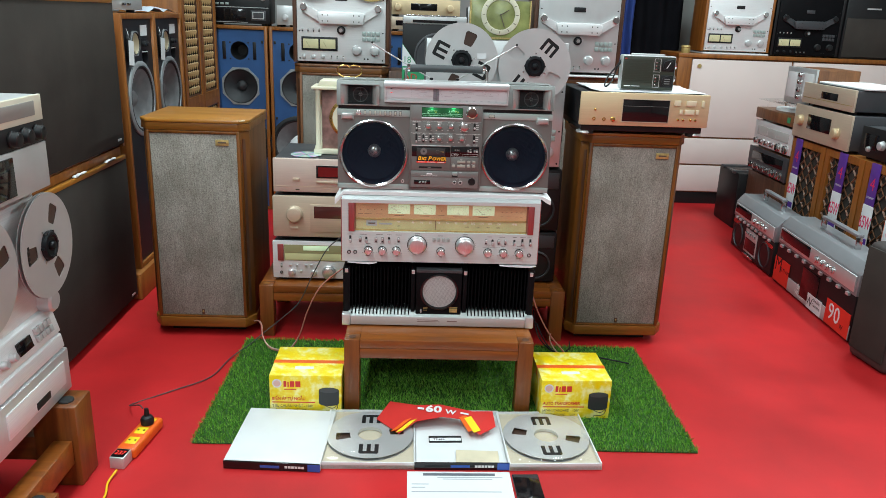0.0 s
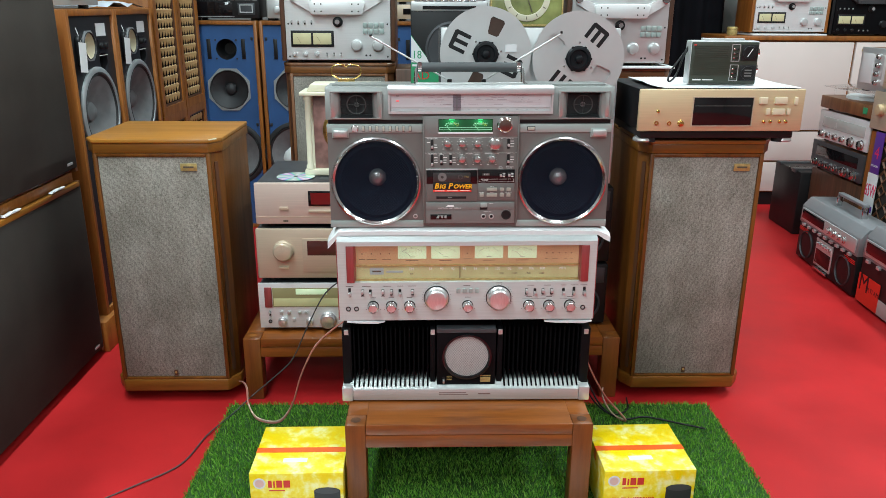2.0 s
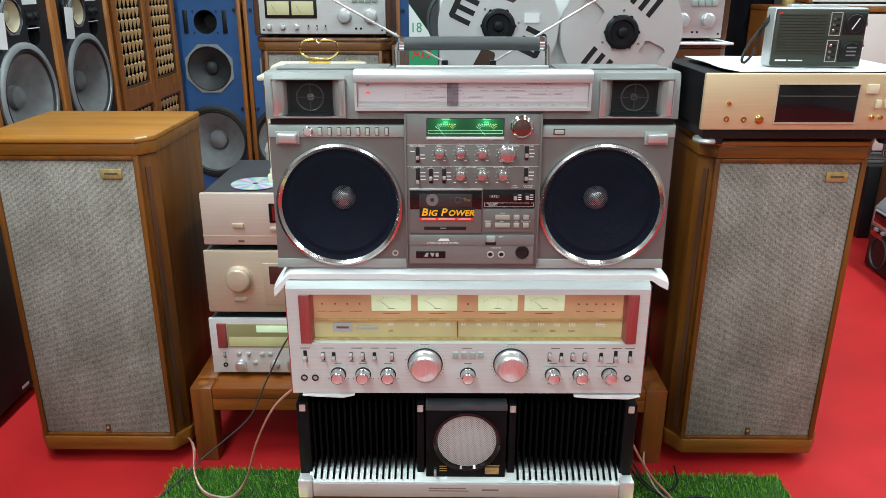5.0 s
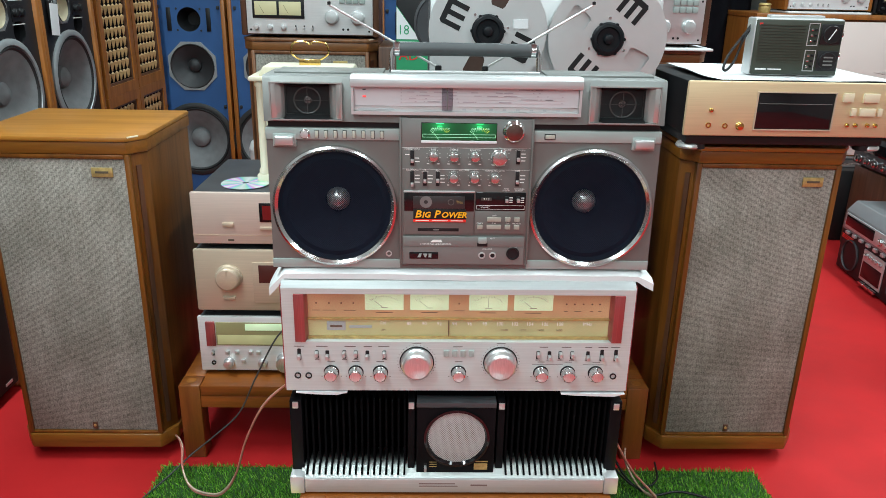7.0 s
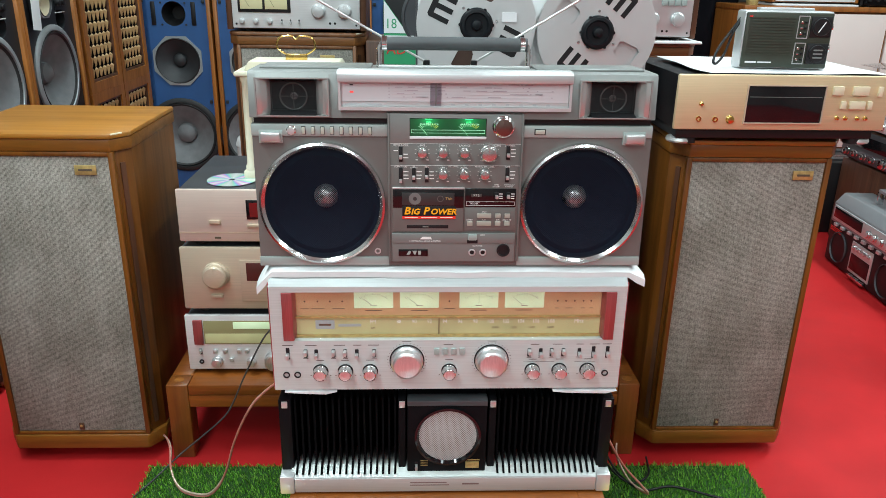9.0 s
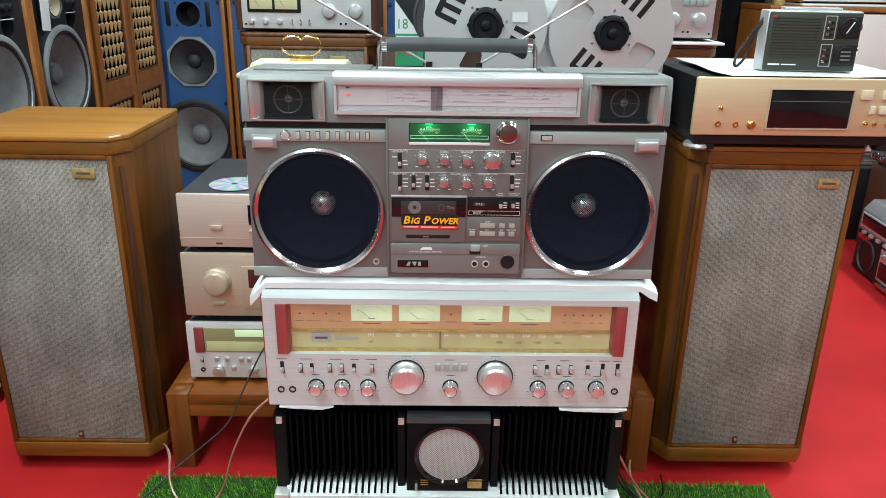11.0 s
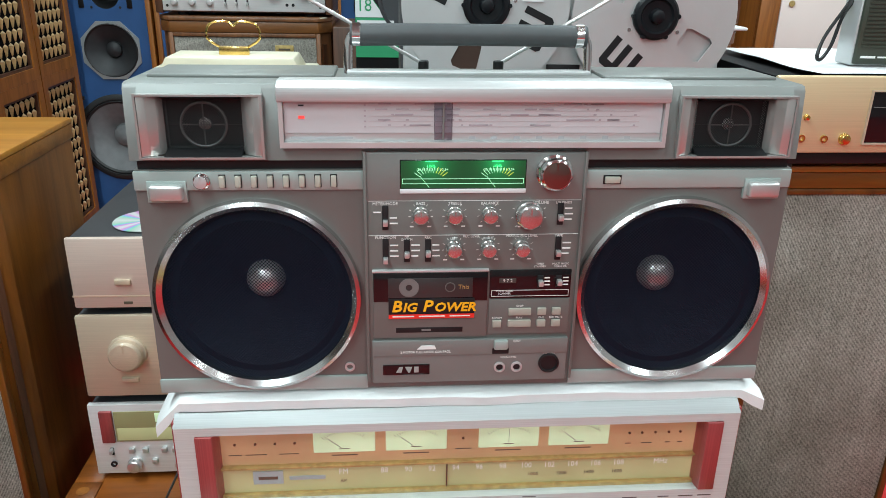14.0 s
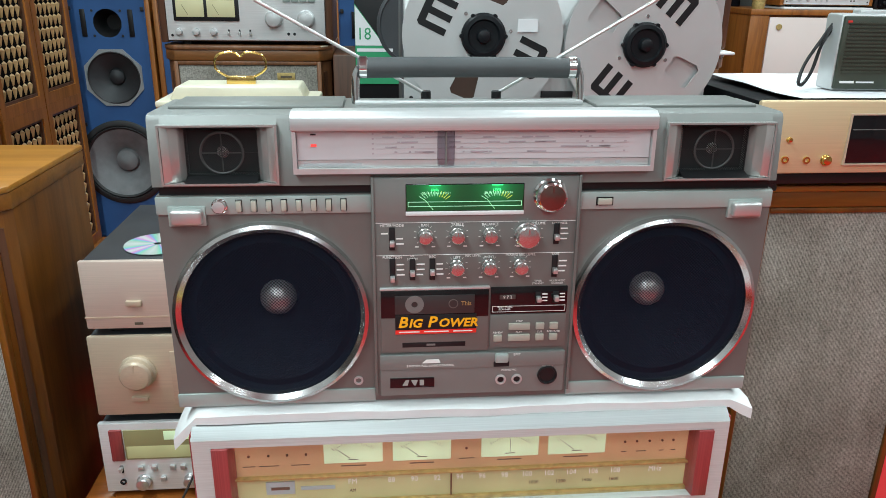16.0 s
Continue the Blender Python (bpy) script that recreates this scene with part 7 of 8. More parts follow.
def carton(m, lines, w=0.228, d=0.215, h=0.136):
    e = thing("transformer_carton", m, "yellow printed cardboard carton for a transformer on grass", "carton", "pair of yellow cartons")
    hw = w / 2
    Shape().box(-hw, hw, 0, d, 0, h, 0.002).done("box", "blotch", e)
    Shape().box(-hw - 0.0005, hw + 0.0005, d * 0.42, d * 0.52, h - 0.03, h + 0.0006).done("red_tape", "orange", e)
    Shape().box(-0.04, 0.02, d * 0.22, d * 0.30, h, h + 0.0005).done("top_label", "paper", e)
    Shape().cyl((-hw + 0.024, 0.0002, h - 0.028), 0.015, 0.0008, "y", 24).done("round_seal", "paper", e)
    Shape().cyl((-hw + 0.024, -0.0006, h - 0.028), 0.011, 0.0004, "y", 24).done("seal_core", plain_key("pale_red", (0.7, 0.45, 0.4)), e)
    lg = Shape()
    x = -hw + 0.045
    for ww, hh in ((0.009, 0.02), (0.004, 0.018), (0.014, 0.02), (0.016, 0.02)):
        lg.box(x, x + ww, -0.0006, 0.001, h - 0.040, h - 0.040 + hh)
        x += ww + 0.0035
    lg.done("maker_mark", plain_key("logo_red", (0.62, 0.03, 0.02)), e)
    Shape().box(-hw + 0.046, -hw + 0.085, -0.0005, 0.001, h - 0.050, h - 0.047).done("small_print", "redcard", e)
    words(lines[0], e, -hw + 0.008, -0.0004, 0.054, 0.0145, "logo_red", "LEFT", squeeze=lines[3], bold=0.0003)
    Shape().box(-hw + 0.008, 0.03, -0.0005, 0.001, 0.040, 0.0435).done("small_print", "logo_red", e)
    words(lines[1], e, -hw + 0.008, -0.0004, 0.0285, 0.0125, "darkprint", "LEFT", squeeze=lines[3])
    words(lines[2], e, -hw + 0.008, -0.0004, 0.0125, 0.0125, "darkprint", "LEFT", squeeze=lines[3])
    # picture of a black transformer with its cord
    p = Shape().prism([(hw - 0.072, 0.044)] + [(hw - 0.040 + 0.032 * math.cos(a), 0.040 + 0.010 * math.sin(a)) for a in np.linspace(math.pi, 2 * math.pi, 12)] + [(hw - 0.008, 0.085)] + [(hw - 0.040 + 0.032 * math.cos(a), 0.085 + 0.010 * math.sin(a)) for a in np.linspace(0, math.pi, 12)], -0.0006, 0.001, "xz").done("printed_transformer", plain_key("print_black", (0.03, 0.032, 0.036)), e)
    Shape().prism([(hw - 0.040 + 0.030 * math.cos(a), 0.085 + 0.0085 * math.sin(a)) for a in np.linspace(0, 2 * math.pi, 24, endpoint=False)], -0.0009, 0.0, "xz").done("printed_lid", plain_key("print_grey", (0.06, 0.065, 0.07)), p)
    Shape().tube([(hw - 0.06, -0.0004, 0.035), (hw - 0.03, -0.0004, 0.022), (hw - 0.012, -0.0004, 0.034), (hw - 0.02, -0.0004, 0.014), (hw - 0.05, -0.0004, 0.012)], 0.0011, 6, 5).done("printed_cord", "print_black", p)
    return e


carton(pose(-0.336, 2.183, 0.006, 0, 0, 0.4), ("BIẾN ÁP TỰ NGẪU", "TIÊU CHUẨN NHẬT - 100V", "TIÊU CHUẨN MỸ - 120V", 0.86))
carton(pose(0.534, 2.182, 0.006, 0, 0, 1.2), ("AUTO TRANSFORMER", "JAPAN STANDARD - 100V", "USA STANDARD - 120V", 0.84))


# ---------------------------------------------------------------- open tape boxes on the floor
def tape_box_lid(m, label, inside):
    """Shallow white box half with a dark printed spine."""
    e = thing("tape_box", m, label, "tape box", "row of open tape boxes")
    w, d, t = 0.274, 0.30, 0.024
    Shape().box(0, w, 0.004, d, 0.0, 0.004).done("bottom", "white", e)
    for nm, a in (("side", (0, 0.003, 0.004, d, 0.004, t)), ("side", (w - 0.003, w, 0.004, d, 0.004, t)), ("back", (0.003, w - 0.003, d - 0.003, d, 0.004, t))):
        Shape().box(*a, 0.0006).done(nm, "white", e)
    sp = Shape().box(0, w, 0, 0.0038, 0, t, 0.0006).done("spine", "blackgloss", e, "black printed spine")
    Shape().box(w - 0.035, w, -0.0007, 0.001, 0.001, t - 0.001).done("blue_end", "blue", sp)
    lg = Shape()
    x = w - 0.10
    for k in range(6):
        lg.box(x + k * 0.0095, x + k * 0.0095 + 0.0075, -0.0007, 0.001, 0.009, 0.016)
    lg.done("maker_mark", "whiteprint", sp)
    Shape().box(w - 0.17, w - 0.115, -0.0007, 0.001, 0.008, 0.016).done("type_mark", "blue", sp)
    Shape().box(0.0005 if not inside else 0.004, w - (0.0005 if not inside else 0.004), 0.0045 if not inside else 0.006, d - (0.0005 if not inside else 0.004), 0.0041 if inside else t + 0.0002, 0.011 if inside else t + 0.0014, 0.0006).done("inner_card", "white", e)
    return e


def tape_box_tray(m, label, turn):
    """Box half with a beige tray and a reel in clear film."""
    e = thing("tape_box", m, label, "tape box", "row of open tape boxes")
    w, d, t = 0.272, 0.30, 0.022
    Shape().box(0, w, 0, d, 0.0, t - 0.008, 0.001).done("tray", "beige", e)
    for a in ((0, 0.004, 0, d, 0, t), (w - 0.004, w, 0, d, 0, t), (0.004, w - 0.004, 0, 0.004, 0, t), (0.004, w - 0.004, d - 0.004, d, 0, t)):
        Shape().box(*a, 0.0008).done("rim", "white", e)
    r = thing("tape_reel", m @ pose(w / 2, d * 0.50, t + 0.003, -90, 0, 180), "silver metal tape reel with printed bars, lying in its box", "tape reel", "boxed tape reels")
    f = Shape()
    R, holes = 0.1315, []
    for k in range(2):
        a = radians(turn + 180 * k)
        ca, sa = math.cos(a), math.sin(a)
        holes.append([(u * ca - v * sa, u * sa + v * ca) for u, v in [(0.060, -0.015), (0.10, -0.02), (0.105, 0.016), (0.10, 0.02), (0.060, 0.015)]])
    f.plate(circle(0, 0, R, 56), holes + [circle(0, 0, 0.037, 28)], 0.0, 0.0016)
    f.done("flange", "reelmetal", r)
    Shape().lathe([(0.120, -0.0024), (0.120, -0.009), (0.045, -0.009), (0.045, -0.0024)], (0, 0, 0), "y", 48).done("tape_pack", "tape", r)
    Shape().lathe([(R, -0.0095), (R, -0.0108), (0.04, -0.0108), (0.04, -0.0095)], (0, 0, 0), "y", 48).done("back_flange", "reelmetal", r)
    Shape().lathe([(0.045, -0.0018), (0.045, -0.0092), (0.037, -0.0092), (0.037, -0.0018)], (0, 0, 0), "y", 32).done("hub_ring", "silverp", r)
    for a in (0, 180):
        b = Shape()
        mm = pose(0, 0, 0, 0, a, 0)
        for u in (-0.023, 0.0, 0.023):
            b.box(u - 0.0060, u + 0.0060, -0.0006, 0.0002, 0.060, 0.104, m=mm)
        b.prism([(-0.029, 0.097), (0.029, 0.097), (0.029, 0.104), (0.024, 0.1095), (-0.024, 0.1095), (-0.029, 0.104)], -0.0007, 0.0001, "xz", m=mm)
        b.done("printed_mark", "black", r)
    pv, pf = [], []
    for i in range(33):
        for j in range(33):
            u, v = i / 32, j / 32
            edge = max(abs(u - 0.5), abs(v - 0.5))
            pv.append((0.006 + u * (w - 0.012), 0.006 + v * (d - 0.012), t + 0.0075 + 0.0030 * noise.noise((u * 7 + turn, v * 7, 2)) + 0.0015 * noise.noise((u * 19, v * 15, turn)) - max(0, edge - 0.44) * 0.05))
    for i in range(32):
        for j in range(32):
            a = i * 33 + j
            pf.append((a, a + 33, a + 34, a + 1))
    fl = Shape().quads(pv, pf).done("plastic_film", "clear", e, "crinkled clear plastic film", 80)
    fl.visible_shadow = False
    return e


tape_box_lid(pose(-0.526, 1.882, 0.001, 0, 0, -3.0), "white open tape box lid with black spine on floor", False)
tape_box_tray(pose(-0.256, 1.886, 0.001, 0, 0, 0.5), "open tape box with beige tray holding a reel", 10)
bx = tape_box_lid(pose(0.014, 1.886, 0.001, 0, 0, 0.8), "white open tape box with paper slips and black spine", True)
tape_box_tray(pose(0.288, 1.888, 0.001, 0, 0, 2.2), "open tape box with beige tray holding a reel", 165)
o = Shape().box(0, 0.10, 0, 0.034, 0, 0.003, 0.0005).done("label_strip", "black")
o.matrix_world = pose(0.058, 2.012, 0.0125, 0, 0, 2)
tagged(o, "black and white paper label strip in a tape box", "label")
Shape().box(0.002, 0.098, 0.006, 0.022, 0.0030, 0.0034).done("white_print", "paper", o)
words("Thats", o, 0.030, 0.014, 0.0036, 0.016, "black", m=pose(0.030, 0.014, 0.0036))
o = Shape().box(0, 0.125, 0, 0.062, 0, 0.006, 0.001).done("paper_packet", plain("cream_paper", (0.66, 0.58, 0.42), 0.7))
o.matrix_world = pose(0.135, 1.905, 0.0125, 0, 0, -2)
tagged(o, "cream paper packet lying in an open tape box", "packet")


def sales_banner():
    """Bent red card sign with big white figures, lying over the tape boxes."""
    e = thing("sales_banner", pose(0.085, 2.115, 0.024), "bent red cardboard sales banner with white figures", "sign")
    top = [(-0.191, 0.000), (-0.152, 0.105), (-0.068, 0.062), (0.010, 0.050), (0.112, 0.020), (0.178, 0.045), (0.180, -0.040)]
    bot = [(-0.150, -0.045), (-0.119, -0.085), (-0.067, -0.030), (0.012, -0.016), (0.095, -0.022), (0.110, -0.068), (0.128, -0.085)]
    zt = [0.008, 0.012, 0.024, 0.034, 0.028, 0.016, 0.010]
    zb = [0.006, 0.008, 0.018, 0.028, 0.022, 0.012, 0.008]
    v = [(a, b, z) for (a, b), z in zip(top, zt)] + [(a, b, z) for (a, b), z in zip(bot, zb)]
    k, n = len(top), 2 * len(top)
    v += [(a, b, z - 0.0012) for a, b, z in v]
    f = []
    for i in range(k - 1):
        f += [(i, i + k, i + k + 1, i + 1), (n + i, n + i + 1, n + i + k + 1, n + i + k), (i, i + 1, n + i + 1, n + i), (i + k, n + i + k, n + i + k + 1, i + k + 1)]
    f += [(0, n, n + k, k), (k - 1, n - 1, n + n - 1, n + k - 1)]
    Shape().quads(v, f).done("card", "redcard", e, smooth=0)
    words("60", e, 0, 0, 0, 0.040, "paper", m=pose(-0.012, 0.021, 0.0325, 14, 0, -7), squeeze=1.3, depth=0.0006, bold=0.0012)
    words("W", e, 0, 0, 0, 0.026, "paper", m=pose(0.041, 0.006, 0.0315, 14, 4, -9), squeeze=1.2, depth=0.0006, bold=0.0006)
    for a, b, w in (((-0.076, -0.026, 0.0195), (-0.117, -0.078, 0.0108), 0.011), ((0.094, -0.014, 0.0255), (0.120, -0.076, 0.0125), 0.011)):
        a, b = Vector(a), Vector(b)
        dx, up = Vector((w, 0.006, 0.0006)), Vector((0, 0, 0.0016))
        for col, off in (("yellow", Vector((0, 0, 0))), ("orange", Vector((-0.016, 0.004, 0.0004)))):
            p = [a - dx + off, a + dx + off, b + dx + off, b - dx + off]
            Shape().quads(p + [q + up for q in p], [(0, 3, 2, 1), (4, 5, 6, 7), (0, 1, 5, 4), (2, 3, 7, 6), (1, 2, 6, 5), (3, 0, 4, 7)]).done("stripe", col, e)
    Shape().box(-0.010, 0.010, -0.004, 0.004, -0.0005, 0.0008, m=pose(-0.052, 0.034, 0.0275, 14, 0, -8)).done("small_print", "paper", e)
    Shape().box(-0.013, 0.013, -0.003, 0.003, -0.0005, 0.0008, m=pose(0.085, 0.004, 0.0285, 14, 4, -14)).done("small_print", "paper", e)


sales_banner()

o = Shape().box(0, 0.293, -0.205, 0, 0, 0.001).done("printed_form", "paper")
o.matrix_world = pose(-0.006, 1.878, 0.0005, 0, 0, 0.6)
tagged(o, "white printed paper form lying on the red floor", "paper")
pr = Shape()
pr.box(0.045, 0.25, -0.020, -0.008, 0.0009, 0.0014)
pr.done("heading_bar", plain_key("form_grey", (0.12, 0.13, 0.15)), o)
pr = Shape()
for x0, x1, y in ((0.085, 0.27, -0.028), (0.10, 0.24, -0.036), (0.012, 0.06, -0.060), (0.012, 0.05, -0.075), (0.012, 0.26, -0.095)):
    pr.box(x0, x1, y - 0.0018, y + 0.0018, 0.0009, 0.0013)
pr.done("small_print", plain_key("form_pale", (0.35, 0.37, 0.40)), o)
o = Shape().box(0, 0.076, -0.16, 0, 0, 0.0085, 0.004, 3).done("smartphone", "blackgloss")
o.matrix_world = pose(0.291, 1.862, 0.0003, 0, 0, 1.5)
tagged(o, "black glossy smartphone lying face up on the floor", "phone")
Shape().box(0.0035, 0.0725, -0.1565, -0.0035, 0.0083, 0.0088, 0.0002).done("screen", "blackgloss", o)


# ---------------------------------------------------------------- power strip and cables
def power_strip():
    e = thing("power_strip", pose(-0.800, 2.022, 0.0, 0, 0, 83), "orange power strip with black plug and red voltage display", "power strip")
    Shape().box(-0.100, 0.085, -0.029, 0.029, 0, 0.034, 0.009, 3).done("body", "orange", e)
    for x in (-0.055, 0.0, 0.052):
        p = Shape().box(x - 0.018, x + 0.018, -0.016, 0.016, 0.032, 0.0355, 0.003).done("socket_plate", "yellow", e)
        for s in (-1, 1):
            Shape().cyl((x, s * 0.009, 0.0352), 0.003, 0.0012, "z", 10).done("pin_hole", "black", p)
    Shape().lathe([(0.019, 0.036), (0.020, 0.050), (0.016, 0.058), (0.008, 0.062), (0.006, 0.085), (0, 0.086)], (0.040, 0.0, 0), "z", 20).done("plug", "black", e)
    d = Shape().box(-0.150, -0.1015, -0.021, 0.021, 0.0, 0.036, 0.003, m=pose(0, 0, 0, 0, 0, 0)).done("meter_box", "silverp", e)
    Shape().box(-0.146, -0.1055, -0.018, 0.018, 0.0355, 0.0368).done("meter_face", "blackgloss", d)
    words("237", d, 0, 0, 0, 0.026, "redled", m=pose(-0.1255, 0.0, 0.0372, 0, 0, -90), squeeze=0.75)
    return e


power_strip()


def cable(name, pts, r, mat, label):
    o = Shape().tube(pts, r, 8, 8).done(name, mat, None, "", 60)
    return tagged(o, label, "cable")


cable("power_cable", [(-0.806, 2.062, 0.086), (-0.83, 2.10, 0.075), (-0.905, 2.225, 0.006), (-0.80, 2.33, 0.004), (-0.705, 2.43, 0.004), (-0.67, 2.58, 0.006), (-0.615, 2.69, 0.018), (-0.57, 2.745, 0.045), (-0.51, 2.755, 0.095), (-0.44, 2.755, 0.165), (-0.39, 2.75, 0.27), (-0.33, 2.745, 0.385), (-0.27, 2.74, 0.44)], 0.0021, "cable", "grey power cable running from the strip to the stack")
cable("power_cable", [(-0.81, 1.85, 0.012), (-0.815, 1.80, 0.006), (-0.80, 1.72, 0.006), (-0.84, 1.60, 0.006), (-0.90, 1.30, 0.006)], 0.0032, "cableyel", "yellow power cable lying on the red floor")
for k, mt in ((0, "cablered"), (1, "cablesil")):
    dx = 0.005 * k
    cable("speaker_cable", [(-0.235, 2.62 + dx, 0.36), (-0.268, 2.60, 0.352), (-0.338, 2.60 + dx, 0.286), (-0.385, 2.60, 0.194), (-0.415, 2.605 + dx, 0.10), (-0.445, 2.615, 0.042 + dx), (-0.478, 2.62, 0.020 + dx), (-0.535, 2.64, 0.022 + dx), (-0.568, 2.68, 0.05), (-0.585, 2.735 + dx, 0.075), (-0.612, 2.79, 0.07), (-0.66, 2.88, 0.02)], 0.0026, mt, "clear copper speaker cable hanging from the amplifier")
    cable("speaker_cable", [(0.402, 2.66 + dx, 0.345), (0.425, 2.60, 0.31), (0.46, 2.57 + dx, 0.22), (0.51, 2.58, 0.13), (0.56, 2.58 + dx, 0.07), (0.585, 2.60, 0.03 + dx), (0.56, 2.66, 0.022), (0.55, 2.76, 0.03 + dx), (0.60, 2.90, 0.03)], 0.0026, mt, "clear copper speaker cable hanging from the amplifier")
cable("power_cable", [(0.50, 2.80, 0.08), (0.53, 2.70, 0.03), (0.58, 2.63, 0.020), (0.66, 2.64, 0.020), (0.75, 2.60, 0.021), (0.82, 2.57, 0.020)], 0.003, "black", "thin black cable lying on the grass mat")
cable("power_cable", [(0.49, 2.84, 0.12), (0.50, 2.74, 0.05), (0.55, 2.66, 0.021), (0.61, 2.68, 0.021), (0.63, 2.76, 0.02)], 0.0026, "black", "thin black cable lying on the grass mat")
cable("power_cable", [(0.575, 3.02, 0.92), (0.573, 2.98, 0.84), (0.565, 2.96, 0.72), (0.567, 2.97, 0.58)], 0.004, "black", "black cable hanging behind the floor speaker")


# ---------------------------------------------------------------- left foreground: tape deck on a stool
st = thing("low_stool", pose(-0.876, 1.893, 0), "brown hardwood stool under a silver tape deck", "stool")
for yy in (-0.10, -0.62):
    l = Shape().box(-0.115, 0.0, yy, yy + 0.10, 0, 0.236, 0.005).done("leg", "stoolwood_z", st)
    Shape().cyl((-0.038, yy + 0.038, 0.235), 0.02, 0.006, "z", 18, 0.002).done("rubber_pad", "rubber", l)
    Shape().box(-0.42, -0.345, yy, yy + 0.075, 0, 0.236, 0.005).done("leg", "stoolwood_z", st)
    Shape().box(-0.345, -0.1155, yy + 0.012, yy + 0.062, 0.07, 0.14, 0.004).done("rail", "stoolwood", st)
for xx in (-0.065, -0.41):
    Shape().box(xx, xx + 0.05, -0.520, -0.1005, 0.07, 0.14, 0.004).done("rail", "stoolwood", st)
low_b = thing("low_stool", pose(-0.842, 1.60, 0), "small brown hardwood stool on the red floor", "stool")
for yy in (-0.07, -0.50):
    l = Shape().box(-0.07, 0.0, yy, yy + 0.07, 0, 0.118, 0.004).done("leg", "stoolwood_z", low_b)
    Shape().cyl((-0.035, yy + 0.035, 0.117), 0.018, 0.006, "z", 16, 0.002).done("rubber_pad", "rubber", l)
Shape().box(-0.06, -0.012, -0.43, -0.07, 0.05, 0.11, 0.004).done("rail", "stoolwood", low_b)

ad = thing("reel_tape_deck", pose(-0.965, 1.672, 0.2425, 0, 0, 90), "silver open-reel tape deck with metal reel on a stool", "tape deck")
Shape().box(-0.235, 0.225, 0.02, 0.24, 0.0, 0.556, 0.006).done("case", "darkcase", ad)
Shape().box(-0.235, 0.225, 0.0, 0.0195, 0.24, 0.560, 0.004).done("upper_plate", "silver", ad)
Shape().prism([(-0.040, 0.0), (0.10, 0.0), (0.10, 0.14), (-0.040, 0.118)], -0.235, 0.225, "yz", 0.004).done("lower_housing", "silverp", ad)
Shape().prism([(-0.036, 0.124), (0.019, 0.142), (0.019, 0.185), (-0.030, 0.160)], -0.23, 0.22, "yz", 0.003).done("key_ledge", "silver", ad)
Shape().prism([(-0.028, 0.166), (0.019, 0.188), (0.019, 0.245), (-0.010, 0.235)], -0.235, 0.225, "yz", 0.004).done("control_panel", "silver", ad)
tiltm = pose(0, -0.0205, 0.200, -15, 0, 0)
Shape().box(0.02, 0.085, -0.004, 0.004, -0.016, 0.016, 0.001, m=tiltm).done("counter_window", "blackgloss", ad)
for i in range(4):
    for j in range(2):
        Shape().box(0.108 + i * 0.020, 0.124 + i * 0.020, -0.008, 0.002, -0.016 + j * 0.020, 0.0 + j * 0.020, 0.001, m=tiltm).done("button", "silverp", ad)
for x in (-0.05, -0.01):
    Shape().lathe([(0.010, 0.0), (0.010, 0.014), (0.008, 0.016), (0, 0.016)], (0, 0, 0), "y", 18, m=pose(x, -0.0205, 0.196, -15, 0, 0)).done("knob", "silverp", ad)
Shape().box(-0.10, 0.19, -0.0435, -0.038, 0.03, 0.095, 0.002).done("front_recess", "silver", ad)
Shape().box(0.03, 0.10, -0.0455, -0.042, 0.035, 0.055, 0.002).done("name_bar", "black", ad)
ar = reel(ad, 0.180, 0.418, -0.045, 0.133, 62, "reelmetal", "hub", ())
lt = Shape()
for k in range(4):
    lt.box(-0.102 + 0.0, -0.094, -0.0006, 0.0002, -0.024 + k * 0.013, -0.015 + k * 0.013)
lt = lt.done("maker_mark", "black", ar)
lt.matrix_basis = pose(0.180, -0.045, 0.418)
Shape().cyl((0.180, 0.0, 0.418), 0.02, 0.045, "y", 16).done("spindle", "black", ad)
reel(ad, -0.105, 0.424, -0.045, 0.133, 20, "reelmetal", "hub", ())
Shape().cyl((-0.105, 0.0, 0.424), 0.02, 0.045, "y", 16).done("spindle", "black", ad)
Shape().lathe([(0.030, 0), (0.030, 0.03), (0.024, 0.036), (0, 0.036)], (0.20, 0.0, 0.262), "y", 24).done("guide_roller", "silverp", ad)
Shape().tube([(0.205, -0.03, 0.285), (0.215, -0.034, 0.300)], 0.006, 8, 2).done("guide_pin", "chrome", ad)

cdk = thing("cassette_deck", pose(-0.925, 1.69, 0.8435 - 0.04, 0, 0, 90), "silver cassette deck with cream meter window, stacked on a tape deck", "cassette deck")
Shape().box(-0.22, 0.215, 0.006, 0.26, 0.0, 0.225, 0.004).done("case", "silverp", cdk)
Shape().box(-0.22, 0.215, -0.004, 0.0055, 0.165, 0.226, 0.002).done("meter_panel", plain_key("ivory", (0.62, 0.58, 0.46)), cdk)
Shape().box(-0.05, 0.175, -0.006, -0.001, 0.18, 0.214, 0.001).done("meter_window", plain_key("meter_grey", (0.25, 0.24, 0.22)), cdk)
Shape().box(-0.22, 0.215, -0.002, 0.0055, 0.112, 0.1645, 0.001).done("knob_panel", "black", cdk)
for x in (0.06, 0.115, 0.175):
    knob(cdk, x, 0.138, 0.018, -0.002, 0.02, "black", "black", seg=18)
Shape().box(-0.22, 0.215, -0.003, 0.0055, 0.0, 0.1115, 0.001).done("lower_panel", "silverp", cdk)
Shape().box(-0.08, 0.05, -0.006, -0.001, 0.01, 0.10, 0.002).done("cassette_door", "blackgloss", cdk)


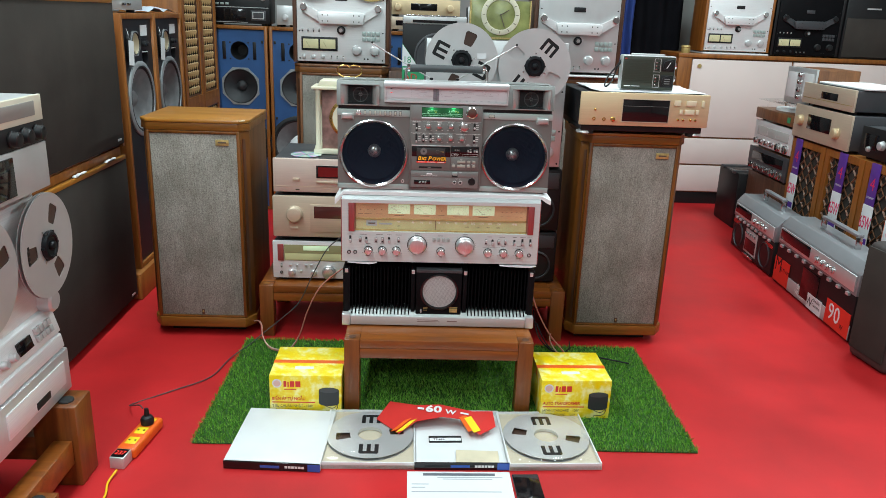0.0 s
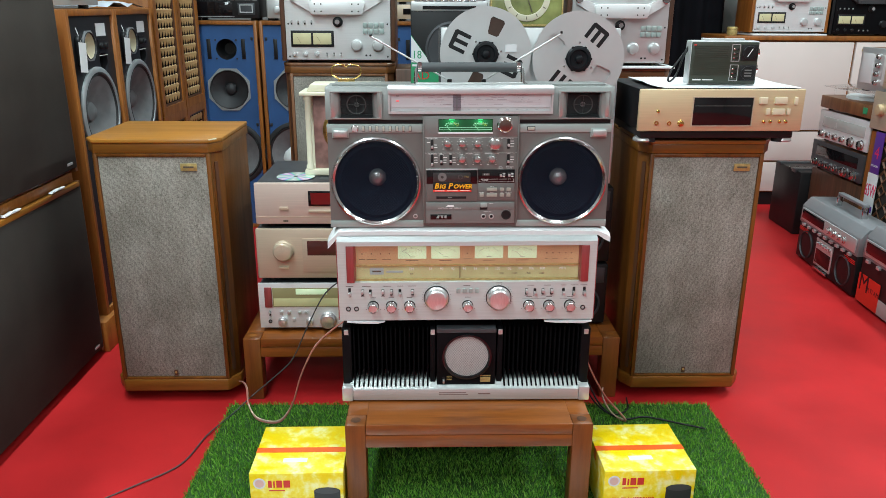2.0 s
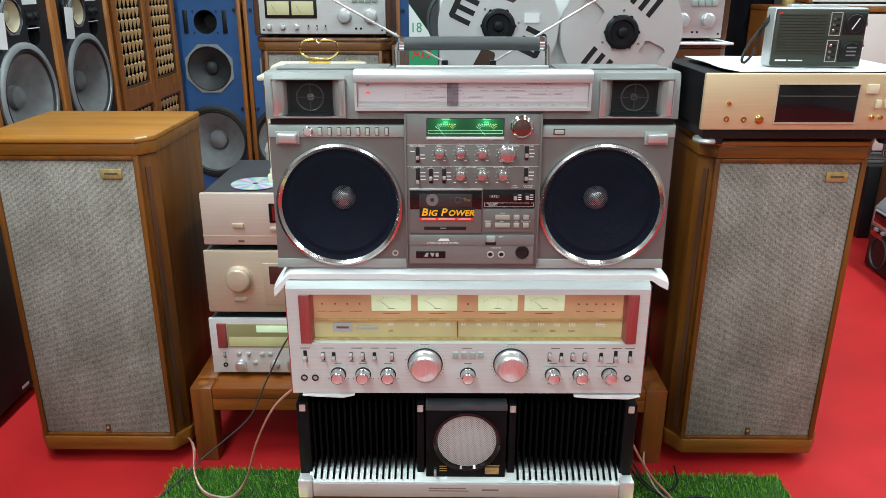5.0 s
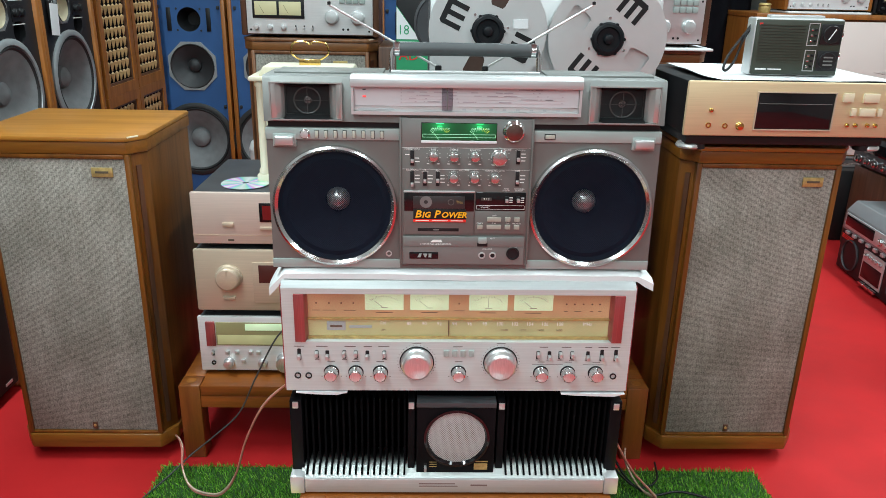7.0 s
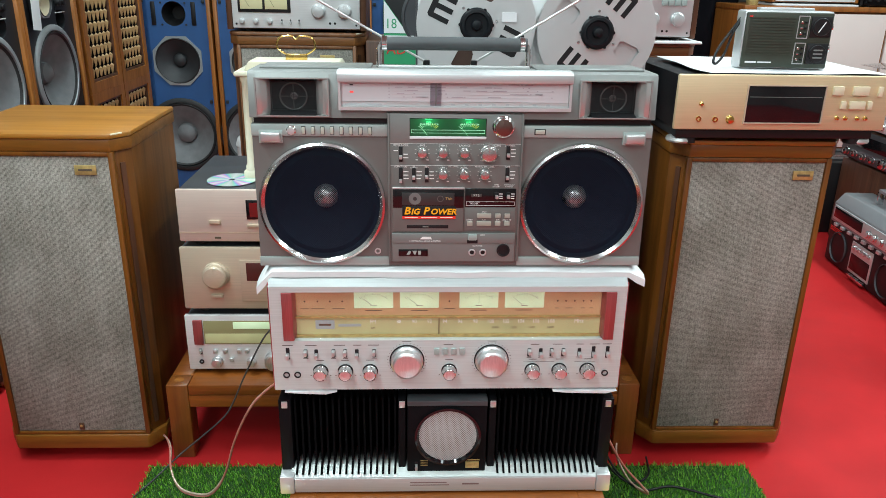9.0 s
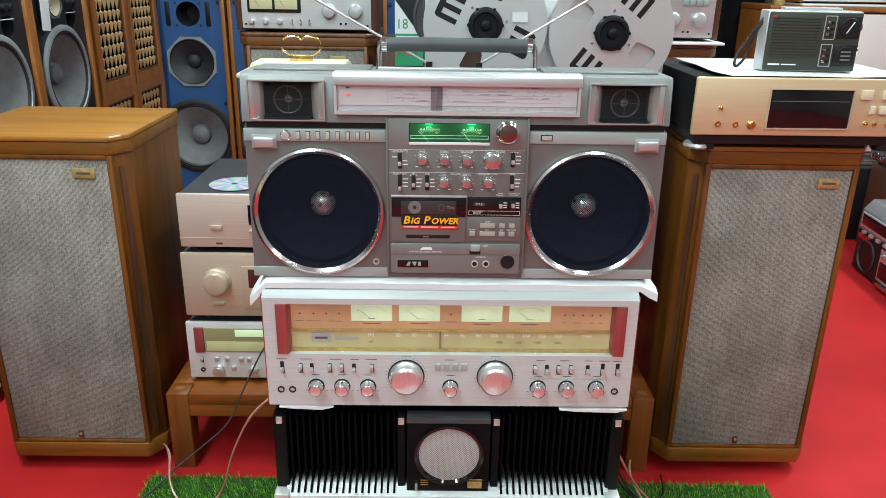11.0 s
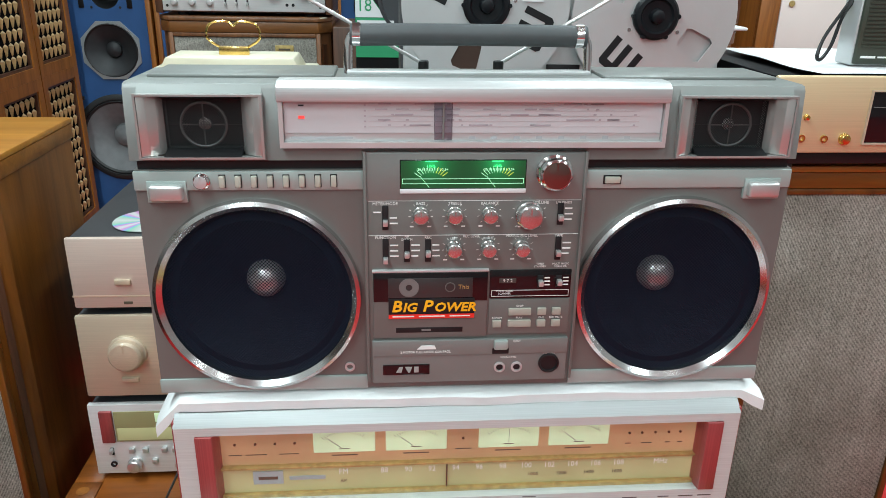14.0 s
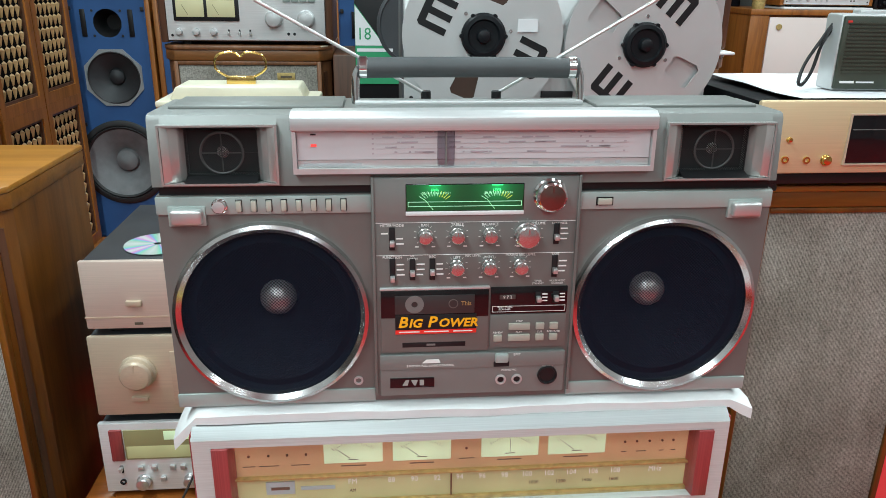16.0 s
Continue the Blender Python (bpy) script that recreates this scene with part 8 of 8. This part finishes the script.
# ---------------------------------------------------------------- right side row
# floor row: black case, two boomboxes, column speaker
o = thing("equipment_case", pose(2.055, 4.70, 0, 0, 0, -92), "black hard equipment case standing on the red floor", "case")
Shape().box(-0.28, 0.06, 0, 0.30, 0, 0.36, 0.012).done("shell", "black", o)
for x in (-0.22, -0.02):
    Shape().box(x - 0.025, x + 0.025, -0.006, 0.31, 0.345, 0.366, 0.002).done("latch", "darkcase", o)
for k in range(3):
    Shape().box(-0.09 + k * 0.03, -0.085 + k * 0.03, -0.003, 0.30, 0.355, 0.364).done("metal_strip", "chrome", o)


def floor_boombox(m, w, h, label, badge):
    e = thing("boombox", m, label, "boombox", "boomboxes on the floor")
    hw, d = w / 2, 0.16
    Shape().box(-hw, hw, 0.0, d, 0.008, h * 0.62, 0.006).done("lower_body", "black", e)
    Shape().prism([(-0.004, h * 0.60), (d, h * 0.60), (d, h), (0.035, h), (0.0, h * 0.86)], -hw, hw, "yz", 0.004).done("upper_body", plain_key("smoke_silver", (0.20, 0.205, 0.215), 0.3), e)
    Shape().box(-hw + 0.02, hw - 0.02, -0.007, 0.0, h * 0.64, h * 0.84, 0.002).done("tuner_panel", "silverp", e)
    Shape().box(-hw + 0.03, -hw * 0.10, -0.009, -0.004, h * 0.68, h * 0.82, 0.001).done("meter_window", "blackgloss", e)
    for i in range(4):
        knob(e, hw * 0.1 + i * 0.05, h * 0.73, 0.014, -0.007, 0.014, "silverp", "chrome", seg=18)
    for i in range(9):
        x = -hw + 0.06 + i * (w - 0.12) / 8
        Shape().box(x - 0.012, x + 0.012, -0.012, 0.0, h * 0.565, h * 0.605, 0.001).done("key", "silverp", e)
    wr = h * 0.22
    for s in (-1, 1) if badge == 0 else ():
        x = s * (hw - wr - 0.035)
        Shape().lathe([(wr - 0.006, 0), (wr - 0.004, 0.007), (wr, 0.004), (wr, 0)], (x, 0, h * 0.29), "y", 36).done("speaker_ring", "darkcase", e)
        Shape().lathe([(wr - 0.006, 0.0005), (wr * 0.5, 0.003), (0, 0.004)], (x, 0, h * 0.29), "y", 32).done("speaker_grille", "black", e)
    Shape().box(-0.085, 0.085, -0.004, 0.001, h * 0.10, h * 0.52, 0.002).done("cassette_panel", "silverp" if badge == 0 else "blackgloss", e)
    if badge == 0:
        Shape().box(-0.075, 0.075, -0.006, -0.002, h * 0.14, h * 0.36, 0.002).done("cassette_door", "blackgloss", e)
        for i in range(5):
            knob(e, -0.06 + i * 0.03, h * 0.45, 0.008, -0.004, 0.01, "silverp", "chrome", seg=14)
        for s in (-1, 1):
            for k in range(3):
                x = s * (hw - 0.06)
                Shape().box(x - 0.05, x + 0.05, -0.003, 0.001, h * (0.52 - k * 0.022), h * (0.53 - k * 0.022)).done("brown_line", "redcard", e)
        for i in range(3):
            Shape().box(-0.06 + i * 0.045, -0.02 + i * 0.045, -0.018, 0.0, 0.014, h * 0.09, 0.003).done("piano_key", "chrome", e)
    else:
        b = Shape().box(-hw + 0.004, hw - 0.004, -0.003, 0.001, 0.012, h * 0.22, 0.001).done("banner", plain_key("banner_silver", (0.42, 0.40, 0.40)), e)
        Shape().box(-hw + 0.006, -hw + 0.18, -0.0045, -0.002, 0.014, h * 0.40).done("red_panel", plain_key("banner_red", (0.70, 0.035, 0.02)), b)
        words("M", b, -hw + 0.055, -0.0048, h * 0.29, 0.105, "black")
        words("ULTI AMP", b, -hw + 0.135, -0.0048, h * 0.255, 0.028, "black")
        words("Super\nWoofer", b, -0.075, -0.0034, 0.052, 0.034, "whiteprint")
        q = Shape().box(0.005, 0.145, -0.0046, -0.002, 0.012, 0.082).done("white_panel", "paper", b)
        words("W", q, 0.030, -0.0050, 0.044, 0.060, "black")
        words("Double\nCassette", q, 0.098, -0.0050, 0.055, 0.022, "black")
        q = Shape().box(0.185, hw - 0.006, -0.0046, -0.002, 0.014, h * 0.36).done("red_panel", "banner_red", b)
        words("90", q, 0.262, -0.0050, 0.075, 0.105, "paper", depth=0.0006)
        words("W", q, 0.335, -0.0050, 0.045, 0.030, "black")
    hh = h + 0.065
    Shape().box(-hw * 0.42, hw * 0.42, d * 0.5, d * 0.5 + 0.03, hh - 0.014, hh, 0.004).done("handle", "smoke_silver", e)
    for s in (-1, 1):
        x = s * hw * 0.41
        Shape().box(x - 0.007, x + 0.007, d * 0.5, d * 0.5 + 0.026, h - 0.004, hh - 0.012, 0.003).done("handle_post", "chrome", e)
    for x in (-hw * 0.7, hw * 0.7):
        Shape().box(x - 0.03, x + 0.03, 0.02, d - 0.02, 0, 0.009).done("foot", "rubber", e)
    return e


floor_boombox(pose(1.883, 3.975, 0, 0, 0, -93.5), 0.60, 0.315, "silver and black boombox on the floor with raised handle", 0)
floor_boombox(pose(1.842, 3.240, 0, 0, 0, -93.5), 0.80, 0.345, "big black boombox with red and white ninety-watt banner", 1)
o = thing("column_speaker", pose(1.772, 2.645, 0, 0, 0, -84), "tall dark brown column speaker beside a boombox", "loudspeaker")
Shape().box(-0.11, 0.11, 0, 0.30, 0, 0.48, 0.03, 4).done("body", plain("brown_vinyl", (0.045, 0.036, 0.034), 0.5, 0, 0.1), o)
Shape().box(-0.095, 0.095, -0.006, 0.004, 0.04, 0.46, 0.008).done("grille_cloth", "blackcloth", o)

# second row: fretted bookshelf speakers carrying hi-fi units
def lattice_speaker(m, label, big, w=0.345, h=0.672):
    e = thing("bookshelf_speaker", m, label, "loudspeaker", "row of lattice-front speakers")
    hw = w / 2
    Shape().box(-hw, hw, 0.02, 0.30, 0, h, 0.004).done("cabinet", "orangewood", e)
    Shape().plate(rect(-hw, hw, 0, h), [rect(-hw + 0.04, hw - 0.04, 0.05, h - 0.035)], 0.0, 0.0195).done("front_frame", "orangewood", e)
    Shape().box(-hw + 0.039, hw - 0.039, 0.0165, 0.0205, 0.049, h - 0.034).done("dark_cloth", "blackcloth", e)
    for j in range(9):
        z = 0.085 + j * 0.0655
        for i in range(4):
            x = -hw + 0.068 + i * (w - 0.136) / 3
            Shape().lathe([(0.027, -0.008), (0.033, -0.002), (0.028, 0.0), (0.020, -0.006)], (x, 0.006, z), "y", 4, m=pose(0, 0, 0)).done("lattice_ring", "walnut", e)
    t = Shape().box(-0.035, 0.035, -0.006, -0.002, h - 0.19, h + 0.004, 0.001, m=pose(big, 0, 0)).done("sales_tag", "purple", e, "violet and white card sales tag")
    words("4", t, big, -0.0066, h - 0.095, 0.085, "pinkprint", squeeze=0.9)
    words("SPEAKERS", t, big, -0.0066, h - 0.155, 0.013, "paper")
    t2 = Shape().box(-0.040, 0.040, -0.007, -0.003, h - 0.385, h - 0.191, 0.001, m=pose(big, 0, 0)).done("price_tag", "paper", e)
    words("65W", t2, big, -0.0076, h - 0.275, 0.085, "pinkprint", squeeze=0.5, depth=0.0008)
    Shape().box(big - 0.036, big + 0.036, -0.0076, -0.006, h - 0.375, h - 0.345).done("tag_band", "purple", t2)
    t3 = Shape().box(-0.032, 0.032, -0.006, -0.002, h - 0.50, h - 0.386, 0.001, m=pose(big, 0, 0)).done("lower_tag", "purple", e)
    Shape().box(big - 0.02, big + 0.02, -0.0066, -0.005, h - 0.45, h - 0.40).done("tag_print", "paper", t3)
    return e


for yc, bg in ((3.955, -0.09), (3.600, 0.0), (3.245, -0.08)):
    lattice_speaker(pose(2.10, yc, 0, 0, 0, -90), "oak lattice-front speaker with violet sales tag", bg)
hifi("amplifier", pose(2.09, 3.86, 0.673, 0, 0, -90), 0.56, 0.185, 0.33, "champ", "darkcase", "champagne amplifier with black readout on lattice speakers", "amplifier",
     [("knob", -0.20, 0.105, 0.026, 0.024, "goldface"), ("knob", 0.17, 0.085, 0.026, 0.024, "goldface"), ("disp", -0.13, 0.10, 0.07, 0.145, "blackgloss")])
hifi("disc_player", pose(2.10, 3.86, 0.859, 0, 0, -90), 0.50, 0.118, 0.33, "champ", "darkcase", "champagne disc player stacked on an amplifier", "disc player", [("disp", -0.06, 0.10, 0.05, 0.085, "blackgloss"), ("line", -0.24, 0.24, 0.04, 0.043, "brass")])
o = Shape().box(-0.22, 0.22, 0.0, 0.28, 0, 0.010, 0.004).done("cloth_sheet", "towel")
o.matrix_world = pose(2.14, 3.82, 0.9775, 0, 0, -90)
tagged(o, "white folded cloth on top of a disc player", "cloth")
hifi("cassette_deck", pose(2.12, 3.30, 0.673, 0, 0, -90), 0.46, 0.15, 0.30, "black", "darkcase", "black cassette deck with silver knobs on lattice speakers", "cassette deck", [("knob", -0.05, 0.08, 0.02, 0.02, "silverp"), ("disp", -0.2, -0.09, 0.05, 0.12, "blackgloss"), ("knob", -0.15, 0.05, 0.012, 0.012, "silverp"), ("btn", 0.05, 0.08, 0.03, 0.045, "silverp")])
o = thing("sales_sign", pose(2.06, 3.02, 0.0, 0, 0, -80), "round-topped orange eighty-watt sales sign", "sign")
Shape().prism([(-0.09, 0.0), (0.09, 0.0), (0.09, 0.46)] + [(0.09 * math.cos(a), 0.46 + 0.09 * math.sin(a)) for a in np.linspace(0.2, math.pi - 0.2, 14)] + [(-0.09, 0.46)], 0.0, 0.012, "xz", 0.001).done("board", plain_key("sign_orange", (0.78, 0.13, 0.05)), o)
q = Shape().box(-0.085, 0.085, -0.003, 0.0, 0.36, 0.47, 0.001).done("white_panel", "paper", o)
words("80W", q, 0.0, -0.0035, 0.42, 0.085, "pinkprint", squeeze=0.8, depth=0.0006)

# receiver stack

ck = Shape().box(2.10, 2.42, 4.12, 4.62, 0.0, 0.398, 0.006).done("speaker_box", "darkwood")
tagged(ck, "plain dark wooden speaker box under stacked receivers", "speaker box")
RB = [("disp", -0.20, 0.20, 0.075, 0.128, plain_key("pale_dial", (0.46, 0.47, 0.45), 0.25)), ("knob", -0.19, 0.04, 0.016, 0.02, "chrome"), ("knob", -0.12, 0.04, 0.014, 0.02, "chrome"), ("knob", -0.05, 0.04, 0.014, 0.02, "chrome"), ("knob", 0.02, 0.04, 0.014, 0.02, "chrome"), ("knob", 0.10, 0.04, 0.022, 0.02, "chrome"), ("knob", 0.19, 0.04, 0.022, 0.02, "chrome")]
hifi("receiver", pose(2.09, 4.38, 0.399, 0, 0, -90), 0.50, 0.150, 0.34, "darkcase", "walnut", "dark wood-cased receiver with chrome knobs", "receiver", [("disp", -0.20, 0.20, 0.075, 0.128, "blackgloss")] + RB[1:])
hifi("receiver", pose(2.10, 4.38, 0.550, 0, 0, -90), 0.48, 0.160, 0.34, "silver", "walnut", "silver receiver with pale lit dial and chrome knobs", "receiver", RB)
tt = thing("turntable", pose(2.09, 4.38, 0.711, 0, 0, -90), "brown record player with white platter and clear lid", "turntable")
Shape().box(-0.24, 0.24, 0, 0.34, 0.012, 0.075, 0.006).done("plinth", "walnut", tt)
Shape().cyl((-0.04, 0.17, 0.075), 0.13, 0.016, "z", 40, 0.003).done("platter", "white", tt)
Shape().tube([(0.16, 0.27, 0.11), (0.15, 0.16, 0.105), (0.09, 0.09, 0.10)], 0.005, 8, 4).done("tone_arm", "chrome", tt)
Shape().cyl((0.16, 0.27, 0.075), 0.022, 0.03, "z", 20).done("arm_base", "silverp", tt)
Shape().box(0.17, 0.205, -0.002, 0.001, 0.03, 0.06).done("green_label", "turq", tt)
Shape().box(-0.235, 0.235, 0.005, 0.335, 0.120, 0.124, 0.001, m=pose(0, 0, 0, 3, 0, 0)).done("dust_cover", "clear", tt)
for x in (-0.2, 0.2):
    for y in (0.05, 0.29):
        Shape().cyl((x, y, 0), 0.02, 0.013, "z", 14).done("foot", "rubber", tt)
        Shape().box(x - 0.004, x + 0.004, y - 0.004, y + 0.004, 0.074, 0.124).done("cover_post", "clear", tt)
pm = thing("power_meter_unit", pose(2.12, 4.20, 0.839, 0, 0, -90), "silver unit with twin meters on top of the stack", "meter unit")
Shape().box(-0.16, 0.16, 0.012, 0.24, 0.01, 0.205, 0.004).done("case", "walnut", pm)
Shape().box(-0.16, 0.16, 0.0, 0.0118, 0.008, 0.207, 0.002).done("faceplate", "silverp", pm)
for x in (-0.09, 0.09):
    Shape().box(x - 0.05, x + 0.05, -0.003, 0.001, 0.04, 0.18, 0.002).done("meter", "white", pm)
for k in range(4):
    knob(pm, 0.0, 0.05 + k * 0.04, 0.012, 0.0, 0.014, "chrome", "chrome", seg=14)
for x in (-0.12, 0.12):
    Shape().box(x - 0.02, x + 0.02, 0.02, 0.22, 0, 0.011).done("foot", "rubber", pm)

# ---------------------------------------------------------------- back right: laminate cabinet, decks, drape
cb = thing("sideboard", pose(1.80, 5.30, 0), "long oak sideboard with blush laminate doors", "sideboard")
Shape().box(0, 1.64, 0.02, 0.50, 0.0, 0.085, 0.002).done("plinth", "black", cb)
Shape().box(0.0, 1.64, 0.022, 0.5, 0.085, 1.035, 0.002).done("carcass", "orangewood", cb)
Shape().box(-0.004, 1.644, -0.006, 0.5, 1.0355, 1.062, 0.003).done("top_board", "orangewood", cb)
Shape().box(0.0, 0.095, 0.0, 0.0215, 0.50, 1.035, 0.002).done("side_stile", "orangewood", cb)
for x0, x1 in ((0.10, 0.80), (0.815, 1.63)):
    p = Shape().box(x0, x1, 0.0, 0.0215, 0.490, 1.025, 0.003).done("door", "pinkdoor", cb)
    Shape().cyl((x0 + 0.05, 0.0, 0.98), 0.014, 0.008, "y", 18).done("door_lock", "brass", p)
    for z0, z1 in ((0.295, 0.478), (0.095, 0.283)):
        Shape().box(x0 - 0.09 if x0 < 0.2 else x0, x1, 0.0, 0.0215, z0, z1, 0.003).done("drawer", "pinkdoor", cb)
reel_deck(pose(2.195, 5.33, 1.074), "silver open-reel tape deck with lit meters on sideboard", "silver", "orangewood", 0.44, 0.45, 0.24, ())
reel_deck(pose(2.69, 5.34, 1.0625), "black open-reel tape deck on the sideboard", "blackmetal", "black", 0.44, 0.45, 0.24, (), dark=True, knobs="black")
o = Shape().box(-0.23, 0.23, -0.03, 0.24, 0, 0.011, 0.004).done("cloth_sheet", "towel")
o.matrix_world = pose(2.195, 5.335, 1.0625)
tagged(o, "white folded cloth under a tape deck", "cloth")
o = thing("black_speaker", pose(3.13, 5.34, 1.0625), "black speaker box standing on the sideboard", "loudspeaker")
Shape().box(-0.19, 0.19, 0, 0.25, 0, 0.42, 0.006).done("body", "black", o)
Shape().box(-0.18, 0.18, -0.008, 0.0, 0.012, 0.27, 0.006).done("grille_cloth", "blackcloth", o)
Shape().box(-0.05, 0.05, -0.004, 0.0, 0.33, 0.34).done("badge", "silverp", o)
o = thing("small_jar", pose(1.86, 5.36, 1.0625), "small brass jar on the sideboard end", "jar")
Shape().lathe([(0.028, 0), (0.032, 0.02), (0.030, 0.035), (0.034, 0.04), (0.028, 0.05), (0, 0.05)], (0, 0, 0), "z", 20).done("body", "brass", o)


def drape(name, x0, x1, y, z0, z1, mat, label, folds, depth, seedv):
    s = Shape()
    nx, nz = 60, 14
    v, f = [], []
    for j in range(nz + 1):
        for i in range(nx + 1):
            u, w = i / nx, j / nz
            v.append((x0 + (x1 - x0) * u + 0.02 * noise.noise((w * 2, seedv, 0)), y + depth * math.sin(u * folds * 6.28 + 1.5 * noise.noise((u * 3, w * 1.5, seedv))) * (0.5 + 0.5 * (1 - w)), z0 + (z1 - z0) * w))
    for j in range(nz):
        for i in range(nx):
            a = j * (nx + 1) + i
            f.append((a, a + 1, a + nx + 2, a + nx + 1))
    n = len(v)
    v += [(a, b + 0.006, c) for a, b, c in v]
    f += [tuple(n + q for q in reversed(t)) for t in f]
    s.quads(v, f)
    o = s.done(name, mat, None, "", 80)
    return tagged(o, label, "curtain")


drape("curtain", 0.95, 1.93, 5.72, 0.002, 2.4, "blackdrape", "black cloth curtain hanging against the back wall", 7, 0.035, 1.0)
drape("hanging_cloth", 1.36, 1.56, 5.665, 0.95, 1.9, "bluecloth", "dark blue cloth bag hanging on the curtain", 3, 0.03, 2.0)
drape("hanging_cloth", 1.33, 1.47, 5.63, 0.90, 1.45, "olivecloth", "olive cloth bag hanging on the curtain", 2, 0.03, 3.0)
rod = Shape().tube([(0.9, 5.75, 2.41), (1.4, 5.75, 2.41), (2.0, 5.75, 2.41)], 0.012, 10, 2).done("curtain_rod", "chrome")
tagged(rod, "steel curtain rod fixed to the back wall", "rod")

# white lidded pot behind the left stack
o = Shape().lathe([(0.07, 0), (0.09, 0.006), (0.098, 0.05), (0.098, 0.10), (0.103, 0.102), (0.103, 0.11), (0.09, 0.135), (0.05, 0.16), (0.0, 0.168)], (0, 0, 0), "z", 36).done("white_pot", "white")
o.matrix_world = pose(-0.62, 4.12, 0.4405) @ Matrix.Diagonal((0.66, 0.66, 0.95, 1))
tagged(o, "round white lidded pot standing on a dark plinth", "pot")
pb = Shape().box(-0.74, -0.53, 4.08, 4.24, 0.0, 0.44, 0.004).done("display_plinth", "darkwood")
tagged(pb, "small dark wooden plinth between the cabinets", "plinth")

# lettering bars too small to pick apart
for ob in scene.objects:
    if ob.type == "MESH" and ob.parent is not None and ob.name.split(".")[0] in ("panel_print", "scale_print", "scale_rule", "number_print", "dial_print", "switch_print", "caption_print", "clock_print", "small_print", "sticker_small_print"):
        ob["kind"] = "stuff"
